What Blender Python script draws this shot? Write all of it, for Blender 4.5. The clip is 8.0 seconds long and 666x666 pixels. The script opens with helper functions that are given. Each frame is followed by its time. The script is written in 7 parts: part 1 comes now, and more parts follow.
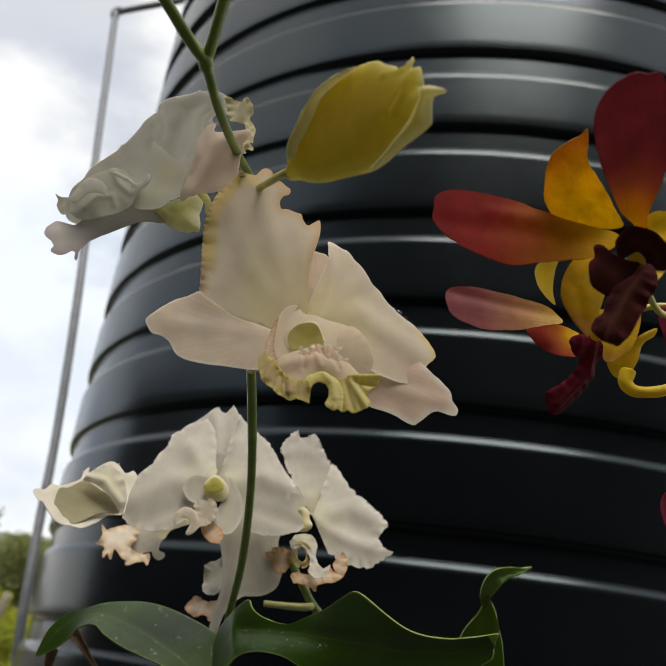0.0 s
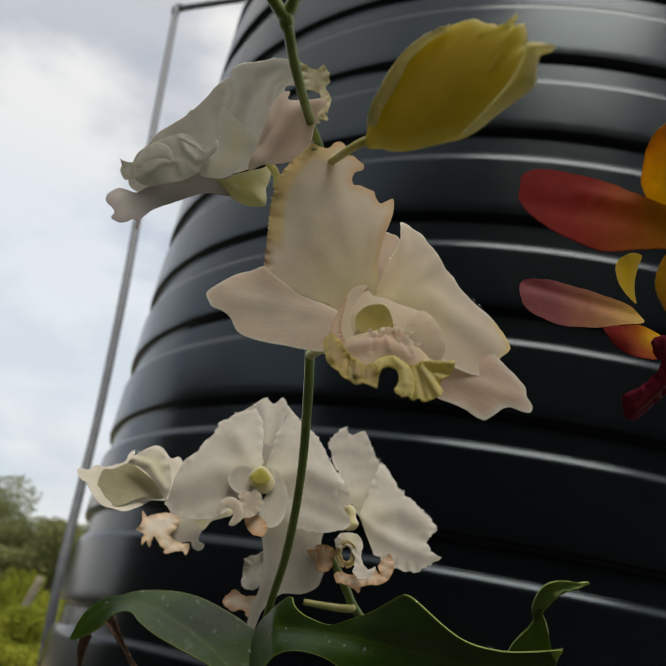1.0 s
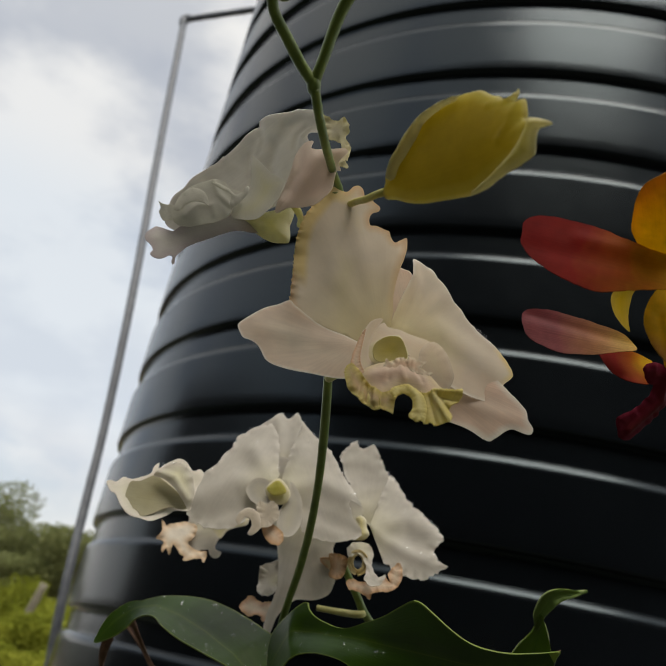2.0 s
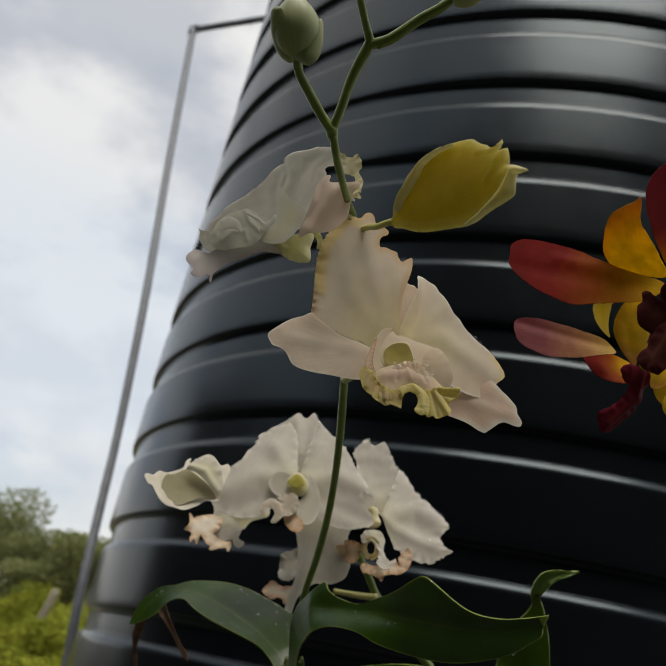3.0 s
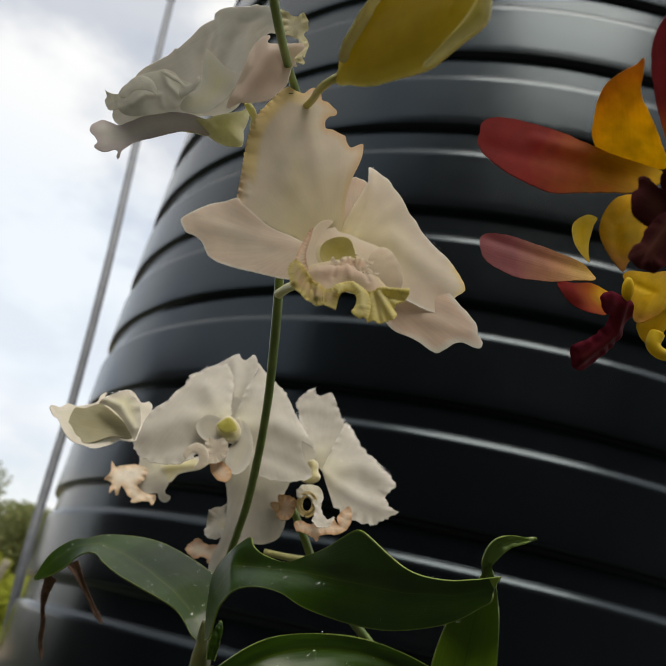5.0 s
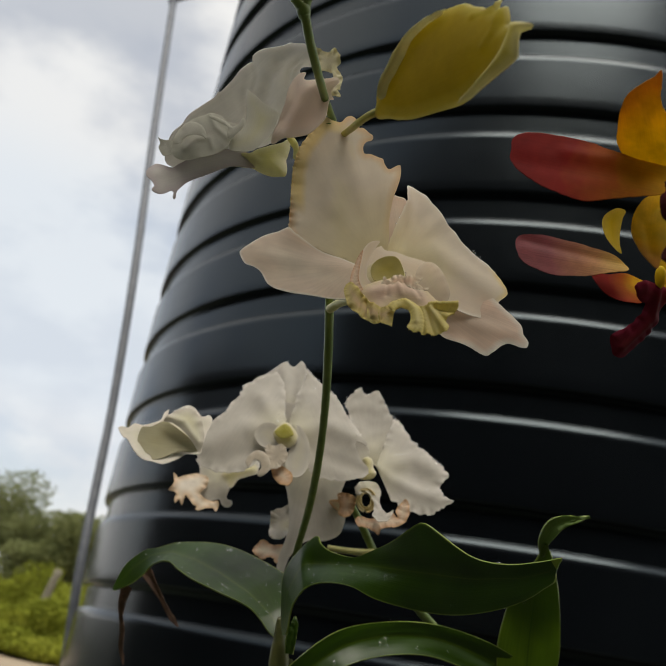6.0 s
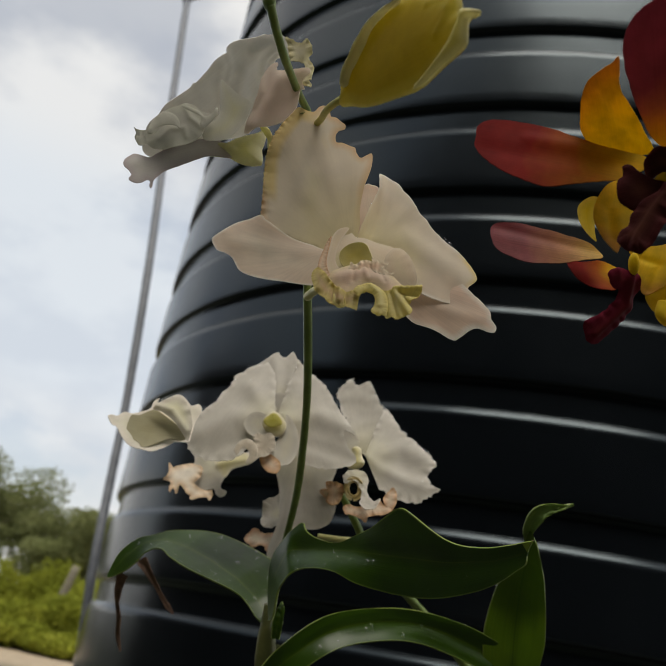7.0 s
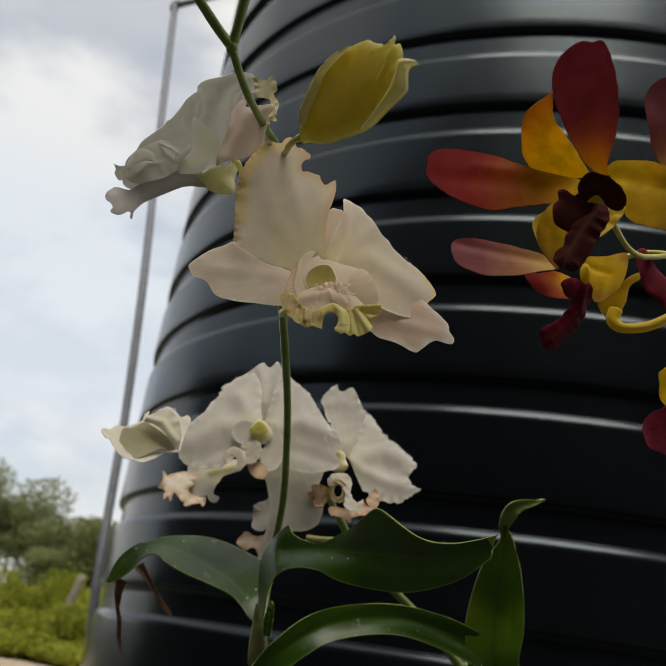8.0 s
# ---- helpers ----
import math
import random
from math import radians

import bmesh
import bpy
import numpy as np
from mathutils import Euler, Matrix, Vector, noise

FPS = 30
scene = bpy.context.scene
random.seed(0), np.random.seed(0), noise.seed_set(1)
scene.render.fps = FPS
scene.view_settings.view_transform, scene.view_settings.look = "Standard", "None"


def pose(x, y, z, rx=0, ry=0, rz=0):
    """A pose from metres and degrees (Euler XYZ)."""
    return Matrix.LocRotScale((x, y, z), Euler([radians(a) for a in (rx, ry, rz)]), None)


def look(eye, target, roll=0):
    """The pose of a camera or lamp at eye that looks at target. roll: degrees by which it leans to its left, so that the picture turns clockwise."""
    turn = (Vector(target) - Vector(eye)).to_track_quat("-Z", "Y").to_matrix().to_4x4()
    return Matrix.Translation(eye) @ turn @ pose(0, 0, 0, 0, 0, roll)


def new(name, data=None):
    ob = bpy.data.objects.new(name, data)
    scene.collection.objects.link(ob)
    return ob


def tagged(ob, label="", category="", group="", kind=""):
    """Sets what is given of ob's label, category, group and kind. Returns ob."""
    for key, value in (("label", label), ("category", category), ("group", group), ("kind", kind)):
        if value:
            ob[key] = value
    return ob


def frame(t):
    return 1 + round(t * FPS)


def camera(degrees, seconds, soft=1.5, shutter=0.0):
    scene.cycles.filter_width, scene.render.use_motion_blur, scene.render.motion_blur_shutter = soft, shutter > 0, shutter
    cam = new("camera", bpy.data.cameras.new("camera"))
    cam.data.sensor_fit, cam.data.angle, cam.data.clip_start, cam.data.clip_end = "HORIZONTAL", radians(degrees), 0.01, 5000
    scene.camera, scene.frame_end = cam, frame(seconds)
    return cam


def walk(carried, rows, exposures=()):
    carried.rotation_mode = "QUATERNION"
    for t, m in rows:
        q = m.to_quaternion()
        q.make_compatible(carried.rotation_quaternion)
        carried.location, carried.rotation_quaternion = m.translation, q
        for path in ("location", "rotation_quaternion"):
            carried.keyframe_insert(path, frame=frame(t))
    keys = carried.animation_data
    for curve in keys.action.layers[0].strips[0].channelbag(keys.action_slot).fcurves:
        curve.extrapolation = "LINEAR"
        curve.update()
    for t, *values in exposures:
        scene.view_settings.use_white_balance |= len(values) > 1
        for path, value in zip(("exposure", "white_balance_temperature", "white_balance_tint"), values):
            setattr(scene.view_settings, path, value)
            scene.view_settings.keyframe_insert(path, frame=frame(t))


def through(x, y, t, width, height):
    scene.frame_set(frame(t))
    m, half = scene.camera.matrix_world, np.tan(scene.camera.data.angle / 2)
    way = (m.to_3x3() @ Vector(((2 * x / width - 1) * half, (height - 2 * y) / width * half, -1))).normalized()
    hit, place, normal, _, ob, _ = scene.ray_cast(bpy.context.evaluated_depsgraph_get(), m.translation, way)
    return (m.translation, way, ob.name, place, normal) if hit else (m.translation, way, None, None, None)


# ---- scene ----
cam = camera(44.0, 8.0, soft=1.0)
# a small wide-open lens, focused on the flowers
cam.data.dof.use_dof, cam.data.dof.focus_distance, cam.data.dof.aperture_fstop = True, 0.255, 28.0
ROWS = [
    (0.0, 0.0008, -0.0051, 0.7973, 112.688, -7.300, 1.075),
    (0.5, -0.0115, 0.0022, 0.7965, 112.794, -10.563, 1.737),
    (1.0, -0.0063, 0.0085, 0.7962, 112.732, -11.129, 2.567),
    (1.5, -0.0053, 0.0026, 0.7954, 113.080, -10.910, 2.447),
    (1.7, -0.0096, -0.0041, 0.7956, 113.155, -11.180, 2.527),
    (2.8, -0.0051, -0.0406, 0.7785, 113.394, -11.637, 2.946),
    (3.0, -0.0066, -0.0478, 0.7784, 113.425, -11.362, 3.479),
    (3.5, 0.0042, -0.0388, 0.7846, 114.225, -13.056, 2.400),
    (4.0, 0.0054, -0.0202, 0.7787, 114.528, -14.190, 1.088),
    (4.2, -0.0001, 0.0018, 0.7790, 114.107, -14.488, 0.623),
    (5.3, 0.0032, 0.0041, 0.7734, 112.981, -12.886, 0.252),
    (5.5, -0.0071, 0.0016, 0.7704, 112.656, -12.321, 1.856),
    (6.0, -0.0048, -0.0143, 0.7757, 111.540, -9.575, 3.767),
    (6.5, -0.0062, -0.0189, 0.7711, 111.872, -11.974, 4.192),
    (7.0, 0.0090, -0.0160, 0.7728, 111.253, -9.932, 4.831),
    (7.5, 0.0176, -0.0295, 0.7698, 111.242, -8.895, 5.093),
    (8.0, 0.0199, -0.0346, 0.7716, 111.212, -8.216, 5.409),
]
walk(cam, [(t, pose(x, y, z, rx, ry, rz)) for t, x, y, z, rx, ry, rz in ROWS],
     exposures=[(0.0, 0.18), (0.5, 0.04), (1.0, -0.13), (1.5, -0.15), (3.0, -0.18), (3.5, -0.22), (4.0, -0.22), (5.3, 0.14), (5.5, 0.13), (6.0, -0.12), (6.5, -0.15), (7.0, -0.18), (7.5, -0.18), (8.0, -0.13)])

from mathutils.geometry import delaunay_2d_cdt

# the sky, partly clouded, with a veiled sun high in the south
SUN = Vector((0.06, -0.50, 0.86)).normalized()
world = bpy.data.worlds.new("world")
scene.world = world
world.use_nodes = True
wn, wl = world.node_tree.nodes, world.node_tree.links
wn.clear()
sky = wn.new("ShaderNodeTexSky")
sky.sky_type, sky.sun_disc = "NISHITA", False
sky.sun_elevation = math.asin(SUN.z)
sky.sun_rotation = math.atan2(SUN.x, SUN.y)
sky.dust_density = 1.5
coord = wn.new("ShaderNodeTexCoord")
stretch = wn.new("ShaderNodeMapping")
stretch.inputs["Scale"].default_value = (1.0, 1.0, 1.8)
stretch.inputs["Location"].default_value = (0.35, 0.1, 0.0)
puffs = wn.new("ShaderNodeTexNoise")
puffs.inputs["Scale"].default_value = 3.2
puffs.inputs["Detail"].default_value = 5.0
puffs.inputs["Roughness"].default_value = 0.5
cover = wn.new("ShaderNodeMapRange")
cover.interpolation_type = "SMOOTHSTEP"
cover.inputs["From Min"].default_value, cover.inputs["From Max"].default_value = 0.36, 0.52
cover.inputs["To Min"].default_value, cover.inputs["To Max"].default_value = 0.55, 0.97
shade = wn.new("ShaderNodeTexNoise")
shade.inputs["Scale"].default_value = 5.0
shade.inputs["Detail"].default_value = 4.0
cloud = wn.new("ShaderNodeMix")
cloud.data_type = "RGBA"
cloud.inputs["A"].default_value = (6.65, 6.7, 6.8, 1)
cloud.inputs["B"].default_value = (7.6, 7.55, 7.42, 1)
both = wn.new("ShaderNodeMix")
both.data_type = "RGBA"
back = wn.new("ShaderNodeBackground")
back.inputs["Strength"].default_value = 0.125
wout = wn.new("ShaderNodeOutputWorld")
wl.new(coord.outputs["Generated"], stretch.inputs["Vector"])
wl.new(stretch.outputs["Vector"], puffs.inputs["Vector"])
wl.new(stretch.outputs["Vector"], shade.inputs["Vector"])
wl.new(puffs.outputs["Fac"], cover.inputs["Value"])
body = wn.new("ShaderNodeMapRange")
body.interpolation_type = "SMOOTHSTEP"
body.inputs["From Min"].default_value, body.inputs["From Max"].default_value = 0.40, 0.60
wl.new(shade.outputs["Fac"], body.inputs["Value"])
wl.new(body.outputs["Result"], cloud.inputs["Factor"])
wl.new(cover.outputs["Result"], both.inputs["Factor"])
wl.new(sky.outputs["Color"], both.inputs["A"])
wl.new(cloud.outputs["Result"], both.inputs["B"])
# the clouds brighten towards the veiled sun
toward = wn.new("ShaderNodeVectorMath")
toward.operation = "DOT_PRODUCT"
toward.inputs[1].default_value = SUN
glow = wn.new("ShaderNodeMapRange")
glow.interpolation_type = "SMOOTHERSTEP"
glow.inputs["From Min"].default_value, glow.inputs["From Max"].default_value = 0.2, 1.0
glow.inputs["To Min"].default_value, glow.inputs["To Max"].default_value = 1.0, 1.4
bright = wn.new("ShaderNodeVectorMath")
bright.operation = "SCALE"
# and are whiter low over the land
height = wn.new("ShaderNodeSeparateXYZ")
low = wn.new("ShaderNodeValToRGB")
low.color_ramp.interpolation = "EASE"
low.color_ramp.elements[0].position, low.color_ramp.elements[0].color = 0.12, (1.12, 1.11, 1.09, 1)
low.color_ramp.elements[1].position, low.color_ramp.elements[1].color = 0.70, (1.12, 1.11, 1.08, 1)
for place, tint in ((0.25, (0.91, 0.975, 1.05, 1)), (0.42, (0.90, 0.96, 1.03, 1)), (0.52, (1.0, 1.01, 1.02, 1))):
    low.color_ramp.elements.new(place).color = tint
haze = wn.new("ShaderNodeVectorMath")
haze.operation = "MULTIPLY"
wl.new(coord.outputs["Generated"], height.inputs["Vector"])
wl.new(height.outputs["Z"], low.inputs["Fac"])
wl.new(low.outputs["Color"], haze.inputs[0])
wl.new(coord.outputs["Generated"], toward.inputs[0])
wl.new(toward.outputs["Value"], glow.inputs["Value"])
wl.new(both.outputs["Result"], haze.inputs[1])
wl.new(haze.outputs["Vector"], bright.inputs[0])
wl.new(glow.outputs["Result"], bright.inputs["Scale"])
wl.new(bright.outputs["Vector"], back.inputs["Color"])
wl.new(back.outputs["Background"], wout.inputs["Surface"])

sun = new("sun", bpy.data.lights.new("sun", "SUN"))
sun.data.energy, sun.data.angle, sun.data.color = 2.9, radians(38), (1.0, 0.93, 0.82)
sun.matrix_world = look(SUN * 30, (0, 0, 0))


# ---- materials ----
def material(name):
    m = bpy.data.materials.new(name)
    m.use_nodes = True
    n = m.node_tree.nodes
    return m, n, m.node_tree.links, n["Principled BSDF"], n["Material Output"]


def ramp(n, stops):
    r = n.new("ShaderNodeValToRGB")
    while len(r.color_ramp.elements) < len(stops):
        r.color_ramp.elements.new(0.5)
    for e, (p, c) in zip(r.color_ramp.elements, stops):
        e.position, e.color = p, (*c, 1)
    return r


def noise_at(n, l, scale, detail=4, where="Object", stretch=None):
    c = n.new("ShaderNodeTexCoord")
    t = n.new("ShaderNodeTexNoise")
    t.inputs["Scale"].default_value, t.inputs["Detail"].default_value = scale, detail
    if stretch:
        k = n.new("ShaderNodeMapping")
        k.inputs["Scale"].default_value = stretch
        l.new(c.outputs[where], k.inputs["Vector"])
        l.new(k.outputs["Vector"], t.inputs["Vector"])
    else:
        l.new(c.outputs[where], t.inputs["Vector"])
    return t


def blend(n, l, fac, a, b, how="MIX"):
    m = n.new("ShaderNodeMix")
    m.data_type, m.blend_type = "RGBA", how
    for key, value in (("Factor", fac), ("A", a), ("B", b)):
        if isinstance(value, (int, float)):
            m.inputs[key].default_value = value
        elif isinstance(value, tuple):
            m.inputs[key].default_value = (*value, 1)
        else:
            l.new(value, m.inputs[key])
    return m.outputs["Result"]


def relief(n, l, bsdf, height, strength, distance):
    b = n.new("ShaderNodeBump")
    b.inputs["Strength"].default_value, b.inputs["Distance"].default_value = strength, distance
    l.new(height, b.inputs["Height"])
    l.new(b.outputs["Normal"], bsdf.inputs["Normal"])


def petal_look(name, stops, edge=None, edge_from=0.82, side=None, through=0.3, rough=0.55, spec=0.25, veins=0.25, mottle=0.15, heart=None, along=None):
    """Thin living tissue: colour runs from the middle to the rim, or along it from base to tip, with veins along it, and some light passes through."""
    m, n, l, b, out = material(name)
    c = n.new("ShaderNodeTexCoord")
    s = n.new("ShaderNodeSeparateXYZ")
    l.new(c.outputs["UV"], s.inputs["Vector"])
    wob = noise_at(n, l, 90, 3)
    add = n.new("ShaderNodeMath")
    add.operation, add.inputs[1].default_value = "MULTIPLY_ADD", 0.12
    sub = n.new("ShaderNodeMath")
    sub.operation, sub.inputs[1].default_value = "SUBTRACT", 0.06
    l.new(wob.outputs["Fac"], add.inputs[0])
    l.new(s.outputs["X"], add.inputs[2])
    l.new(add.outputs[0], sub.inputs[0])
    r = ramp(n, stops)
    l.new(sub.outputs[0], r.inputs["Fac"])
    col = r.outputs["Color"]
    if along:
        spot = n.new("ShaderNodeUVMap")
        spot.uv_map = "FromBase"
        uneven = n.new("ShaderNodeMath")
        uneven.operation, uneven.inputs[1].default_value = "MULTIPLY_ADD", 0.22
        l.new(wob.outputs["Fac"], uneven.inputs[0])
        l.new(spot.outputs["UV"], uneven.inputs[2])
        ar = ramp(n, [(min(p + 0.11, 1.0), c) for p, c in along])
        l.new(uneven.outputs[0], ar.inputs["Fac"])
        col = ar.outputs["Color"]
    if edge:
        er = ramp(n, [(edge_from, (0, 0, 0)), (min(edge_from + 0.12, 1.0), (1, 1, 1))])
        l.new(sub.outputs[0], er.inputs["Fac"])
        where = er.outputs["Color"]
        if side:
            sr = ramp(n, [(p, (v, v, v)) for p, v in zip(side, (0, 1, 1, 0))])
            l.new(s.outputs["Y"], sr.inputs["Fac"])
            where = blend(n, l, 1.0, where, sr.outputs["Color"], "MULTIPLY")
        col = blend(n, l, where, col, edge)
    if heart:
        tint, near, far = heart
        at = n.new("ShaderNodeUVMap")
        at.uv_map = "FromBase"
        hr = ramp(n, [(near, (1, 1, 1)), (far, (0, 0, 0))])
        l.new(at.outputs["UV"], hr.inputs["Fac"])
        col = blend(n, l, hr.outputs["Color"], col, tint)
    fine = noise_at(n, l, 1.0, 3, "UV", (2.0, 70.0, 1.0))
    blot = noise_at(n, l, 190, 6)
    vr = ramp(n, [(0.3, (1 - veins,) * 3), (0.62, (1, 1, 1))])
    l.new(fine.outputs["Fac"], vr.inputs["Fac"])
    col = blend(n, l, 1.0, col, vr.outputs["Color"], "MULTIPLY")
    br = ramp(n, [(0.3, (1 - mottle,) * 3), (0.65, (1, 1, 1))])
    l.new(blot.outputs["Fac"], br.inputs["Fac"])
    col = blend(n, l, 1.0, col, br.outputs["Color"], "MULTIPLY")
    l.new(col, b.inputs["Base Color"])
    b.inputs["Roughness"].default_value = rough
    b.inputs["Specular IOR Level"].default_value = spec
    grain = noise_at(n, l, 900, 3)
    rough_skin = blend(n, l, 0.45, fine.outputs["Color"], grain.outputs["Color"])
    relief(n, l, b, rough_skin, 0.2, 0.0004)
    t = n.new("ShaderNodeBsdfTranslucent")
    l.new(col, t.inputs["Color"])
    mix = n.new("ShaderNodeMixShader")
    mix.inputs["Fac"].default_value = through
    l.new(b.outputs["BSDF"], mix.inputs[1])
    l.new(t.outputs["BSDF"], mix.inputs[2])
    l.new(mix.outputs["Shader"], out.inputs["Surface"])
    return m


WHITE, CREAM = (0.88, 0.795, 0.67), (0.88, 0.80, 0.62)
SNOW = (0.625, 0.585, 0.51)
GOLD, PEACH = (0.90, 0.76, 0.43), (0.76, 0.50, 0.30)
PALE_LIME = (0.82, 0.74, 0.48)
# near-white last stops paint a thin rim light along the petal margins
PETAL = petal_look("white_petal", [(0.0, WHITE), (0.55, (0.86, 0.75, 0.625)), (0.92, (0.86, 0.74, 0.615)), (1.0, (0.97, 0.93, 0.85))], through=0.55, veins=0.09, mottle=0.08)
PETAL_SNOW = petal_look("snow_white_petal", [(0.0, SNOW), (0.85, SNOW), (1.0, (0.74, 0.70, 0.63))], through=0.42, rough=0.45, spec=0.32, veins=0.07, mottle=0.08, heart=((0.66, 0.62, 0.47), 0.04, 0.30))
PETAL_PINK = petal_look("pink_white_petal", [(0.0, WHITE), (0.4, (0.87, 0.745, 0.62)), (0.9, (0.87, 0.715, 0.59)), (1.0, (0.97, 0.93, 0.85))], through=0.55, veins=0.10, mottle=0.08)
PETAL_GOLD = petal_look("gold_edged_petal", [(0.0, CREAM), (0.25, WHITE), (0.84, WHITE), (1.0, (0.84, 0.66, 0.44))], GOLD, 0.70, (0.52, 0.58, 0.82, 0.87), through=0.55, veins=0.025, mottle=0.06, heart=(PALE_LIME, 0.05, 0.36))
PETAL_RIGHT = petal_look("cream_petal", [(0.0, CREAM), (0.3, WHITE), (0.92, WHITE), (1.0, (0.97, 0.93, 0.85))], GOLD, 0.86, (0.29, 0.33, 0.39, 0.43), through=0.55, veins=0.025, mottle=0.06, heart=(PALE_LIME, 0.08, 0.42))
PETAL_PALE = petal_look("pale_petal", [(0.0, (0.76, 0.735, 0.68)), (0.9, (0.77, 0.745, 0.69)), (1.0, (0.86, 0.83, 0.78))], through=0.45, veins=0.06, mottle=0.12)
PETAL_ROSE = petal_look("rose_tinged_petal", [(0.0, (0.86, 0.73, 0.64)), (0.5, (0.86, 0.73, 0.64)), (1.0, (0.88, 0.78, 0.69))], through=0.55, veins=0.045, mottle=0.07)
PETAL_MAUVE = petal_look("mauve_tinged_petal", [(0.0, (0.66, 0.635, 0.58)), (0.5, (0.62, 0.585, 0.55)), (1.0, (0.56, 0.495, 0.495))], through=0.4, veins=0.06, mottle=0.09)
PETAL_GREENISH = petal_look("green_white_petal", [(0.0, (0.74, 0.70, 0.48)), (0.5, (0.76, 0.72, 0.56)), (1.0, (0.82, 0.76, 0.66))], veins=0.06, mottle=0.08)
PETAL_YOLK = petal_look("yellow_tinged_petal", [(0.0, (0.80, 0.77, 0.56)), (0.45, (0.79, 0.765, 0.63)), (1.0, (0.79, 0.77, 0.70))], through=0.45, veins=0.05, mottle=0.05)
THROAT = petal_look("shaded_throat", [(0.0, (0.80, 0.72, 0.26)), (1.0, (0.84, 0.77, 0.38))], through=0.45, veins=0.05)
# olive, darkened in its colour for the shade inside the throat
HOLLOW = petal_look("shaded_olive_throat", [(0.0, (0.46, 0.41, 0.06)), (1.0, (0.60, 0.54, 0.14))], through=0.2, veins=0.05)
# darker olive that paints the shade inside the cupped sepal
PETAL_INSIDE_SHADE = petal_look("shaded_petal_inside", [(0.0, (0.40, 0.36, 0.20)), (1.0, (0.48, 0.44, 0.28))], veins=0.12, mottle=0.1)
LIP = petal_look("yellow_edged_lip", [(0.0, (0.86, 0.69, 0.53)), (0.4, (0.83, 0.65, 0.42)), (0.65, (0.80, 0.67, 0.34)), (1.0, (0.86, 0.75, 0.30))], through=0.5, veins=0.12)
LIP_LIME = petal_look("lime_frill", [(0.0, (0.82, 0.73, 0.48)), (0.4, (0.80, 0.72, 0.36)), (1.0, (0.86, 0.76, 0.30))], through=0.5, veins=0.12)
LIP_PALE = petal_look("pale_frilled_lip", [(0.0, (0.74, 0.72, 0.65)), (0.6, (0.75, 0.735, 0.66)), (1.0, (0.80, 0.785, 0.70))], through=0.45, veins=0.04)
LOBE_SNOW = petal_look("snow_lobe", [(0.0, (0.64, 0.60, 0.48)), (0.7, (0.61, 0.575, 0.50)), (1.0, (0.70, 0.66, 0.58))], through=0.45, veins=0.04, mottle=0.06)
FRILL_SNOW = petal_look("snow_frill", [(0.0, (0.66, 0.58, 0.46)), (0.6, (0.72, 0.64, 0.52)), (1.0, (0.78, 0.71, 0.60))], through=0.45, veins=0.08)
LIP_NECK = petal_look("yellow_lip_neck", [(0.0, (0.76, 0.70, 0.40)), (0.5, (0.76, 0.70, 0.44)), (1.0, (0.78, 0.72, 0.58))], through=0.45, veins=0.05)
LIP_RING = petal_look("yellow_lip_ring", [(0.0, (0.76, 0.62, 0.30)), (1.0, (0.82, 0.70, 0.40))], through=0.45, veins=0.05)
LIP_CREAM = petal_look("cream_frill", [(0.0, (0.78, 0.72, 0.56)), (1.0, (0.82, 0.76, 0.50))], through=0.4, veins=0.1)
LIP_PEACH = petal_look("peach_frilled_lip", [(0.0, (0.80, 0.72, 0.54)), (0.4, (0.82, 0.68, 0.52)), (0.75, (0.82, 0.60, 0.42)), (1.0, (0.76, 0.48, 0.26))], veins=0.12)
LIP_STRIPE = petal_look("striped_lip_edge", [(0.0, (0.84, 0.70, 0.54)), (0.5, (0.84, 0.64, 0.46)), (1.0, (0.74, 0.48, 0.30))], veins=0.06)
LIP_BROWN = petal_look("brown_edged_lip", [(0.0, (0.84, 0.68, 0.52)), (0.4, (0.80, 0.58, 0.40)), (0.8, PEACH), (1.0, (0.62, 0.38, 0.18))], veins=0.12)
LIP_TATTER = petal_look("tattered_lip", [(0.0, (0.80, 0.72, 0.60)), (0.5, (0.77, 0.64, 0.48)), (1.0, (0.68, 0.48, 0.29))], veins=0.1, mottle=0.25)
CREST = petal_look("rosy_crest", [(0.0, (0.86, 0.64, 0.46)), (0.5, (0.87, 0.71, 0.53)), (1.0, (0.89, 0.80, 0.64))], through=0.45, veins=0.12)
LIP_BODY = petal_look("rosy_lip", [(0.0, (0.80, 0.60, 0.46)), (0.5, (0.84, 0.68, 0.53)), (1.0, (0.82, 0.70, 0.46))], through=0.45, veins=0.12, mottle=0.15)
LOBE = petal_look("cream_lobe", [(0.0, (0.85, 0.77, 0.60)), (0.7, (0.86, 0.76, 0.62)), (1.0, (0.90, 0.82, 0.70))], through=0.5, veins=0.04, mottle=0.06)
COLUMN = petal_look("yellow_green_column", [(0.0, (0.78, 0.70, 0.30)), (0.6, (0.82, 0.76, 0.46)), (1.0, (0.86, 0.80, 0.62))], through=0.45, veins=0.05)
SPUR = petal_look("pale_green_spur", [(0.0, (0.82, 0.79, 0.36)), (1.0, (0.85, 0.82, 0.56))], through=0.45, veins=0.06)
# pale rims and sepals paint the light that shines through the bud's thin edges
BUD = petal_look("yellow_green_bud", [(0.0, (0.54, 0.43, 0.050)), (0.55, (0.57, 0.46, 0.065)), (0.88, (0.68, 0.60, 0.16)), (1.0, (0.82, 0.77, 0.44))], through=0.7, veins=0.05)
BUD_RIMLIT = petal_look("rimlit_bud_sepal", [(0.0, (0.60, 0.50, 0.07)), (0.5, (0.70, 0.63, 0.22)), (1.0, (0.84, 0.79, 0.50))], through=0.5, veins=0.08)
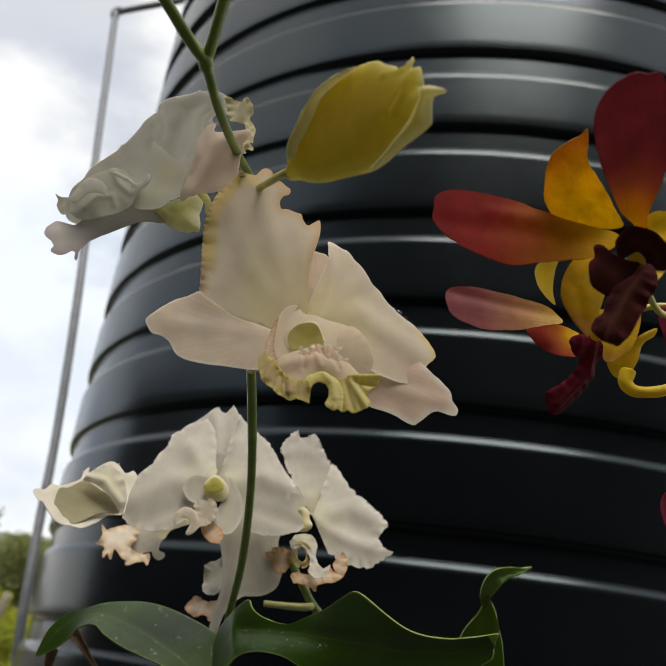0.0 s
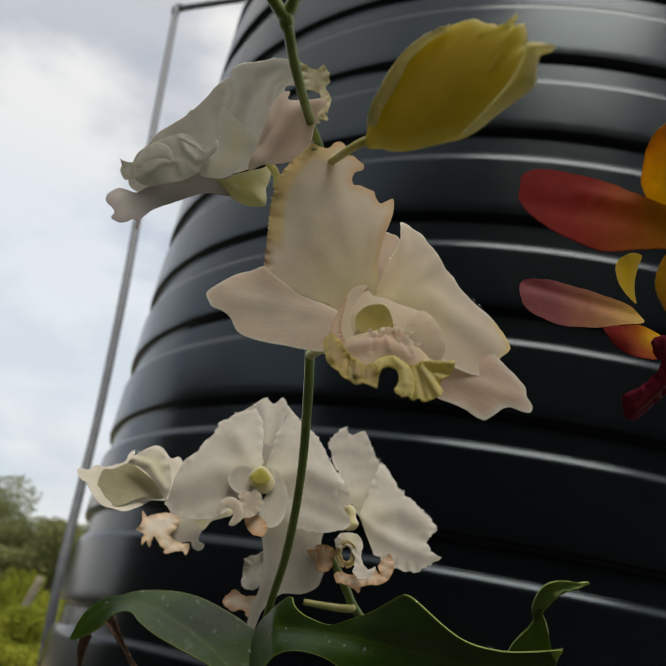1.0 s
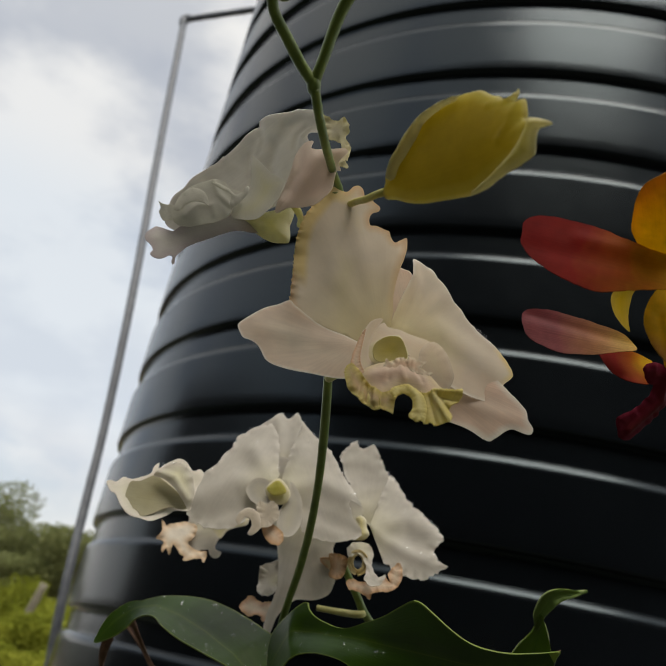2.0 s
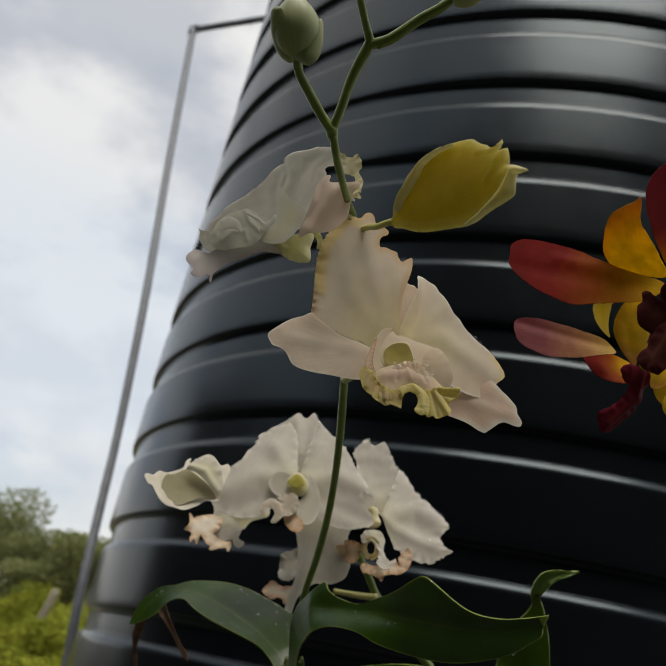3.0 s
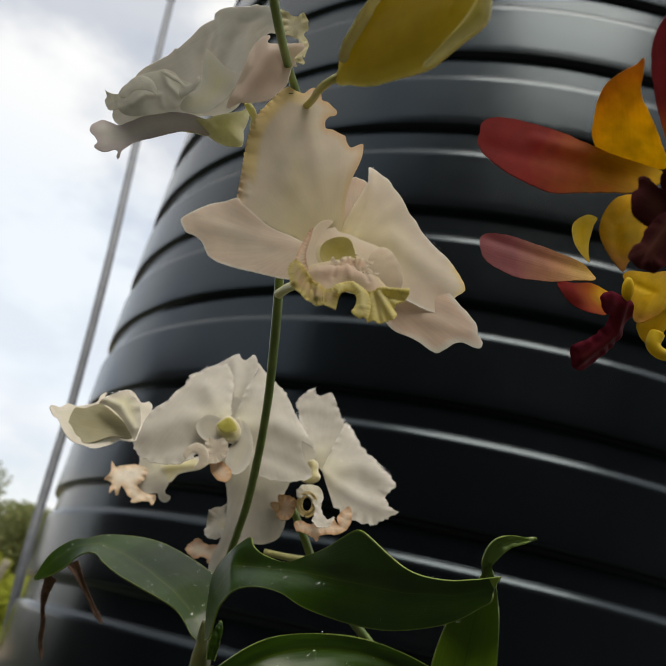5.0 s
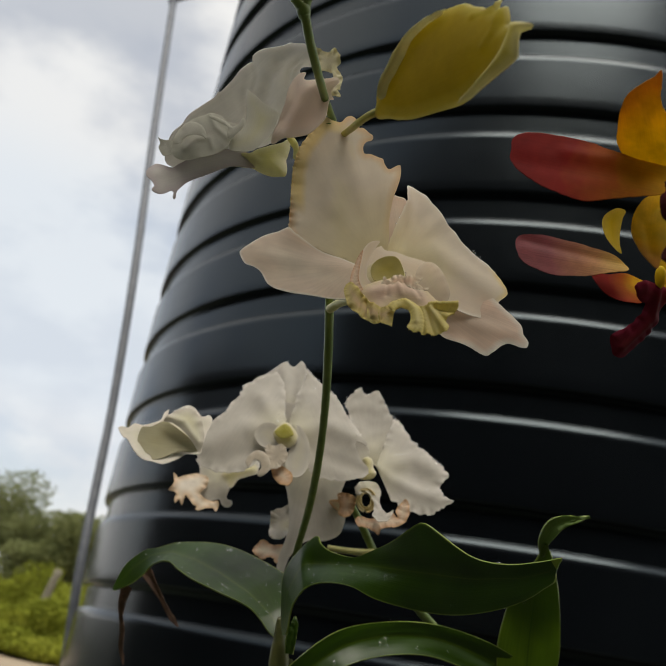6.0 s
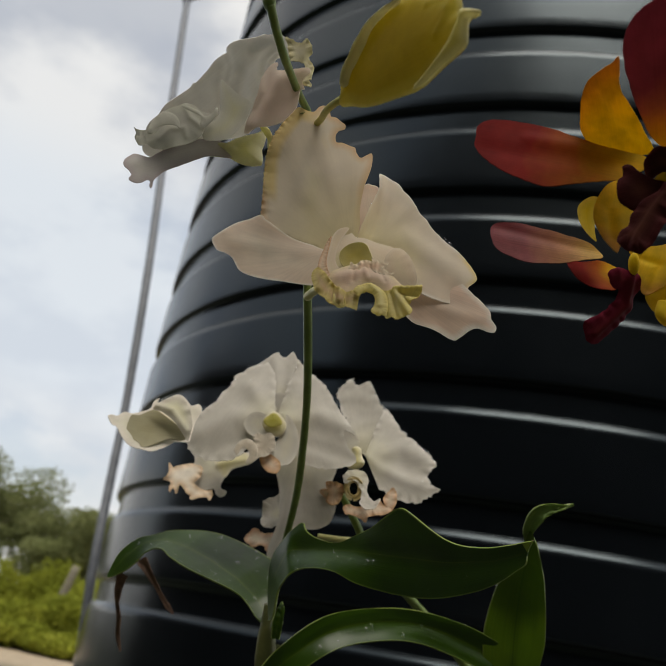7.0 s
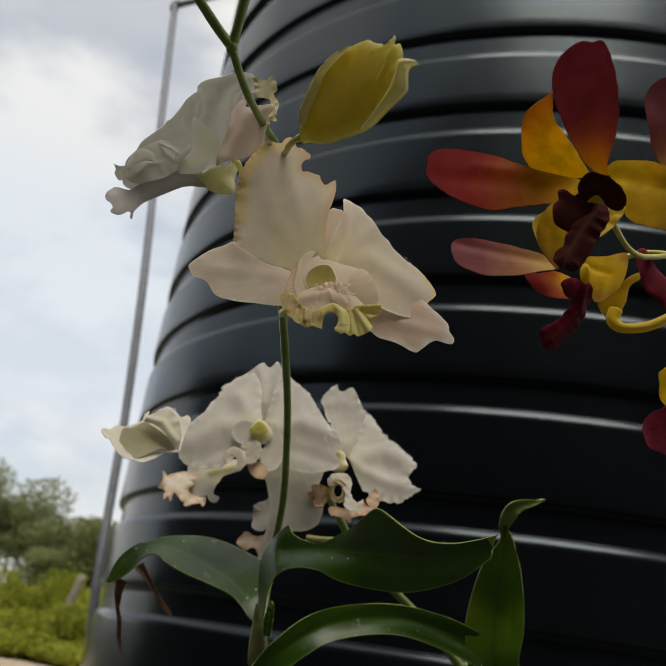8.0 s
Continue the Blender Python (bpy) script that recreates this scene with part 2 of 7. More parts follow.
BUD_GREEN = petal_look("green_bud", [(0.0, (0.36, 0.41, 0.19)), (0.6, (0.40, 0.44, 0.22)), (1.0, (0.46, 0.49, 0.28))], through=0.15, veins=0.1, spec=0.4, rough=0.4)
MAROON = petal_look("maroon_petal", [(0.0, (0.3, 0.05, 0.08)), (1.0, (0.3, 0.05, 0.08))], through=0.65, rough=0.6, spec=0.12, veins=0.12, mottle=0.2, along=[(0.0, (0.70, 0.46, 0.03)), (0.08, (0.60, 0.32, 0.04)), (0.20, (0.42, 0.17, 0.09)), (0.33, (0.31, 0.090, 0.10)), (0.89, (0.275, 0.076, 0.108))])
RED = petal_look("red_yellow_petal", [(0.0, (0.3, 0.02, 0.02)), (1.0, (0.3, 0.02, 0.02))], through=0.5, rough=0.6, spec=0.1, veins=0.12, mottle=0.22, along=[(0.0, (0.80, 0.54, 0.01)), (0.15, (0.76, 0.44, 0.012)), (0.29, (0.52, 0.14, 0.012)), (0.46, (0.34, 0.022, 0.012)), (0.89, (0.26, 0.009, 0.015))])
RED_PINK = petal_look("rose_petal", [(0.0, (0.4, 0.08, 0.08)), (1.0, (0.4, 0.08, 0.08))], through=0.45, rough=0.55, spec=0.25, veins=0.3, mottle=0.2, along=[(0.0, (0.80, 0.56, 0.10)), (0.22, (0.58, 0.28, 0.10)), (0.48, (0.30, 0.066, 0.068)), (0.89, (0.25, 0.036, 0.052))])
ORANGE = petal_look("orange_yellow_petal", [(0.0, (0.8, 0.5, 0.02)), (1.0, (0.8, 0.5, 0.02))], through=0.55, rough=0.6, spec=0.15, veins=0.09, mottle=0.3, along=[(0.0, (0.86, 0.62, 0.010)), (0.36, (0.82, 0.55, 0.015)), (0.56, (0.64, 0.34, 0.04)), (0.89, (0.44, 0.17, 0.06))])
YELLOW = petal_look("yellow_petal", [(0.0, (0.82, 0.59, 0.012)), (1.0, (0.83, 0.63, 0.09))], through=0.35, spec=0.2, veins=0.1)
LIP_DARK = petal_look("dark_maroon_lip", [(0.0, (0.11, 0.036, 0.022)), (0.5, (0.08, 0.020, 0.017)), (1.0, (0.095, 0.018, 0.020))], through=0.1, rough=0.8, spec=0.06, veins=0.3)
LIP_MAROON = petal_look("wine_red_lip", [(0.0, (0.16, 0.018, 0.02)), (0.4, (0.17, 0.012, 0.026)), (1.0, (0.24, 0.016, 0.045))], through=0.25, rough=0.65, spec=0.12, veins=0.3)


def leaf_look(name, face, rib, through=0.2, rough=0.32):
    m, n, l, b, out = material(name)
    c = n.new("ShaderNodeTexCoord")
    s = n.new("ShaderNodeSeparateXYZ")
    l.new(c.outputs["UV"], s.inputs["Vector"])
    mid = ramp(n, [(0.40, (0, 0, 0)), (0.485, (0.25, 0.25, 0.25)), (0.5, (1, 1, 1)), (0.515, (0.25, 0.25, 0.25)), (0.60, (0, 0, 0))])
    l.new(s.outputs["Y"], mid.inputs["Fac"])
    big = noise_at(n, l, 28, 4)
    lines = noise_at(n, l, 1.0, 2, "UV", (1.5, 60.0, 1.0))
    dark = tuple(0.6 * v for v in face)
    r = ramp(n, [(0.35, dark), (0.7, face)])
    l.new(big.outputs["Fac"], r.inputs["Fac"])
    col = blend(n, l, mid.outputs["Color"], r.outputs["Color"], rib)
    margin = ramp(n, [(0.0, (1, 1, 1)), (0.022, (0, 0, 0)), (0.978, (0, 0, 0)), (1.0, (1, 1, 1))])
    l.new(s.outputs["Y"], margin.inputs["Fac"])
    col = blend(n, l, margin.outputs["Color"], col, (0.26, 0.33, 0.06))
    lr = ramp(n, [(0.3, (0.86, 0.86, 0.86)), (0.6, (1, 1, 1))])
    l.new(lines.outputs["Fac"], lr.inputs["Fac"])
    col = blend(n, l, 1.0, col, lr.outputs["Color"], "MULTIPLY")
    l.new(col, b.inputs["Base Color"])
    b.inputs["Roughness"].default_value = rough
    b.inputs["Specular IOR Level"].default_value = 0.5
    swell = noise_at(n, l, 75, 3)
    skin = blend(n, l, 0.85, lines.outputs["Color"], swell.outputs["Color"])
    relief(n, l, b, skin, 0.3, 0.0016)
    t = n.new("ShaderNodeBsdfTranslucent")
    bright = blend(n, l, 1.0, col, (1.0, 1.0, 0.35), "MULTIPLY")
    l.new(bright, t.inputs["Color"])
    mix = n.new("ShaderNodeMixShader")
    mix.inputs["Fac"].default_value = through
    l.new(b.outputs["BSDF"], mix.inputs[1])
    l.new(t.outputs["BSDF"], mix.inputs[2])
    l.new(mix.outputs["Shader"], out.inputs["Surface"])
    return m


LEAF = leaf_look("wet_leaf", (0.044, 0.102, 0.003), (0.085, 0.13, 0.010), 0.38, 0.29)
LEAF_LIGHT = leaf_look("light_leaf", (0.17, 0.285, 0.010), (0.085, 0.16, 0.008), 0.45)
LEAF_PALE = leaf_look("young_leaf", (0.20, 0.30, 0.07), (0.24, 0.34, 0.10), 0.3)


def plain_look(name, a, b2, scale, rough, bump=0.0, metal=0.0, spec=0.5):
    m, n, l, b, out = material(name)
    t = noise_at(n, l, scale, 5)
    r = ramp(n, [(0.3, a), (0.7, b2)])
    l.new(t.outputs["Fac"], r.inputs["Fac"])
    l.new(r.outputs["Color"], b.inputs["Base Color"])
    b.inputs["Roughness"].default_value, b.inputs["Metallic"].default_value = rough, metal
    b.inputs["Specular IOR Level"].default_value = spec
    if bump:
        relief(n, l, b, t.outputs["Fac"], bump, 1.0 / scale)
    return m


STEM = plain_look("green_stem", (0.10, 0.15, 0.02), (0.19, 0.25, 0.05), 120, 0.4, 0.1)
STEM_YELLOW = plain_look("yellow_green_stem", (0.40, 0.36, 0.05), (0.52, 0.46, 0.08), 120, 0.45, 0.1)
STEM_PALE = plain_look("pale_stem", (0.50, 0.47, 0.16), (0.62, 0.58, 0.26), 120, 0.45, 0.1)
CANE = plain_look("cane", (0.04, 0.05, 0.010), (0.09, 0.09, 0.022), 90, 0.45, 0.2)
DRY = plain_look("dried_tissue", (0.09, 0.045, 0.025), (0.22, 0.12, 0.07), 200, 0.8, 0.5)
PIPE = plain_look("galvanised_pipe", (0.10, 0.11, 0.13), (0.15, 0.16, 0.18), 30, 0.5, 0.1)
# near black for the two added walls, so the tank mirrors them dark
WALL = plain_look("added_dark_wall", (0.024, 0.022, 0.021), (0.042, 0.038, 0.035), 3, 0.85, 0.2)
BARK = plain_look("bark", (0.10, 0.08, 0.06), (0.24, 0.20, 0.16), 14, 0.9, 0.5)
POST = plain_look("weathered_post", (0.13, 0.115, 0.08), (0.20, 0.18, 0.125), 10, 0.85, 0.3)


def foliage_look(name, a, b2, scale):
    m, n, l, b, out = material(name)
    t = noise_at(n, l, scale, 4)
    g = n.new("ShaderNodeNewGeometry")
    r = ramp(n, [(0.3, a), (0.7, b2)])
    l.new(t.outputs["Fac"], r.inputs["Fac"])
    k = ramp(n, [(0.0, (0.75, 0.75, 0.75)), (1.0, (1.2, 1.2, 1.1))])
    l.new(g.outputs["Random Per Island"], k.inputs["Fac"])
    col = blend(n, l, 1.0, r.outputs["Color"], k.outputs["Color"], "MULTIPLY")
    l.new(col, b.inputs["Base Color"])
    b.inputs["Roughness"].default_value, b.inputs["Specular IOR Level"].default_value = 0.9, 0.1
    tr = n.new("ShaderNodeBsdfTranslucent")
    l.new(col, tr.inputs["Color"])
    mix = n.new("ShaderNodeMixShader")
    mix.inputs["Fac"].default_value = 0.35
    l.new(b.outputs["BSDF"], mix.inputs[1])
    l.new(tr.outputs["BSDF"], mix.inputs[2])
    l.new(mix.outputs["Shader"], out.inputs["Surface"])
    return m


# distant trees: dark green leaves paled to put aerial haze into the colour
FOLIAGE = foliage_look("hazed_foliage", (0.13, 0.15, 0.055), (0.23, 0.245, 0.11), 0.5)
FOLIAGE_LIGHT = foliage_look("sunlit_foliage", (0.17, 0.20, 0.022), (0.29, 0.30, 0.040), 0.8)
WATER, wnodes, wlinks, wb, wo = material("water_drop")
clear = wnodes.new("ShaderNodeBsdfTransparent")
shine = wnodes.new("ShaderNodeBsdfGlossy")
shine.inputs["Roughness"].default_value = 0.03
skin = wnodes.new("ShaderNodeMixShader")
skin.inputs["Fac"].default_value = 0.08
wlinks.new(clear.outputs["BSDF"], skin.inputs[1])
wlinks.new(shine.outputs["BSDF"], skin.inputs[2])
wlinks.new(skin.outputs["Shader"], wo.inputs["Surface"])

# the black plastic of the tank: dusty, faintly scuffed
TANK, tn, tl, tb, to = material("black_polyethylene")
dust = noise_at(tn, tl, 6, 6, "Object", (1, 1, 0.35))
dr = ramp(tn, [(0.35, (0.0024, 0.0032, 0.0042)), (0.75, (0.0048, 0.0060, 0.0074))])
tb.inputs["Specular IOR Level"].default_value = 0.385
# the blue of the mirrored sky is put into the specular tint
tb.inputs["Specular Tint"].default_value = (0.74, 0.91, 1.0, 1)
tl.new(dust.outputs["Fac"], dr.inputs["Fac"])
tl.new(dr.outputs["Color"], tb.inputs["Base Color"])
scuff = noise_at(tn, tl, 40, 5)
rr = tn.new("ShaderNodeMapRange")
rr.inputs["To Min"].default_value, rr.inputs["To Max"].default_value = 0.16, 0.24
tl.new(scuff.outputs["Fac"], rr.inputs["Value"])
tl.new(rr.outputs["Result"], tb.inputs["Roughness"])
relief(tn, tl, tb, noise_at(tn, tl, 5, 2).outputs["Fac"], 0.05, 0.02)

GROUND, gn, gl, gb, go = material("ground")
patch = noise_at(gn, gl, 0.25, 6)
tufts = noise_at(gn, gl, 9, 6)
gr = ramp(gn, [(0.40, (0.075, 0.068, 0.055)), (0.52, (0.05, 0.058, 0.035)), (0.75, (0.06, 0.075, 0.035))])
gl.new(patch.outputs["Fac"], gr.inputs["Fac"])
tr = ramp(gn, [(0.3, (0.6, 0.6, 0.6)), (0.7, (1, 1, 1))])
gl.new(tufts.outputs["Fac"], tr.inputs["Fac"])
# bare earth beyond the bushes
far = gn.new("ShaderNodeSeparateXYZ")
gl.new(gn.new("ShaderNodeTexCoord").outputs["Object"], far.inputs["Vector"])
field = gn.new("ShaderNodeMapRange")
field.inputs["From Min"].default_value, field.inputs["From Max"].default_value = 9.0, 10.5
gl.new(far.outputs["Y"], field.inputs["Value"])
strip = gn.new("ShaderNodeMapRange")
strip.inputs["From Min"].default_value, strip.inputs["From Max"].default_value = -13.0, -11.0
gl.new(far.outputs["X"], strip.inputs["Value"])
bare = blend(gn, gl, 1.0, field.outputs["Result"], strip.outputs["Result"], "MULTIPLY")
soil = blend(gn, gl, bare, gr.outputs["Color"], (0.38, 0.30, 0.20))
gl.new(blend(gn, gl, 1.0, soil, tr.outputs["Color"], "MULTIPLY"), gb.inputs["Base Color"])
gb.inputs["Roughness"].default_value = 0.95
relief(gn, gl, gb, tufts.outputs["Fac"], 0.6, 0.05)


# ---- builders ----
def thing(name, at, label, category, group=""):
    ob = new(name)
    ob.location, ob.empty_display_size = at, 0.01
    return tagged(ob, label, category, group)


def part(name, bm, mat, parent, label=""):
    """Links a bmesh, given in world metres, as one mesh under a thing or a part."""
    me = bpy.data.meshes.new(name)
    bm.to_mesh(me)
    bm.free()
    me.materials.append(mat)
    for p in me.polygons:
        p.use_smooth = True
    ob = new(name, me)
    if parent:
        at = parent.location.copy()
        up = parent.parent
        while up:
            at += up.location
            up = up.parent
        ob.parent = parent
        me.transform(Matrix.Translation(-at))
    return tagged(ob, label)


def curve_at(values, s):
    """A smooth curve through evenly spaced values, at s from 0 to 1."""
    k = len(values) - 1
    x = min(max(s, 0.0), 1.0) * k
    i = min(int(x), k - 1)
    f = x - i
    a, b = values[i], values[i + 1]
    p = values[i - 1] if i > 0 else a + (a - b)
    q = values[i + 2] if i + 2 <= k else b + (b - a)
    return 0.5 * (2 * b * 0 + 2 * a + (b - p) * f + (2 * p - 5 * a + 4 * b - q) * f * f + (3 * a - p - 3 * b + q) * f ** 3)


def sheet(rows, wrap, thick, uvs):
    """A thin closed skin on a grid of points; returns a bmesh with uv."""
    bm = bmesh.new()
    h, w = len(rows), len(rows[0])
    normals = []
    for i in range(h):
        line = []
        for j in range(w):
            a = rows[min(i + 1, h - 1)][j] - rows[max(i - 1, 0)][j]
            jn, jp = ((j + 1) % w, (j - 1) % w) if wrap else (min(j + 1, w - 1), max(j - 1, 0))
            c = a.cross(rows[i][jn] - rows[i][jp])
            line.append(c.normalized() if c.length > 1e-14 else None)
        ok = next((v for v in line if v), Vector((0, -1, 0)))
        normals.append([v or ok for v in line])
    normals[0] = normals[1]
    front = [[bm.verts.new(p + n * thick / 2) for p, n in zip(r, nr)] for r, nr in zip(rows, normals)]
    rear = [[bm.verts.new(p - n * thick / 2) for p, n in zip(r, nr)] for r, nr in zip(rows, normals)]
    uv = bm.loops.layers.uv.new("UVMap")
    index = {}
    for grid in (front, rear):
        for i in range(h):
            for j in range(w):
                index[grid[i][j]] = uvs(i, j)

    def face(vs, sharp=False):
        fc = bm.faces.new(vs)
        if sharp:
            for ed in fc.edges:
                ed.smooth = False
        for lp in fc.loops:
            lp[uv].uv = index[lp.vert]

    cols = range(w) if wrap else range(w - 1)
    for i in range(h - 1):
        for j in cols:
            k = (j + 1) % w
            face([front[i][j], front[i][k], front[i + 1][k], front[i + 1][j]])
            face([rear[i][j], rear[i + 1][j], rear[i + 1][k], rear[i][k]])
    for j in cols:
        k = (j + 1) % w
        face([front[h - 1][j], front[h - 1][k], rear[h - 1][k], rear[h - 1][j]], True)
    if not wrap:
        for i in range(h - 1):
            face([front[i][0], front[i + 1][0], rear[i + 1][0], rear[i][0]], True)
            face([front[i][w - 1], rear[i][w - 1], rear[i + 1][w - 1], front[i + 1][w - 1]], True)
    bmesh.ops.recalc_face_normals(bm, faces=bm.faces)
    return bm


SEED = [0]


def fan(name, parent, base, turn, outline, mat, cup=0.0, ruffle=0.3, waves=5, frill=0.006, closed=False, fold=2.2, thick=0.35, crimp=(-1.0, -0.5), label=""):
    """A petal that opens from its base: outline gives (degrees, millimetres) round the base in the petal's plane.
    cup: how far its rim stands forward; ruffle, waves: crimps along the rim; fold: soft swells over the blade;
    frill: a ragged rim; crimp: the stretch of the rim, from 0 to 1, over which the crimps set in."""
    SEED[0] += 1
    seed = SEED[0] * 7.31
    frame_m = pose(*base, *turn)
    if closed:
        outline = outline + [(outline[0][0] + 360, outline[0][1])]
    degs, rads = [a for a, _ in outline], [r for _, r in outline]
    cols = int(min(150, max(84, waves * 8)))
    rings = 16
    big = max(rads)
    rows = []
    count = cols if closed else cols + 1
    for i in range(rings + 1):
        s = max(i / rings, 0.02)
        line = []
        for j in range(count):
            f = j / cols
            a = degs[0] + (degs[-1] - degs[0]) * f
            r = float(np.interp(a, degs, rads))
            near = [float(np.interp(a + d, degs, rads)) for d in (-1.2, 1.2)]
            r = 0.5 * r + 0.25 * sum(near)
            r *= 1 + frill * (noise.noise((f * waves * 4, seed, 0)) + 0.6 * noise.noise((f * waves * 11, seed, 5))) * s ** 4
            d = s * r
            q = radians(a)
            x, y = d * math.cos(q), d * math.sin(q)
            z = cup * (d / big) ** 2
            part_of = min(max((f - crimp[0]) / (crimp[1] - crimp[0]), 0.0), 1.0)
            z += ruffle * part_of * s ** 12 * (math.sin(2 * math.pi * waves * f + 2 * noise.noise((f * waves * 0.4, seed, 8)) + seed) + 0.7 * noise.noise((f * waves * 2.3, seed, 1)))
            z += fold * s * noise.noise((x * 0.055 + seed, y * 0.055, 2)) + 0.25 * fold * noise.noise((x * 0.16 + seed, y * 0.16, 4))
            line.append(frame_m @ (Vector((x, y, z)) * 0.001))
        rows.append(line)
    bm = sheet(rows, closed, thick * 0.001, lambda i, j: (i / rings, j / cols))
    return part(name, bm, mat, parent, label)

def blade(name, parent, base, turn, outline, mat, cup=0.0, ruffle=0.3, waves=5, frill=0.006, closed=False, fold=1.6, thick=0.3,
          crimp=(-1.0, -0.5), rim=2.2, ridges=(), reach=0.0, puff=0.0, twist=None, midline=None, label=""):
    """A petal of any outline, in millimetres in its own plane round its base. cup: how far it bends forward away from the base; fold: soft swells;
    ruffle, waves, rim: crimps along the margin and how deep they run in; frill: a ragged margin; crimp: the stretch of the margin,
    from 0 to 1, over which crimps set in; ridges: soft raised lines (points, height, width);
    puff: half the thickness of a swollen body; twist: (slope beyond, middle, length, slope before) by which it turns over along x; midline: a leaf's midrib."""
    SEED[0] += 1
    seed = SEED[0] * 7.31
    frame_m = pose(*base, *turn)
    src = [Vector((x, y, 0)) for x, y in outline]
    n = len(src)
    size = max(p.length for p in src)
    edges = n if closed else n - 1
    length = sum((src[(i + 1) % n] - src[i]).length for i in range(edges))
    step = max(0.13, length / 300)
    line, run = [], 0.0
    for i in range(edges):
        a, c = src[i], src[(i + 1) % n]
        p = src[i - 1] if closed or i > 0 else a
        q = src[(i + 2) % n] if closed or i + 2 < n else c
        k = max(1, int((c - a).length / step))
        for j in range(k):
            f = j / k
            line.append((0.5 * (2 * a + (c - p) * f + (2 * p - 5 * a + 4 * c - q) * f * f + (3 * a - p - 3 * c + q) * f ** 3), (run + (c - a).length * f) / length))
        run += (c - a).length
    if not closed:
        line.append((src[-1], 1.0))
    m = len(line)
    turn_sign = 1 if sum(src[i].x * src[(i + 1) % n].y - src[i].y * src[(i + 1) % n].x for i in range(n)) > 0 else -1
    edge = []
    for i, (p, f) in enumerate(line):
        d = line[(i + 1) % m][0] - line[i - 1][0] if closed or 0 < i < m - 1 else Vector((0, 0, 0))
        out = Vector((d.y, -d.x, 0)).normalized() * turn_sign
        on = min(max((f - crimp[0]) / (crimp[1] - crimp[0]), 0.0), 1.0) if crimp[1] > crimp[0] else float(crimp[1] <= f <= crimp[0])
        p = p + out * size * frill * on * (noise.noise((f * waves * 3, seed, 0)) + 0.7 * noise.noise((f * waves * 8, seed, 5)))
        edge.append((p.x, p.y, f, on))
    E = np.array(edge)
    poly = E[:, :2] if closed else np.vstack([E[:, :2], [[0.0, 0.0]]])
    h = max(0.3, size / 42)
    lo, hi = poly.min(0), poly.max(0)
    gx, gy = np.meshgrid(np.arange(lo[0], hi[0] + h, h), np.arange(lo[1], hi[1] + h, h * 0.866))
    gx = gx + (np.arange(gx.shape[0]) % 2)[:, None] * h / 2
    G = np.stack([gx.ravel(), gy.ravel()], 1)
    inside = np.zeros(len(G), bool)
    for (x0, y0), (x1, y1) in zip(poly, np.roll(poly, -1, 0)):
        if y0 != y1:
            inside ^= ((y0 > G[:, 1]) != (y1 > G[:, 1])) & (G[:, 0] < (x1 - x0) * (G[:, 1] - y0) / (y1 - y0) + x0)
    gap = np.sqrt(((G[:, None] - poly[None]) ** 2).sum(2)).min(1)
    G = G[inside & (gap > 0.5 * h)]
    flat, _, faces, *_ = delaunay_2d_cdt([Vector(p) for p in np.vstack([poly, G])], [], [list(range(len(poly)))], 1, 1e-5)
    V = np.array([(p.x, p.y) for p in flat])
    D = np.sqrt(((V[:, None] - E[None, :, :2]) ** 2).sum(2))
    near = D.argmin(1)
    d = D.min(1)
    f, on = E[near, 2], E[near, 3]
    z = cup * ((V ** 2).sum(1) / size ** 2)
    for i, (x, y) in enumerate(V):
        z[i] += fold * (noise.noise((x * 0.06 + seed, y * 0.06, 2)) + 0.13 * noise.noise((x * 0.17 + seed, y * 0.17, 4)))
        w = math.exp(-(d[i] / rim) ** 2) * on[i] * ruffle
        z[i] += w * (math.sin(2 * math.pi * waves * f[i] + 5 * noise.noise((f[i] * waves * 0.5, seed, 8)) + seed) * (0.35 + 1.4 * abs(noise.noise((f[i] * waves * 0.33, seed, 3)))) + 0.8 * noise.noise((f[i] * waves * 2.3, seed, 1)))
    for points, height, width in ridges:
        best = np.full(len(V), 1e9)
        for a, c in zip(points, points[1:]):
            a, c = np.array(a), np.array(c)
            s = np.clip(((V - a) @ (c - a)) / ((c - a) @ (c - a)), 0, 1)
            best = np.minimum(best, np.sqrt(((V - a - s[:, None] * (c - a)) ** 2).sum(1)))
        z += height * np.exp(-(best / width) ** 2)
    if midline:
        best, side = np.full(len(V), 1e9), np.zeros(len(V))
        for a, c in zip(midline, midline[1:]):
            a, c = np.array(a), np.array(c)
            k = np.clip(((V - a) @ (c - a)) / ((c - a) @ (c - a)), 0, 1)
            w = V - a - k[:, None] * (c - a)
            off = np.sqrt((w ** 2).sum(1))
            side = np.where(off < best, np.sign((c - a)[0] * w[:, 1] - (c - a)[1] * w[:, 0]), side)
            best = np.minimum(best, off)
        if twist:
            turned = 0.5 + 0.5 * np.tanh((V[:, 0] - twist[1]) / twist[2])
            z += side * best * (twist[0] * turned + twist[3] * (1 - turned))
    P = np.column_stack([V, z])
    round_out = puff * np.sqrt(np.clip(1 - (1 - np.minimum(d / max(d.max(), 1e-6), 1)) ** 2, 0, 1))
    P[:, 2] += round_out
    N = np.zeros_like(P)
    tris = [t for t in faces if len(t) == 3]
    T = np.array(tris)
    cr = np.cross(P[T[:, 1]] - P[T[:, 0]], P[T[:, 2]] - P[T[:, 0]])
    for k in range(3):
        np.add.at(N, T[:, k], cr)
    N /= np.maximum(np.linalg.norm(N, axis=1), 1e-12)[:, None]
    far = reach or max(d.max(), 1e-6)
    mid = E[len(E) // 2, :2] if not closed else np.array([0.0, 1.0])
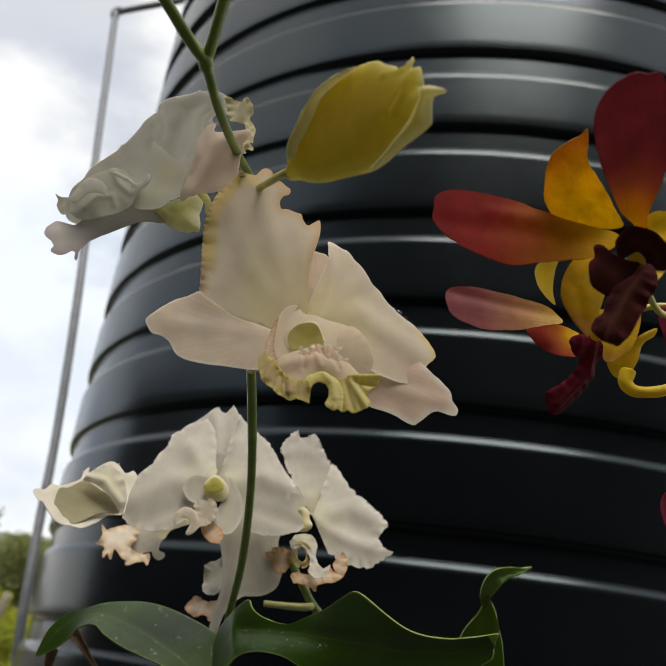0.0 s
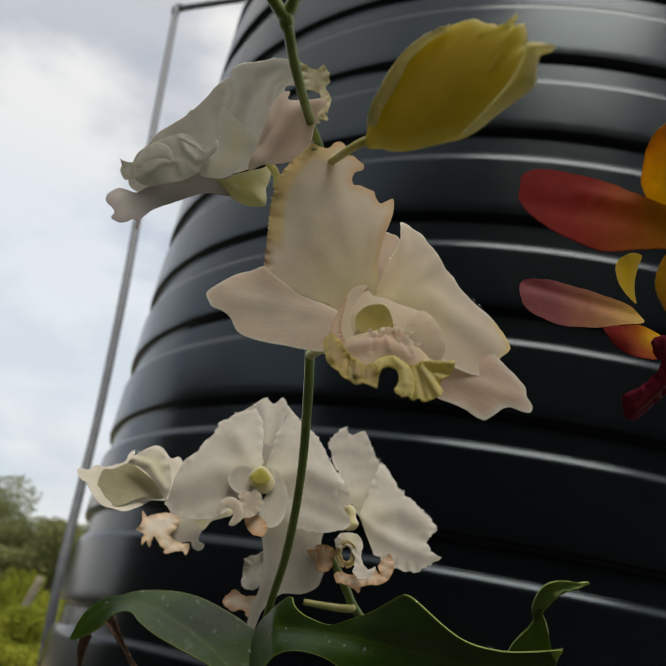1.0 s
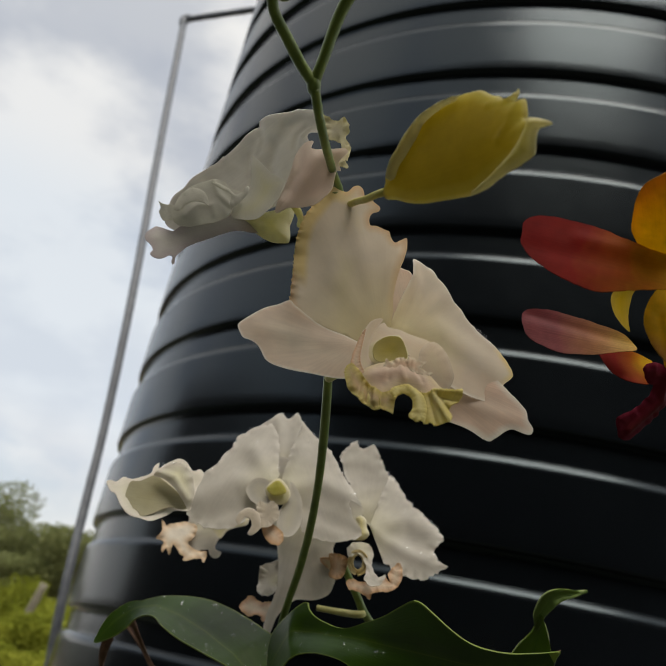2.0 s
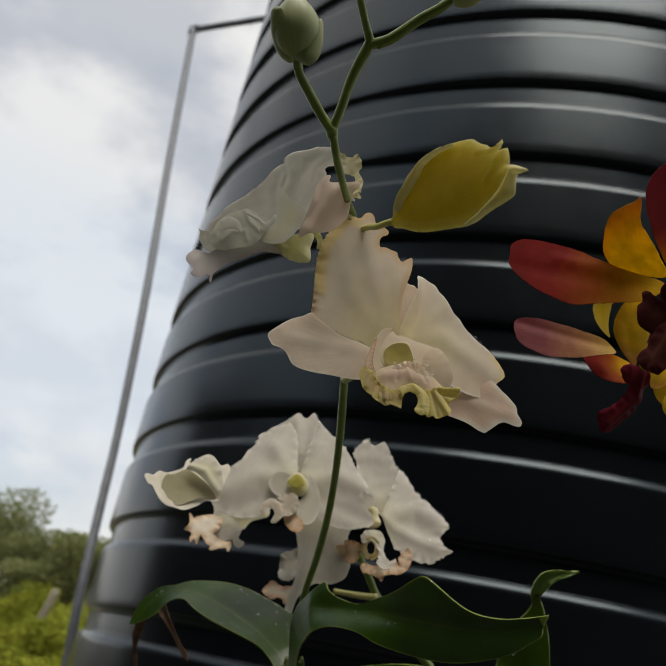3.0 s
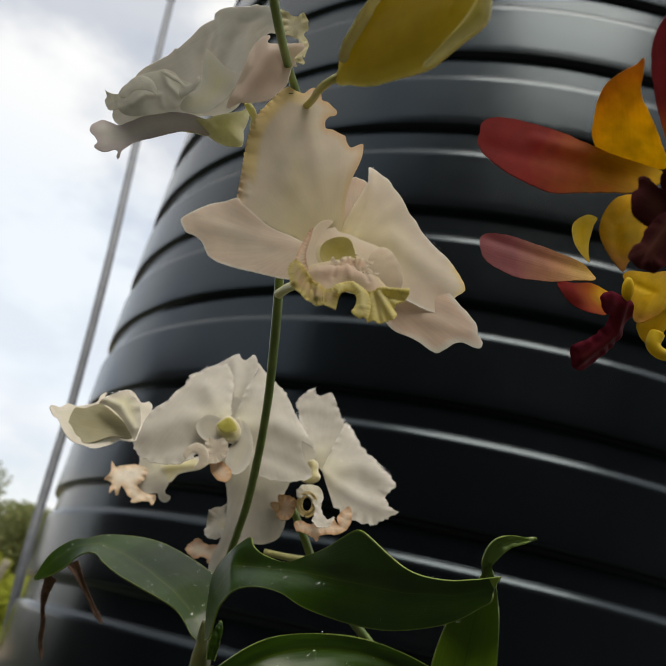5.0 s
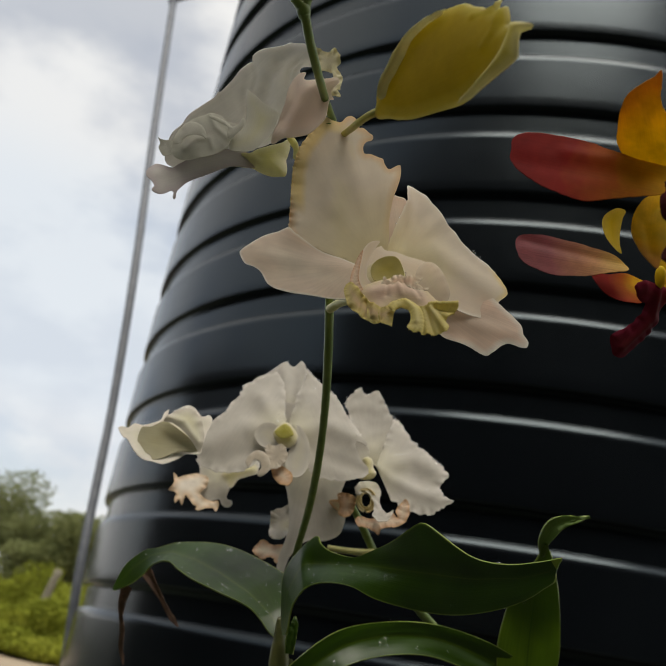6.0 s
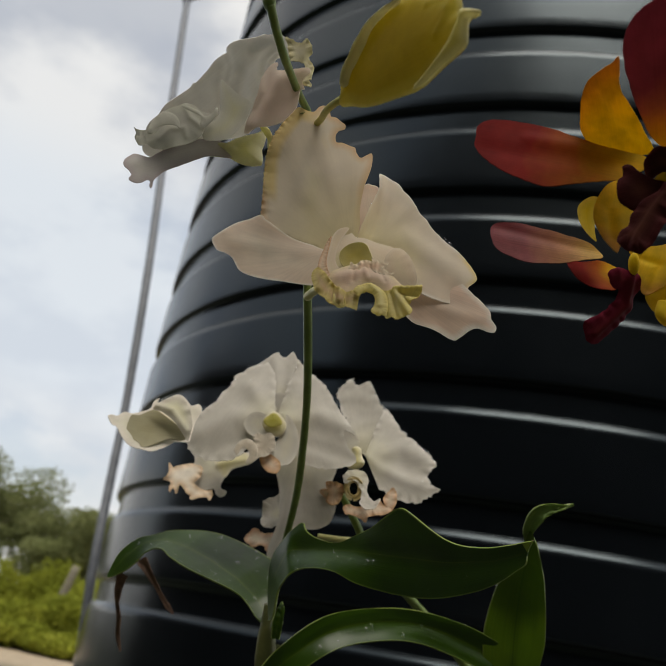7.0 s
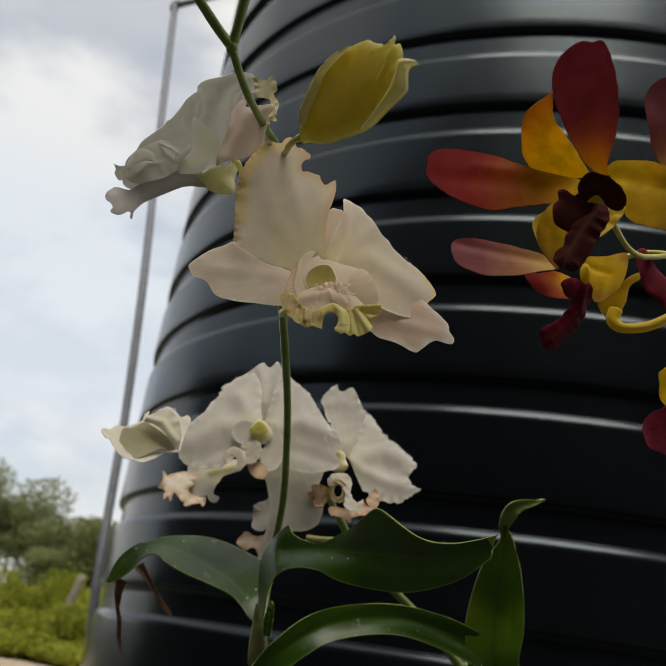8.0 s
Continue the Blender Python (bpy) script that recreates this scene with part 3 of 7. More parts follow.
    ang = np.arctan2(V[:, 0] * -mid[1] + V[:, 1] * mid[0], V @ mid)
    span = math.pi if closed else max(np.abs(ang[: len(E)]).max(), 0.1)
    across = np.clip(0.5 + 0.5 * ang / span, 0, 1)
    if closed:
        axis = np.linalg.eigh(np.cov(E[:, :2].T))[1][:, 0]
        across = V @ axis
        across = (across - across.min()) / (np.ptp(across) + 1e-9)
    if midline:
        across = 0.5 + 0.5 * side * best / (best + d + 1e-6)
        U = np.column_stack([np.clip((V[:, 0] - V[:, 0].min()) / np.ptp(V[:, 0]), 0, 1), across])
    else:
        U = np.column_stack([1 - np.minimum(d / far, 1), across])
    bm = bmesh.new()
    uv = bm.loops.layers.uv.new("UVMap")
    uv2 = bm.loops.layers.uv.new("FromBase")
    away = np.sqrt((V ** 2).sum(1)) / size
    under = P - N * thick / 2
    under[:, 2] -= 2 * round_out
    front = [bm.verts.new(frame_m @ (Vector(p) * 0.001)) for p in P + N * thick / 2]
    rear = [bm.verts.new(frame_m @ (Vector(p) * 0.001)) for p in under]
    sides = {}
    for t in tris:
        for k in range(3):
            key = (t[k], t[(k + 1) % 3])
            if key[::-1] in sides:
                del sides[key[::-1]]
            else:
                sides[key] = 1
    for vs, ids in [([front[i] for i in t], t) for t in tris] + [([rear[i] for i in reversed(t)], t[::-1]) for t in tris] + [([front[b], front[a], rear[a], rear[b]], (b, a, a, b)) for a, b in sides]:
        fc = bm.faces.new(vs)
        for lp, i in zip(fc.loops, ids):
            lp[uv].uv = U[i]
            lp[uv2].uv = (away[i], away[i])
        if len(vs) == 4:
            for ed in fc.edges:
                ed.smooth = False
    return part(name, bm, mat, parent, label)



def spine(points, s):
    return Vector([curve_at([p[k] for p in points], s) for k in range(3)])


def tube(name, parent, points, radii, mat, label="", sides=10):
    bm = bmesh.new()
    uv = bm.loops.layers.uv.new("UVMap")
    steps = max(10, 7 * (len(points) - 1))
    rows = []
    up = Vector((0.3, 1, 0.2))
    for i in range(steps + 1):
        s = i / steps
        c = spine(points, s)
        d = (spine(points, min(s + 0.01, 1)) - spine(points, max(s - 0.01, 0))).normalized()
        e = d.cross(up).normalized()
        g = e.cross(d)
        r = 0.001 * max(curve_at(radii, s), 0.15) * (1 + 0.06 * noise.noise(c * 300))
        rows.append([bm.verts.new(c + r * (math.cos(q) * e + math.sin(q) * g)) for q in (2 * math.pi * k / sides for k in range(sides))])
    for i in range(steps):
        for k in range(sides):
            fc = bm.faces.new([rows[i][k], rows[i][(k + 1) % sides], rows[i + 1][(k + 1) % sides], rows[i + 1][k]])
            for lp, t in zip(fc.loops, (i, i, i + 1, i + 1)):
                lp[uv].uv = (t / steps, k / sides)
    for r in (rows[0], rows[-1][::-1]):
        bm.faces.new(r)
    bmesh.ops.recalc_face_normals(bm, faces=bm.faces)
    return part(name, bm, mat, parent, label)


def ribbon(name, parent, points, left, right, facing, mat, fold=0.2, thick=0.8, ruffle=0.0, waves=5, frill=0.0, rim=0, label=""):
    """A strap leaf or a frill along a spine, folded along its midrib. ruffle, waves: crimps towards its edges (on one side only
    where rim is 1, left, or -1, right, and then its colours run across it); frill: ragged edges."""
    SEED[0] += 1
    seed = SEED[0] * 3.1
    n = Vector(facing)
    steps, across = max(56, int(waves * 9)), 14
    rows = []
    for i in range(steps + 1):
        s = i / steps
        c = spine(points, s)
        d = (spine(points, min(s + 0.01, 1)) - spine(points, max(s - 0.01, 0))).normalized()
        e = n.cross(d).normalized()
        g = d.cross(e)
        line = []
        for j in range(across + 1):
            f = 2 * j / across - 1
            out = max(f * rim, 0.0) if rim else abs(f)
            w = 0.001 * max(curve_at(left if f > 0 else right, s), 0.2)
            w *= 1 + frill * out ** 3 * (noise.noise((s * waves * 3, seed, 0)) + 0.7 * noise.noise((s * waves * 9, seed, 5)))
            wave = 0.0006 * noise.noise((s * 9, f * 2, seed))
            wave += 0.001 * ruffle * out ** 2 * (math.sin(2 * math.pi * waves * s + 2 * noise.noise((s * waves * 0.5, seed, 8))) + 0.6 * noise.noise((s * waves * 2.2, seed, 1)))
            line.append(c + e * (f * w) + g * (fold * w * (abs(f) ** 1.3 - 0.4) + wave))
        rows.append(line)
    run = (lambda i, j: ((j if rim > 0 else across - j) / across, i / steps)) if rim else (lambda i, j: (i / steps, j / across))
    bm = sheet(rows, False, thick * 0.001, run)
    return part(name, bm, mat, parent, label)


def blob(name, parent, at, turn, radii, mat, label=""):
    bm = bmesh.new()
    bmesh.ops.create_uvsphere(bm, u_segments=20, v_segments=14, radius=1, calc_uvs=True)
    m = pose(*at, *turn)
    for v in bm.verts:
        k = 1 + 0.10 * noise.noise(v.co * 1.7 + Vector(at) * 90)
        v.co = m @ Vector([0.001 * r * c * k for r, c in zip(radii, v.co)])
    return part(name, bm, mat, parent, label)


def pod(name, parent, a, b, width, mat, shift=0.0, skew=0.9, label=""):
    """A closed bud or spur from a to b, with shallow seams along it."""
    bm = bmesh.new()
    uv = bm.loops.layers.uv.new("UVMap")
    a, b = Vector(a), Vector(b)
    d = (b - a)
    length = d.length
    d.normalize()
    e = d.cross(Vector((0, 1, 0))).normalized()
    g = e.cross(d)
    sides, steps = 30, 26
    rows = []
    for i in range(steps + 1):
        s = i / steps
        r = 0.001 * width * (math.sin(math.pi * s ** skew) ** 0.62)
        c = a + d * (s * length) + e * (shift * length * math.sin(math.pi * s))
        rows.append([bm.verts.new(c + max(r, 0.0004) * (1 - 0.05 * abs(math.cos(2.5 * q + 1.5 * s)) ** 6 + 0.02 * noise.noise((q, 3 * s, width))) * (math.cos(q) * e + math.sin(q) * g))
                     for q in (2 * math.pi * k / sides for k in range(sides))])
    for i in range(steps):
        for k in range(sides):
            fc = bm.faces.new([rows[i][k], rows[i][(k + 1) % sides], rows[i + 1][(k + 1) % sides], rows[i + 1][k]])
            for lp, (t, w) in zip(fc.loops, ((i, k), (i, k + 1), (i + 1, k + 1), (i + 1, k))):
                lp[uv].uv = (t / steps, w / sides)
    for r in (rows[0], rows[-1][::-1]):
        bm.faces.new(r)
    bmesh.ops.recalc_face_normals(bm, faces=bm.faces)
    return part(name, bm, mat, parent, label)


# ---- the setting ----
bm = bmesh.new()
bmesh.ops.create_grid(bm, x_segments=60, y_segments=60, size=1500)
ground = tagged(part("ground", bm, GROUND, None), "bare earth and rough grass ground", "ground", kind="structure")

# added out of view: hides low southern sky from the tank's reflection
bm = bmesh.new()
bmesh.ops.create_cube(bm, size=1, matrix=Matrix.Translation((2.0, -4.6, 3.4)) @ Matrix.Diagonal((20.2, 0.2, 6.8, 1)))
tagged(part("wall_south", bm, WALL, None), "dark wall added out of view in the south, mirrored by the tank", "wall", kind="structure")

# added unseen wall: blocks western sky so the tank's left side mirrors dark
bm = bmesh.new()
bmesh.ops.create_cube(bm, size=1, matrix=Matrix.Translation((-8.0, -0.35, 1.8)) @ Matrix.Diagonal((0.2, 8.3, 3.6, 1)))
tagged(part("wall_west", bm, WALL, None), "dark wall added out of view in the west, mirrored by the tank", "wall", kind="structure")

# the ribbed water tank, a straight cylinder with one groove per course
TX, TY, TR = 0.2055, 2.132, 0.95
COURSE = 0.1744
RIMS = [0.7835 - COURSE * k for k in (4, 3, 2, 1)] + [0.7835, 0.961, 1.147, 1.320, 1.487, 1.662, 1.830] + [1.830 + COURSE * k for k in range(1, 7)]
bm = bmesh.new()
tank = thing("water_tank", (TX, TY, 0.0), "large black ribbed plastic water tank standing on the ground", "tank")
levels = []
for z0 in RIMS:
    # up the wall to the upper lip of a course, in over its bevel, up the groove, out under the next course
    levels += [(TR, z0 - 0.034)]
    levels += [(TR - 0.026 * (1 - math.cos(radians(q))), z0 - 0.012 + 0.026 * math.sin(radians(q))) for q in (-4, 3, 10, 17, 24, 31, 38)]
    levels += [(TR - 0.0112, z0 + 0.0054), (TR - 0.0119, z0 + 0.0060), (TR - 0.012, z0 + 0.0068), (TR - 0.012, z0 + 0.0125), (TR - 0.012, z0 + 0.040), (TR - 0.012, z0 + 0.0525),
               (TR - 0.0114, z0 + 0.0533), (TR - 0.0018, z0 + 0.0544), (TR - 0.0005, z0 + 0.0558), (TR, z0 + 0.059), (TR, z0 + 0.078)]
levels = [(TR, 0.0)] + [p for p in levels if p[1] > 0.03]
top = levels[-1][1]
levels += [(TR - 0.02, top + 0.05), (TR - 0.15, top + 0.17), (TR - 0.4, top + 0.27), (0.28, top + 0.34), (0.28, top + 0.40)]
sides = 180
rows = [[bm.verts.new((TX + r * math.cos(2 * math.pi * k / sides), TY + r * math.sin(2 * math.pi * k / sides), z)) for k in range(sides)] for r, z in levels]
for a, b in zip(rows, rows[1:]):
    for k in range(sides):
        bm.faces.new([a[k], a[(k + 1) % sides], b[(k + 1) % sides], b[k]])
part("shell", bm, TANK, tank)
bm = bmesh.new()
bmesh.ops.create_cone(bm, cap_ends=True, segments=64, radius1=0.32, radius2=0.30, depth=0.09, matrix=Matrix.Translation((TX, TY, top + 0.42)))
part("lid", bm, TANK, tank, "round screw lid")


# ---- the orchids ----
flower = thing("orchid_flower", (-0.0220, 0.1970, 0.8807), "cream white orchid flower with yellow frilled lip, wide open", "flower", "white orchid flowers")
blade("sepal", flower, (-0.0289, 0.1938, 0.8780), (87.4, -10.9, 7.3),
    [(0.4, 0.4), (-4.0, 2.4), (-9.0, 4.8), (-14.0, 7.9), (-17.4, 10.2), (-19.2, 11.9), (-22.3, 10.6), (-25.9, 9.4), (-29.4, 7.1), (-32.0, 5.0), (-32.9, 3.6), (-32.2, 1.5), (-31.2, 0.1), (-29.0, -0.7), (-27.1, -2.2), (-25.1, -5.6), (-22.5, -7.0), (-18.1, -8.2), (-12.8, -9.0), (-7.9, -10.0), (-3.9, -10.3), (-0.9, -9.1)],
    PETAL, cup=1.0, ruffle=0.25, waves=4, frill=0.004, ridges=[([(0.6, -0.7), (-15.6, 1.7), (-27.3, 3.2)], 0.3, 2.3)])
blade("sepal", flower, (-0.0187, 0.2035, 0.8806), (91.1, -11.2, 3.8),
    [(9.8, -14.9), (13.2, -18.6), (18.6, -21.0), (22.0, -23.3), (24.7, -24.6), (26.6, -23.9), (29.4, -21.9), (31.3, -21.5), (33.9, -22.5), (36.0, -22.9), (36.8, -21.4), (36.2, -19.9), (35.6, -18.6), (35.4, -16.2), (33.7, -13.8), (31.1, -10.8), (29.7, -8.9), (26.8, -5.9)],
    PETAL_PINK, cup=1.0, ruffle=0.3, waves=5, frill=0.004, ridges=[([(6.3, -7.0), (20.5, -14.6), (32.9, -19.3)], 0.5, 2.4)])
blade("petal", flower, (-0.0219, 0.1980, 0.8786), (97.3, -12.3, 11.1),
    [(-24.6, 9.7), (-26.4, 13.2), (-26.0, 18.8), (-25.6, 24.7), (-25.0, 30.7), (-24.2, 35.2), (-22.4, 39.9), (-19.1, 44.8), (-15.3, 49.2), (-14.1, 49.6), (-12.4, 48.6), (-10.0, 48.2), (-8.3, 50.0), (-6.6, 50.4), (-5.3, 49.2), (-4.8, 46.7), (-3.2, 46.4), (-1.7, 45.0), (-0.5, 44.0), (-0.8, 42.6), (-2.7, 41.8), (-3.7, 39.9), (-3.4, 37.9), (-1.6, 37.8), (0.6, 36.8), (2.1, 36.2), (2.5, 34.4), (3.7, 32.8), (5.5, 33.7), (7.1, 34.3), (7.2, 32.1), (6.7, 29.6), (5.6, 26.5), (4.3, 23.4), (3.3, 19.4), (2.6, 15.4), (2.5, 11.5), (1.9, 8.5)],
    PETAL_GOLD, cup=-2.5, ruffle=0.6, waves=60, frill=0.007, rim=2.4, fold=0.7, crimp=(0.36, 0.02), ridges=[([(-1.1, 7.5), (-4.8, 22.9), (-6.6, 34.8), (-7.6, 44.0)], 0.3, 2.8), ([(-0.1, 9.4), (1.9, 21.3), (4.9, 29.4)], 0.5, 1.7), ([(-3.9, 8.3), (-14.2, 22.4), (-17.1, 40.3)], 0.3, 3.2)])
blade("petal", flower, (-0.0198, 0.1985, 0.8816), (87.5, -10.9, 13.1),
    [(-0.9, 6.1), (0.6, 9.9), (2.2, 13.7), (4.3, 18.2), (6.0, 22.0), (6.4, 25.0), (6.6, 27.6), (8.1, 27.3), (10.5, 25.8), (12.5, 24.6), (13.9, 22.2), (15.8, 19.9), (17.2, 17.3), (18.5, 14.7), (20.4, 12.8), (21.7, 10.2), (23.6, 7.9), (25.9, 5.3), (28.2, 3.4), (30.5, 1.2), (32.3, -1.5), (33.6, -3.7), (34.5, -6.6), (33.2, -8.2), (31.3, -9.8), (31.0, -11.6), (28.9, -13.7), (25.9, -14.7), (22.1, -13.9), (18.4, -12.5), (15.6, -11.2), (11.0, -9.6), (6.4, -7.0)],
    PETAL_RIGHT, cup=-0.6, ruffle=0.08, waves=22, frill=0.004, fold=0.6, ridges=[([(1.9, 2.7), (4.7, 8.2), (6.4, 12.5), (7.3, 19.1), (6.8, 25.6)], 0.8, 1.6), ([(3.8, 1.9), (13.6, 5.8), (24.8, -2.5), (32.3, -7.0)], 0.7, 3.7), ([(3.9, 3.9), (12.0, 13.0), (16.1, 16.7)], 0.5, 2.4)])
blade("sepal", flower, (-0.0218, 0.2035, 0.8856), (86.2, -11.7, -4.6),
    [(5.5, -1.6), (2.6, -0.0), (0.3, 3.7), (-0.5, 8.5), (-0.4, 14.4), (0.5, 18.8), (1.9, 21.7), (3.8, 23.1), (5.2, 22.4), (6.7, 21.6), (8.1, 19.0), (10.2, 11.5), (11.2, 3.2), (8.8, -3.2)],
    PETAL_PINK, cup=0.5, fold=0.5, ruffle=0.1, closed=True)
blade("throat", flower, (-0.0203, 0.1905, 0.8755), (80.6, -9.7, 0.5),
    [(-5.4, 0.3), (-5.2, 2.2), (-4.2, 3.6), (-2.6, 4.6), (-1.2, 5.4), (0.5, 6.0), (2.3, 6.3), (3.5, 5.7), (4.2, 3.7), (4.9, 1.8), (5.5, -0.3), (5.5, -2.6), (3.0, -3.2), (-1.9, -3.4), (-4.0, -3.0), (-5.1, -1.5)],
    COLUMN, cup=-1.0, fold=0.2, ruffle=0.05, label='yellow green throat', closed=True)
blade("hollow", flower, (-0.0195, 0.1892, 0.8750), (103.5, -7.6, -0.3),
    [(-4.9, 0.4), (-4.6, 2.0), (-3.5, 3.3), (-1.8, 4.3), (-0.0, 4.7), (1.6, 4.6), (2.8, 3.8), (3.5, 2.4), (4.1, 0.8), (4.3, -0.9), (3.2, -1.9), (-0.3, -2.4), (-3.3, -2.3), (-4.5, -1.2)],
    THROAT, cup=0.6, fold=0.2, ruffle=0.03, closed=True)
blade("lip_tube", flower, (-0.0208, 0.1945, 0.8763), (84.2, -9.4, 0.3),
    [(-7.8, 1.4), (-7.2, 5.9), (-6.5, 8.8), (-5.2, 10.7), (-2.9, 11.7), (-1.2, 11.2), (0.3, 9.1), (3.2, 8.4), (6.1, 7.0), (9.7, 5.8), (13.0, 4.1), (15.3, 0.4), (16.7, -5.9), (14.5, -10.6), (9.0, -10.4), (0.4, -8.8), (-6.1, -6.8)],
    LOBE, cup=-1.5, fold=0.2, ruffle=0.04, closed=True)
blade("lip_edge", flower, (-0.0284, 0.1848, 0.8718), (86.0, -10.3, -10.2),
    [(2.6, 6.6), (1.7, 5.6), (0.8, 3.9), (-0.0, 1.6), (-0.7, -0.7), (-1.0, -3.2), (0.1, -4.4), (1.8, -6.5), (2.9, -7.5), (2.4, -5.6), (1.6, -3.4), (1.3, -1.0), (1.6, 1.4), (2.1, 4.0)],
    LIP_STRIPE, cup=0.3, ruffle=0.08, waves=30, frill=0.006, rim=2.0, fold=0.1, ridges=[([(-0.6, 3.0), (-1.2, -3.0)], 0.5, 0.8)], closed=True)
main_lip = blade("lip", flower, (-0.0162, 0.1835, 0.8665), (77.3, -9.9, 0.9),
    [(-8.7, 2.3), (-7.7, 3.2), (-6.0, 3.9), (-4.1, 4.6), (-1.7, 5.2), (0.4, 5.6), (2.8, 5.2), (5.1, 3.8), (6.9, 2.0), (8.5, -0.1), (9.9, -1.9), (11.0, -3.4), (11.3, -4.9), (9.2, -5.3), (7.2, -5.8), (5.5, -4.9), (3.5, -3.2), (1.2, -2.4), (-0.6, -2.8), (-2.2, -4.1), (-3.9, -5.2), (-6.1, -4.5), (-7.9, -2.5), (-9.4, 0.1)],
    LIP_BODY, puff=0.4, cup=0.0, ruffle=0.05, waves=9, fold=0.5, ridges=[([(-6.0, 0.6), (0.0, 1.6), (5.6, -1.0)], 0.7, 2.2), ([(0.6, 3.4), (1.4, -0.6)], 0.25, 0.7), ([(-2.2, 3.0), (-2.6, -0.8)], -0.2, 0.6), ([(4.2, 2.2), (6.0, -1.6)], -0.25, 0.6)], closed=True)
blade("crest", main_lip, (-0.0146, 0.1832, 0.8687), (85.8, -9.3, 0.2),
    [(-6.0, 0.7), (-5.6, 1.8), (-5.1, 3.4), (-4.5, 2.9), (-3.9, 2.2), (-3.3, 2.6), (-2.6, 3.4), (-1.8, 3.6), (-0.7, 3.7), (-0.0, 3.4), (0.6, 3.3), (0.5, 4.6), (1.3, 4.0), (1.9, 3.5), (2.6, 3.2), (3.4, 2.9), (4.1, 2.6), (5.1, 2.9), (4.7, 2.1), (4.0, 1.4), (3.5, 0.7), (4.4, 0.1), (5.4, -0.4), (6.6, -0.4), (5.9, -1.1), (4.7, -1.2), (3.3, -0.9), (1.9, -0.5), (0.2, -0.0), (-1.5, 0.3), (-3.1, -0.0), (-4.8, -0.3)],
    CREST, cup=-0.4, ruffle=0.12, waves=26, frill=0.018, fold=0.2, rim=0.9, ridges=[([(-3.2, -0.7), (-2.3, 2.6)], 0.3, 0.4), ([(0.2, -0.8), (0.1, 2.0)], -0.4, 0.4), ([(1.4, -0.6), (1.9, 2.8)], 0.3, 0.4)], closed=True)
blade("frill", main_lip, (-0.0252, 0.1822, 0.8628), (81.7, -11.0, -7.8),
    [(-2.2, 6.0), (-3.2, 5.9), (-3.9, 5.2), (-4.4, 3.9), (-4.2, 2.2), (-3.7, 0.2), (-3.4, -1.0), (-2.5, -2.4), (-1.7, -3.1), (-0.7, -3.7), (-0.3, -4.7), (0.6, -5.5), (1.6, -6.2), (2.7, -6.9), (3.7, -7.0), (4.6, -6.9), (5.5, -7.5), (6.5, -7.9), (7.5, -8.5), (8.0, -8.8), (8.3, -7.1), (8.5, -5.5), (9.0, -4.3), (9.7, -3.6), (10.8, -3.4), (11.8, -3.9), (12.0, -3.0), (10.8, -1.7), (9.2, -1.6), (7.7, -2.2), (6.2, -2.7), (4.6, -2.3), (2.7, -0.9), (1.1, 1.3), (-0.6, 3.9)],
    LIP, cup=-0.4, ruffle=0.14, waves=46, frill=0.008, rim=1.3, fold=0.2, reach=4.0, ridges=[([(-0.8, 3.7), (-2.2, -1.0)], 0.8, 0.8), ([(1.6, -0.8), (1.0, -5.0)], -0.9, 0.6), ([(3.6, -1.8), (3.4, -5.4)], 0.9, 0.7), ([(0.2, 1.2), (-0.8, -3.0)], -0.6, 0.7), ([(5.4, -2.0), (5.0, -6.4)], -0.5, 0.6)], closed=True)
blade("frill", main_lip, (-0.0199, 0.1808, 0.8596), (76.4, -9.9, 0.8),
    [(-2.8, 1.5), (-2.0, 1.6), (-1.0, 1.4), (-0.3, 1.0), (0.1, -0.2), (0.3, -1.6), (0.3, -2.8), (-0.4, -3.1), (-1.4, -3.2), (-2.3, -2.6), (-2.8, -1.5), (-3.0, 0.1)],
    LIP_LIME, cup=-0.8, ruffle=0.1, waves=16, frill=0.01, rim=1.0, fold=0.2, ridges=[([(-1.0, 1.5), (-0.6, -1.8)], -0.7, 0.9)], closed=True)
blade("frill", main_lip, (-0.0147, 0.1798, 0.8621), (76.7, -9.9, 0.8),
    [(-3.0, -0.6), (-2.2, 0.6), (-0.9, 1.2), (0.5, 1.4), (2.1, 1.1), (3.7, 0.0), (5.0, -1.5), (5.7, -3.7), (5.8, -6.2), (5.3, -9.2), (4.3, -8.8), (3.5, -9.1), (2.5, -8.6), (1.8, -8.0), (1.6, -7.1), (2.2, -6.2), (2.6, -4.9), (2.6, -3.4), (2.1, -2.2), (1.2, -1.4), (0.2, -1.1), (-0.7, -1.3), (-1.3, -1.9), (-1.7, -2.8), (-2.2, -1.8)],
    LIP_LIME, puff=0.35, cup=0.0, ruffle=0.12, waves=34, frill=0.006, rim=1.0, fold=0.2, reach=3.0, ridges=[([(1.0, 1.6), (3.6, -2.0), (3.8, -6.0)], 0.5, 0.8)], closed=True)
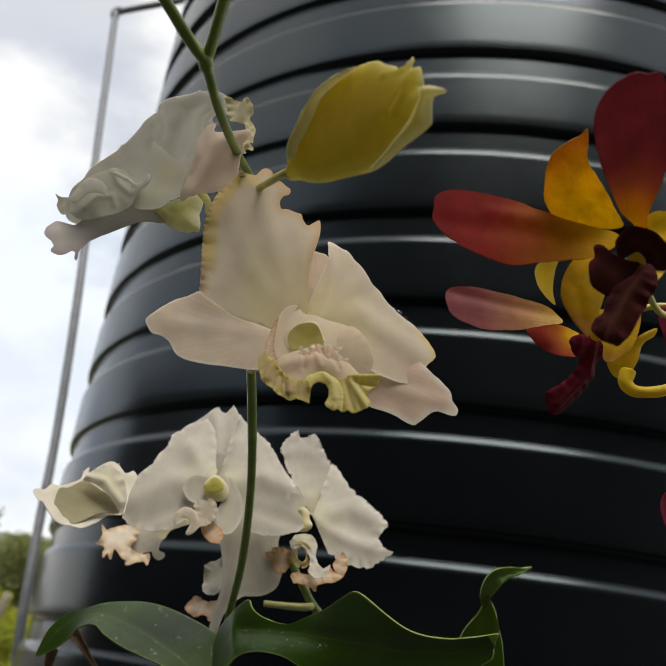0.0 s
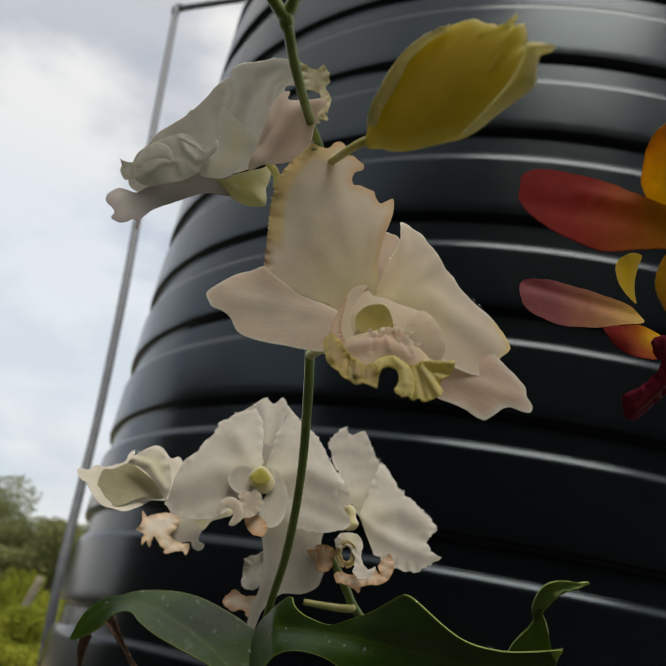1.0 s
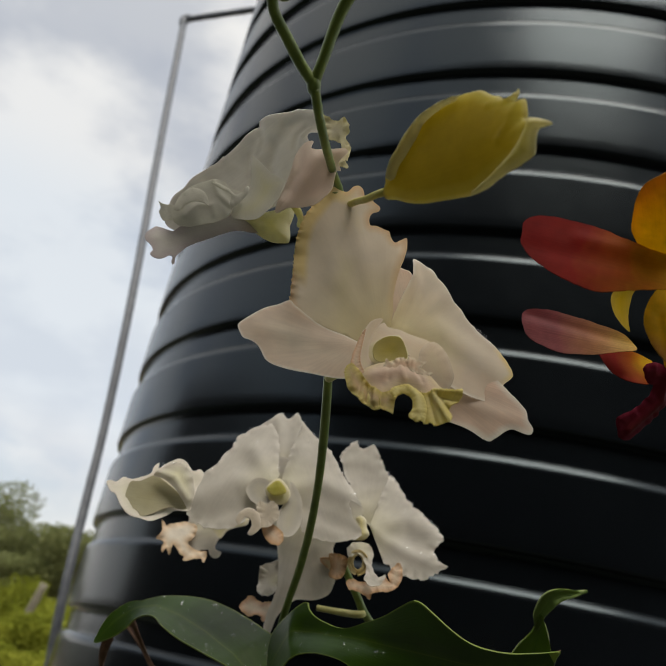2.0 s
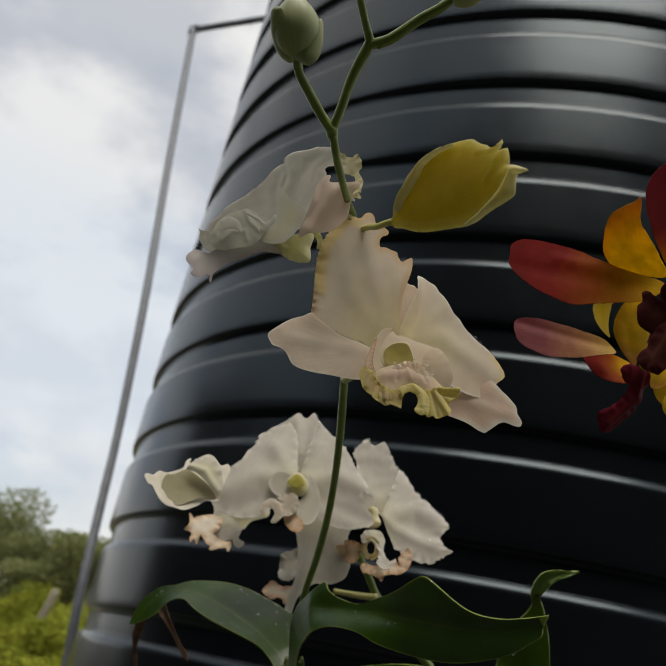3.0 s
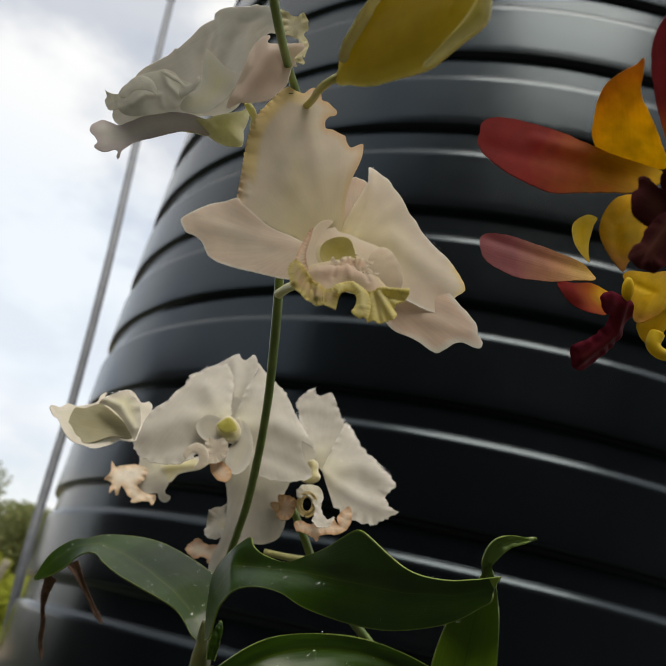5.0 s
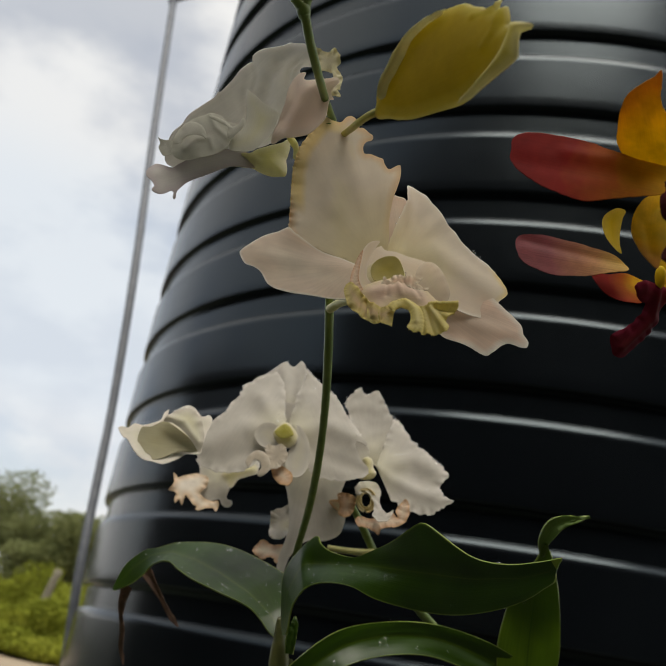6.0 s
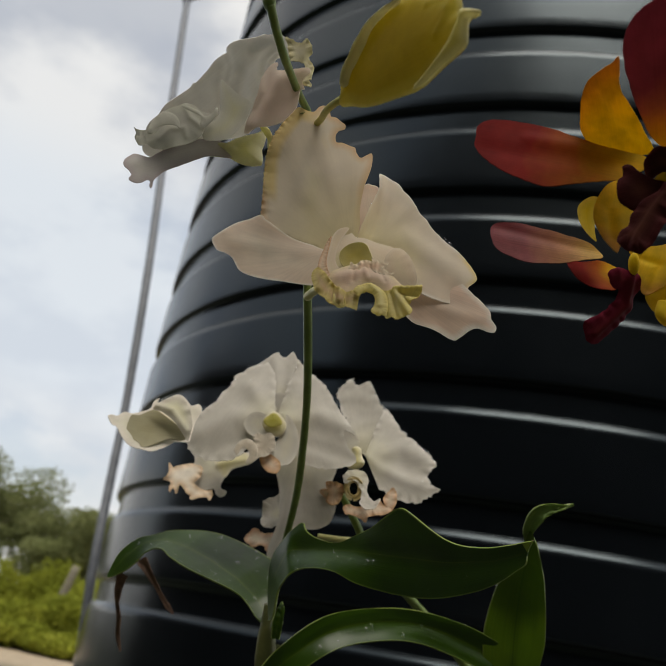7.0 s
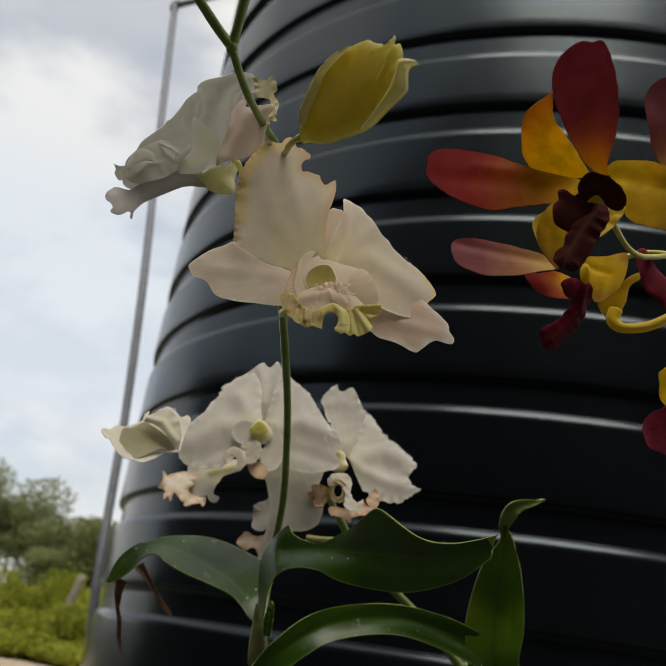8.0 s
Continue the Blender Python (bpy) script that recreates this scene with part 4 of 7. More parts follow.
blade("frill", main_lip, (-0.0067, 0.1802, 0.8593), (79.6, -12.0, -9.8),
    [(-3.1, 4.6), (-1.5, 4.1), (0.2, 4.5), (1.8, 4.7), (3.3, 4.4), (4.9, 4.2), (6.1, 4.0), (7.0, 4.3), (7.4, 4.7), (7.7, 3.7), (7.5, 2.6), (6.8, 1.8), (6.0, 1.1), (5.0, 0.3), (4.4, -0.2), (3.9, -1.1), (4.4, -2.1), (4.6, -3.0), (4.4, -4.1), (4.1, -4.8), (3.1, -4.7), (2.1, -4.9), (1.3, -5.1), (0.3, -5.0), (-0.7, -4.3), (-1.7, -4.4), (-2.5, -3.8), (-2.4, -1.2), (-2.5, 1.4)],
    LIP_LIME, cup=-0.6, ruffle=0.16, waves=44, frill=0.010, rim=1.3, fold=0.3, reach=4.5, ridges=[([(0.5, 4.4), (7.6, 3.6)], 0.9, 0.7), ([(1.6, 3.0), (6.4, 1.2)], -0.9, 0.7), ([(0.6, 3.0), (4.0, -4.6)], 1.0, 0.8), ([(2.6, 1.4), (5.0, -2.6)], -0.8, 0.6), ([(-2.6, 3.5), (-2.2, -4.2)], -0.6, 0.8), ([(-0.6, 3.0), (0.6, -4.4)], -0.6, 0.6)], closed=True)
blade("side_lobe", flower, (-0.0264, 0.1890, 0.8774), (88.2, -12.1, 35.4),
    [(-2.8, -7.7), (-2.9, -5.2), (-2.1, -2.3), (-1.3, 0.6), (-0.7, 3.0), (0.3, 4.7), (1.7, 6.1), (3.6, 6.9), (4.9, 6.8), (3.7, 5.0), (2.3, 2.9), (1.2, 0.5), (0.4, -1.9), (0.3, -4.2), (1.3, -5.7), (3.1, -6.4), (1.2, -8.0), (-1.1, -8.9)],
    LOBE, cup=0.5, fold=0.2, ruffle=0.04, closed=True)
blade("side_lobe", flower, (-0.0084, 0.1930, 0.8744), (92.3, -10.9, -14.4),
    [(-3.3, 4.4), (-2.2, 6.6), (-0.4, 7.8), (1.5, 7.4), (3.0, 5.8), (4.2, 3.8), (5.0, 1.5), (5.5, -0.7), (5.8, -2.6), (5.5, -4.2), (4.7, -5.5), (3.8, -6.2), (2.0, -6.0), (0.1, -4.2), (-1.9, -1.8), (-3.3, 0.6)],
    LOBE, cup=-0.8, fold=0.2, ruffle=0.05, waves=9, closed=True)
blob("drop", flower, (-0.0006, 0.2046, 0.8949), (112.7, -11.1, 2.6), (0.56, 0.56, 0.56), WATER, label="clear rain drop")
blob("drop", flower, (0.0013, 0.2050, 0.8938), (112.7, -11.1, 2.6), (0.67, 0.67, 0.67), WATER, label="clear rain drop")
blob("drop", flower, (0.0031, 0.2054, 0.8929), (112.7, -11.1, 2.6), (0.89, 0.89, 0.89), WATER, label="clear rain drop")
blob("drop", flower, (0.0051, 0.2058, 0.8919), (112.7, -11.1, 2.6), (0.67, 0.67, 0.67), WATER, label="clear rain drop")
blob("drop", flower, (-0.0026, 0.2043, 0.8967), (112.7, -11.1, 2.6), (0.45, 0.45, 0.45), WATER, label="clear rain drop")
blob("drop", flower, (-0.0061, 0.2036, 0.8998), (112.7, -11.1, 2.6), (0.34, 0.34, 0.34), WATER, label="clear rain drop")
blob("drop", flower, (-0.0041, 0.2111, 0.8784), (112.7, -11.1, 2.6), (0.56, 0.56, 0.56), WATER, label="clear rain drop")
tube("pedicel", flower, [(-0.0403, 0.2360, 0.8821), (-0.0365, 0.2280, 0.8812), (-0.0303, 0.2140, 0.8775), (-0.0255, 0.2050, 0.8778)],
    [1.5, 1.4, 1.4, 1.2], STEM_PALE)

flower_side = thing("orchid_flower", (-0.0592, 0.1850, 0.9193), "white orchid flower in side view with pale green spur", "flower", "white orchid flowers")
blade("hood", flower_side, (-0.0731, 0.1900, 0.9250), (155.1, -38.4, 14.7),
    [(-23.4, -5.7), (-22.8, -4.2), (-20.9, -1.9), (-18.0, -0.4), (-15.8, 1.7), (-12.6, 3.2), (-9.4, 4.6), (-6.9, 5.7), (-5.4, 7.2), (-4.8, 7.0), (-3.7, 7.6), (-0.4, 9.8), (2.2, 11.8), (5.3, 12.8), (6.7, 13.1), (7.2, 14.4), (10.1, 15.1), (14.7, 14.6), (17.8, 14.3), (20.1, 14.4), (21.0, 13.9), (23.3, 13.1), (27.3, 10.9), (28.2, 6.2), (27.6, 3.9), (23.8, 4.8), (22.9, 4.0), (23.4, 1.6), (21.8, -2.0), (18.1, -8.7), (12.4, -15.9), (7.2, -17.7), (0.5, -17.2), (-7.6, -16.1), (-16.3, -15.5), (-22.4, -14.6), (-25.2, -10.8)],
    PETAL_PALE, cup=-2.0, ruffle=0.12, waves=9, frill=0.003, fold=2.0, ridges=[([(6.9, 13.1), (7.4, 8.6), (5.6, 4.7)], 0.5, 1.0), ([(25.6, 9.3), (17.5, 9.3), (11.7, 6.1), (9.1, -0.5), (9.9, -5.1)], 1.0, 2.3), ([(26.5, 10.7), (20.8, 11.5), (15.2, 10.7)], 0.8, 1.4), ([(27.2, 8.1), (21.9, 8.4), (19.1, 6.0), (18.1, 2.1)], 0.9, 1.0), ([(27.6, 6.3), (23.9, 6.6), (21.7, 4.8)], 0.8, 0.8), ([(5.0, 9.7), (2.9, 4.8), (2.6, -1.8)], 0.5, 1.4)], closed=True)
blade("petal", flower_side, (-0.0532, 0.1810, 0.9199), (100.5, -7.9, -18.4),
    [(3.7, 10.6), (3.2, 8.7), (4.4, 7.7), (7.4, 7.3), (10.4, 6.9), (13.1, 6.9), (13.6, 5.4), (11.1, 3.1), (11.6, 0.6), (10.4, 0.5), (9.7, -2.4), (9.0, -4.8), (6.8, -7.0), (4.0, -8.7), (-0.5, -9.0), (-4.2, -8.8), (-8.0, -9.1), (-6.6, -5.2), (-4.4, -0.4), (-2.8, 2.4), (-2.0, 5.7), (-0.8, 8.8), (1.4, 10.8)],
    PETAL_ROSE, cup=-0.8, ruffle=0.15, waves=6, frill=0.004, fold=2.0, ridges=[([(-1.6, 6.8), (-2.2, 2.3), (-4.4, -1.1)], 0.5, 1.3), ([(11.1, 6.0), (5.2, 4.6), (1.6, -0.7), (-3.5, -7.3)], 1.0, 3.0)], closed=True)
blade("petal", flower_side, (-0.0628, 0.1830, 0.9118), (101.0, -11.0, 2.0),
    [(-3.1, 13.7), (-1.8, 12.6), (-0.1, 11.1), (2.2, 8.8), (5.8, 6.2), (5.3, 3.0), (3.9, -0.1), (1.4, -3.0), (-1.1, -5.2), (-4.2, -5.8), (-8.1, -5.1), (-8.3, -2.8), (-6.9, -0.7), (-4.5, 1.3), (-3.5, 3.9), (-3.3, 7.4), (-3.4, 10.9)],
    PETAL_YOLK, cup=-0.6, ruffle=0.05, waves=5, frill=0.003, fold=0.8, closed=True)
blade("sepal", flower_side, (-0.0818, 0.1990, 0.9144), (82.1, -9.2, 19.9),
    [(-18.1, -11.7), (-17.8, -10.3), (-16.6, -8.8), (-15.4, -7.7), (-13.5, -7.9), (-10.6, -8.7), (-8.1, -6.4), (-2.1, -1.7), (4.9, 1.3), (10.2, 1.9), (15.5, 0.5), (16.6, -2.0), (14.1, -4.2), (10.5, -4.4), (6.9, -5.4), (2.0, -8.1), (-1.4, -10.1), (-4.7, -12.2), (-7.0, -14.4), (-8.6, -16.9), (-8.8, -19.1), (-9.3, -19.9), (-9.8, -18.9), (-9.6, -17.5), (-10.5, -17.0), (-12.0, -18.2), (-13.7, -18.7), (-15.5, -18.3), (-16.0, -17.6), (-15.4, -16.3), (-16.2, -14.7), (-17.6, -13.2)],
    PETAL_MAUVE, cup=-0.6, ruffle=0.1, waves=6, fold=1.0, ridges=[([(-15.9, -11.7), (-7.4, -10.3), (2.9, -2.8)], 0.3, 2.2)], closed=True)
side_lip = blade("lip", flower_side, (-0.0740, 0.1815, 0.9078), (101.0, -11.0, 2.0),
    [(-12.7, -1.0), (-11.5, 2.0), (-9.5, 4.5), (-6.8, 6.0), (-3.6, 7.0), (-1.7, 7.5), (1.0, 6.7), (2.9, 4.8), (5.5, 3.7), (6.9, 3.2), (5.6, 0.8), (3.9, -1.1), (2.9, -3.4), (-0.5, -5.2), (-4.8, -6.1), (-8.6, -6.7), (-11.5, -6.0), (-13.1, -4.1)],
    LIP_PALE, cup=-0.4, ruffle=0.1, waves=9, frill=0.006, fold=0.5, rim=1.4, ridges=[([(-9.1, -3.3), (-6.1, -0.2), (-2.0, -0.4), (-1.2, -3.2)], 0.22, 0.9), ([(-1.7, 6.5), (-0.2, 3.0), (3.1, -0.3)], 0.22, 0.9)], closed=True)
blade("lip_fold", side_lip, (-0.0809, 0.1790, 0.9024), (101.0, -11.0, 2.0),
    [(-4.2, 0.9), (-3.3, 3.4), (-1.6, 5.9), (0.6, 7.3), (3.3, 6.5), (4.9, 4.5), (5.3, 2.0), (3.9, 2.8), (1.3, 3.2), (-0.8, 2.3), (-2.4, 0.5)],
    LIP_PALE, cup=-0.5, puff=0.1, ruffle=0.06, waves=7, frill=0.006, fold=0.5, rim=1.0, closed=True)
blade("lip_fold", side_lip, (-0.0725, 0.1790, 0.9054), (101.0, -11.0, 2.0),
    [(-2.9, 7.4), (-0.5, 6.9), (1.9, 5.5), (4.0, 3.7), (5.9, 4.6), (7.2, 6.3), (7.7, 4.7), (6.0, 2.2), (3.3, -0.1), (2.5, 1.5), (2.8, 3.6), (0.8, 4.9), (-1.4, 6.1)],
    LIP_PALE, cup=-0.4, puff=0.12, ruffle=0.08, waves=9, frill=0.008, fold=0.4, rim=1.0, closed=True)
blade("lip_flap", side_lip, (-0.0883, 0.1850, 0.9006), (101.0, -11.0, 2.0),
    [(-2.4, 7.0), (-1.2, 6.1), (1.6, 5.7), (4.0, 4.3), (3.9, 2.7), (1.5, 1.5), (-0.9, 1.3), (-2.2, 3.7), (-1.8, 5.2)],
    LIP_PALE, cup=0.4, ruffle=0.1, waves=6, frill=0.015, fold=0.5, closed=True)
blade("spur", flower_side, (-0.0625, 0.2035, 0.9170), (94.7, -10.2, -13.9),
    [(-17.5, 1.6), (-15.1, 3.5), (-8.8, 3.3), (-6.9, 2.7), (-4.5, 3.8), (-1.2, 4.0), (3.6, 4.3), (5.7, 5.0), (6.0, 3.0), (5.4, 0.4), (4.6, -1.9), (4.8, -5.0), (4.2, -7.0), (1.6, -6.9), (-0.9, -6.3), (-4.1, -4.3), (-6.5, -2.4), (-9.9, -1.2)],
    SPUR, cup=0.0, puff=3.0, fold=0.4, ruffle=0.05, ridges=[([(-13.5, 2.8), (-6.4, 0.9), (-3.6, -2.2)], 0.9, 1.1)], label='pale yellow green spur', closed=True)
tube("pedicel", flower_side, [(-0.0549, 0.1880, 0.9147), (-0.0536, 0.1900, 0.9143), (-0.0530, 0.1930, 0.9138), (-0.0536, 0.1960, 0.9130)],
    [0.8, 1.1, 0.9, 0.7], SPUR)
blade("frill", flower_side, (-0.0432, 0.1780, 0.9341), (96.6, -9.8, -11.5),
    [(-6.8, 7.3), (-5.1, 6.4), (-3.6, 5.3), (-1.9, 4.8), (-1.2, 5.6), (-0.2, 5.7), (1.1, 3.4), (0.9, 0.6), (-0.1, -0.4), (0.9, -2.6), (1.5, -4.7), (0.9, -7.4), (0.7, -8.5), (-0.1, -8.2), (0.8, -10.1), (0.6, -11.3), (-0.4, -10.5), (-1.9, -9.7), (-2.7, -7.8), (-1.9, -5.5), (-1.1, -3.7), (-1.8, -2.0), (-3.5, -1.1), (-5.5, -0.7), (-6.0, 1.8), (-6.2, 4.3)],
    LIP_CREAM, cup=1.0, ruffle=0.25, waves=16, frill=0.02, fold=1.2, rim=1.4, closed=True)

spike = thing("flower_stem", (-0.0405, 0.2400, 0.8844), "slender green orchid flower stem with forks, arching up", "stem")
tube("stalk", spike, [(-0.0584, 0.4020, 0.7793), (-0.0580, 0.3950, 0.7996), (-0.0553, 0.3800, 0.8190), (-0.0498, 0.3520, 0.8343), (-0.0444, 0.3120, 0.8473), (-0.0420, 0.2840, 0.8610), (-0.0410, 0.2560, 0.8745), (-0.0411, 0.2380, 0.8848), (-0.0421, 0.2280, 0.8947), (-0.0434, 0.2120, 0.9091), (-0.0445, 0.1900, 0.9229)],
    [1.6, 1.6, 1.6, 1.7, 1.6, 1.5, 1.6, 1.5, 1.3, 1.3, 1.3], STEM)
tube("stalk", spike, [(-0.0443, 0.2040, 0.9297), (-0.0444, 0.1960, 0.9277), (-0.0446, 0.1820, 0.9234), (-0.0450, 0.1620, 0.9190), (-0.0462, 0.1520, 0.9199), (-0.0472, 0.1453, 0.9220)],
    [1.2, 1.2, 1.2, 1.2, 1.2, 1.2], STEM)
tube("branch", spike, [(-0.0479, 0.1455, 0.9238), (-0.0516, 0.1430, 0.9270), (-0.0552, 0.1380, 0.9300), (-0.0582, 0.1330, 0.9324), (-0.0592, 0.1300, 0.9350)],
    [1.5, 1.4, 1.4, 1.3, 1.4], STEM)
tube("branch", spike, [(-0.0478, 0.1455, 0.9243), (-0.0462, 0.1420, 0.9292), (-0.0440, 0.1370, 0.9374), (-0.0402, 0.1310, 0.9439)],
    [1.4, 1.4, 1.5, 1.7], STEM)
tube("branch", spike, [(-0.0399, 0.1310, 0.9439), (-0.0422, 0.1260, 0.9477), (-0.0434, 0.1220, 0.9494), (-0.0453, 0.1170, 0.9528)],
    [1.4, 1.1, 1.1, 1.0], STEM)
tube("branch", spike, [(-0.0399, 0.1310, 0.9439), (-0.0344, 0.1280, 0.9438), (-0.0274, 0.1250, 0.9487), (-0.0212, 0.1220, 0.9517), (-0.0167, 0.1200, 0.9568)],
    [1.5, 1.5, 1.4, 1.4, 1.3], STEM)
tube("bract", spike, [(-0.0376, 0.1300, 0.9422), (-0.0354, 0.1290, 0.9428), (-0.0333, 0.1280, 0.9427)],
    [0.7, 0.6, 0.1], STEM)
green_bud = pod("bud", spike, (-0.0586, 0.1300, 0.9340), (-0.0618, 0.1200, 0.9484), 6.9, BUD_GREEN, label='small closed green bud')
blade("bud_sepal", green_bud, (-0.0615, 0.1262, 0.9358), (153.9, 11.3, -9.4),
    [(-4.1, 9.4), (-4.8, 3.4), (-4.0, -0.8), (-2.1, -3.6), (0.4, -4.7), (2.1, -3.2), (1.8, -0.7), (-0.2, 1.6), (-1.3, 4.4), (-1.0, 9.8)],
    BUD_GREEN, puff=1.6, fold=0.2, ruffle=0.05, closed=True)
blade("bud_sepal", green_bud, (-0.0563, 0.1262, 0.9376), (102.2, -10.7, -10.1),
    [(-3.6, -4.0), (-2.3, -5.5), (-0.3, -6.9), (1.9, -6.2), (3.4, -3.7), (4.3, 0.6), (4.1, 6.5), (2.1, 5.1), (-1.3, 4.4), (-3.6, 2.5), (-5.0, 0.8), (-4.1, -2.1)],
    BUD_GREEN, puff=1.6, fold=0.2, ruffle=0.05, closed=True)
blob("node", spike, (-0.0477, 0.1457, 0.9234), (114.2, -13.1, 2.4), (1.8, 2.6, 1.7), STEM)
pod("bud", spike, (-0.0184, 0.1210, 0.9515), (-0.0095, 0.1160, 0.9583), 3.7, BUD_GREEN, label='small closed green bud')
tube("pedicel", spike, [(-0.0438, 0.2020, 0.9246), (-0.0367, 0.1840, 0.9166), (-0.0323, 0.1680, 0.9076), (-0.0286, 0.1600, 0.9045), (-0.0259, 0.1570, 0.9038)],
    [1.0, 1.0, 1.0, 1.0, 1.1], STEM_YELLOW)

bud = thing("orchid_bud", (-0.0258, 0.1570, 0.9027), "large closed yellow green orchid bud with pointed tips", "bud")
blade("body", bud, (-0.0106, 0.1390, 0.9063), (106.0, 0.3, -49.0),
    [(-25.4, -2.9), (-24.1, -0.6), (-23.8, 1.8), (-22.3, 4.5), (-19.8, 6.6), (-17.1, 9.0), (-14.4, 10.6), (-11.7, 11.9), (-8.2, 12.4), (-3.9, 12.5), (1.0, 11.9), (5.0, 11.0), (7.7, 10.1), (10.2, 7.9), (12.4, 6.5), (13.6, 5.3), (15.6, 4.9), (17.0, 5.2), (17.6, 6.0), (17.9, 4.9), (17.0, 4.0), (16.1, 3.6), (17.8, 3.0), (19.0, 3.0), (19.4, 1.5), (19.3, -0.3), (19.0, -1.7), (20.6, -2.4), (22.6, -3.6), (24.5, -5.0), (23.0, -4.7), (20.8, -4.5), (20.1, -5.9), (19.7, -8.4), (19.0, -9.6), (16.2, -10.5), (12.6, -11.0), (8.9, -11.8), (5.9, -12.5), (2.8, -12.5), (-3.5, -11.3), (-11.8, -9.5), (-17.1, -7.5), (-20.7, -5.6), (-24.1, -4.3)],
    BUD, cup=0.0, puff=3.2, fold=0.3, ruffle=0.05, frill=0.002, reach=7.0, ridges=[([(13.5, -4.7), (15.8, -2.1), (18.0, 2.0)], 0.5, 0.8), ([(10.9, 4.8), (14.5, 4.2), (17.1, 4.9)], 0.5, 0.8)], closed=True)
blade("sepal", bud, (-0.0214, 0.1452, 0.9098), (106.0, 0.3, -49.0),
    [(-8.4, -5.5), (-6.8, -1.8), (-4.4, 0.2), (-1.7, 2.6), (0.9, 4.1), (3.6, 5.4), (7.0, 5.9), (11.1, 6.0), (15.8, 5.4), (12.9, 5.2), (9.6, 5.0), (6.5, 4.5), (4.1, 3.7), (2.5, 2.3), (1.3, 0.8), (-0.5, -0.5), (-2.4, -2.0), (-4.8, -3.6), (-6.6, -6.1)],
    BUD_RIMLIT, cup=0.0, puff=1.8, fold=0.2, ruffle=0.05, frill=0.003, waves=9, reach=3.0, closed=True)
blade("sepal", bud, (0.0001, 0.1262, 0.8946), (106.0, 0.3, -49.0),
    [(10.9, 4.0), (9.2, 4.1), (7.3, 4.3), (6.7, 2.8), (6.3, 0.4), (5.5, -0.7), (2.8, -1.5), (-0.7, -2.0), (-4.3, -2.8), (-7.2, -3.5), (-11.0, -3.2), (-7.9, -2.4), (-4.2, -1.0), (-0.6, 0.7), (2.6, 2.9), (4.6, 5.1), (5.7, 7.0), (7.4, 6.5), (9.2, 5.3)],
    BUD_RIMLIT, cup=0.0, puff=1.6, fold=0.2, ruffle=0.05, frill=0.003, waves=9, reach=2.5, closed=True)

red = thing("orchid_flower", (0.0539, 0.1650, 0.8991), "maroon and yellow orchid flower with dark brown lip", "flower", "red and yellow orchid flowers")
blade("sepal", red, (0.0550, 0.1660, 0.9037), (161.0, -2.3, -6.8),
    [(-0.3, 1.5), (-3.0, 4.8), (-5.9, 10.5), (-8.8, 16.9), (-11.0, 23.2), (-12.1, 29.2), (-11.7, 34.2), (-10.4, 37.3), (-8.1, 39.6), (-5.4, 40.8), (-3.0, 40.4), (-0.9, 40.6), (0.7, 38.4), (2.2, 34.2), (3.6, 28.5), (4.5, 22.5), (4.7, 16.4), (4.3, 11.1), (3.5, 6.8), (3.0, 3.2), (3.4, -0.1), (1.8, -0.6)],
    MAROON, cup=0.6, fold=0.5, ruffle=0.1, waves=7, ridges=[([(0.4, 4.0), (-2.0, 18.4), (-3.2, 33.0)], -0.4, 2.6), ([(-3.6, 10.0), (-8.0, 26.0)], 0.5, 2.0)], closed=True)
blade("petal", red, (0.0542, 0.1670, 0.9004), (84.2, -9.5, -5.6),
    [(-1.2, 0.1), (-2.6, 2.8), (-5.6, 4.3), (-9.1, 5.7), (-14.0, 8.2), (-18.0, 10.6), (-22.4, 13.7), (-26.6, 16.0), (-30.8, 17.7), (-36.6, 19.3), (-41.1, 19.4), (-43.5, 17.5), (-44.3, 13.8), (-44.3, 10.6), (-42.8, 7.3), (-40.1, 4.3), (-36.0, 0.6), (-31.5, -2.3), (-27.4, -3.9), (-20.5, -4.2), (-13.1, -4.1), (-9.4, -3.9), (-5.2, -2.7)],
    RED, cup=0.6, fold=0.6, ruffle=0.12, waves=7, ridges=[([(-6.0, 0.8), (-22.0, 4.0), (-42.0, 10.0)], -0.3, 2.6), ([(-8.0, 3.5), (-30.0, 12.0)], 0.5, 2.0)], closed=True)
blade("sepal", red, (0.0536, 0.1710, 0.9063), (162.0, 18.3, -17.9),
    [(1.0, 0.8), (-2.0, -1.0), (-5.6, -1.4), (-9.7, -1.5), (-14.4, -1.6), (-16.9, 0.1), (-18.6, 4.1), (-18.7, 8.9), (-18.1, 15.0), (-16.5, 19.2), (-13.3, 23.0), (-10.2, 25.6), (-8.8, 27.4), (-8.5, 23.7), (-8.5, 19.9), (-7.8, 17.1), (-6.4, 14.9), (-4.3, 11.1), (-2.0, 6.5), (0.5, 2.5)],
    ORANGE, cup=0.5, fold=0.6, ruffle=0.12, waves=8, ridges=[([(-3.0, 1.5), (-10.0, 6.0), (-15.0, 15.0)], -0.8, 2.0)], closed=True)
blade("petal", red, (0.0570, 0.1670, 0.9027), (94.9, -6.6, -32.2),
    [(1.4, 2.9), (3.5, 4.4), (5.8, 4.3), (10.6, 2.4), (14.8, -0.0), (19.1, -3.9), (22.9, -9.9), (23.4, -17.1), (20.9, -23.0), (17.5, -23.4), (14.2, -20.2), (10.2, -17.6), (6.9, -15.2), (5.1, -12.3), (6.1, -8.1), (5.1, -3.5), (2.9, -0.3)],
    ORANGE, cup=-0.5, fold=0.8, ruffle=0.15, waves=8, ridges=[([(3.0, 0.5), (12.0, -5.0), (22.0, -12.0)], -0.8, 2.4)], closed=True)
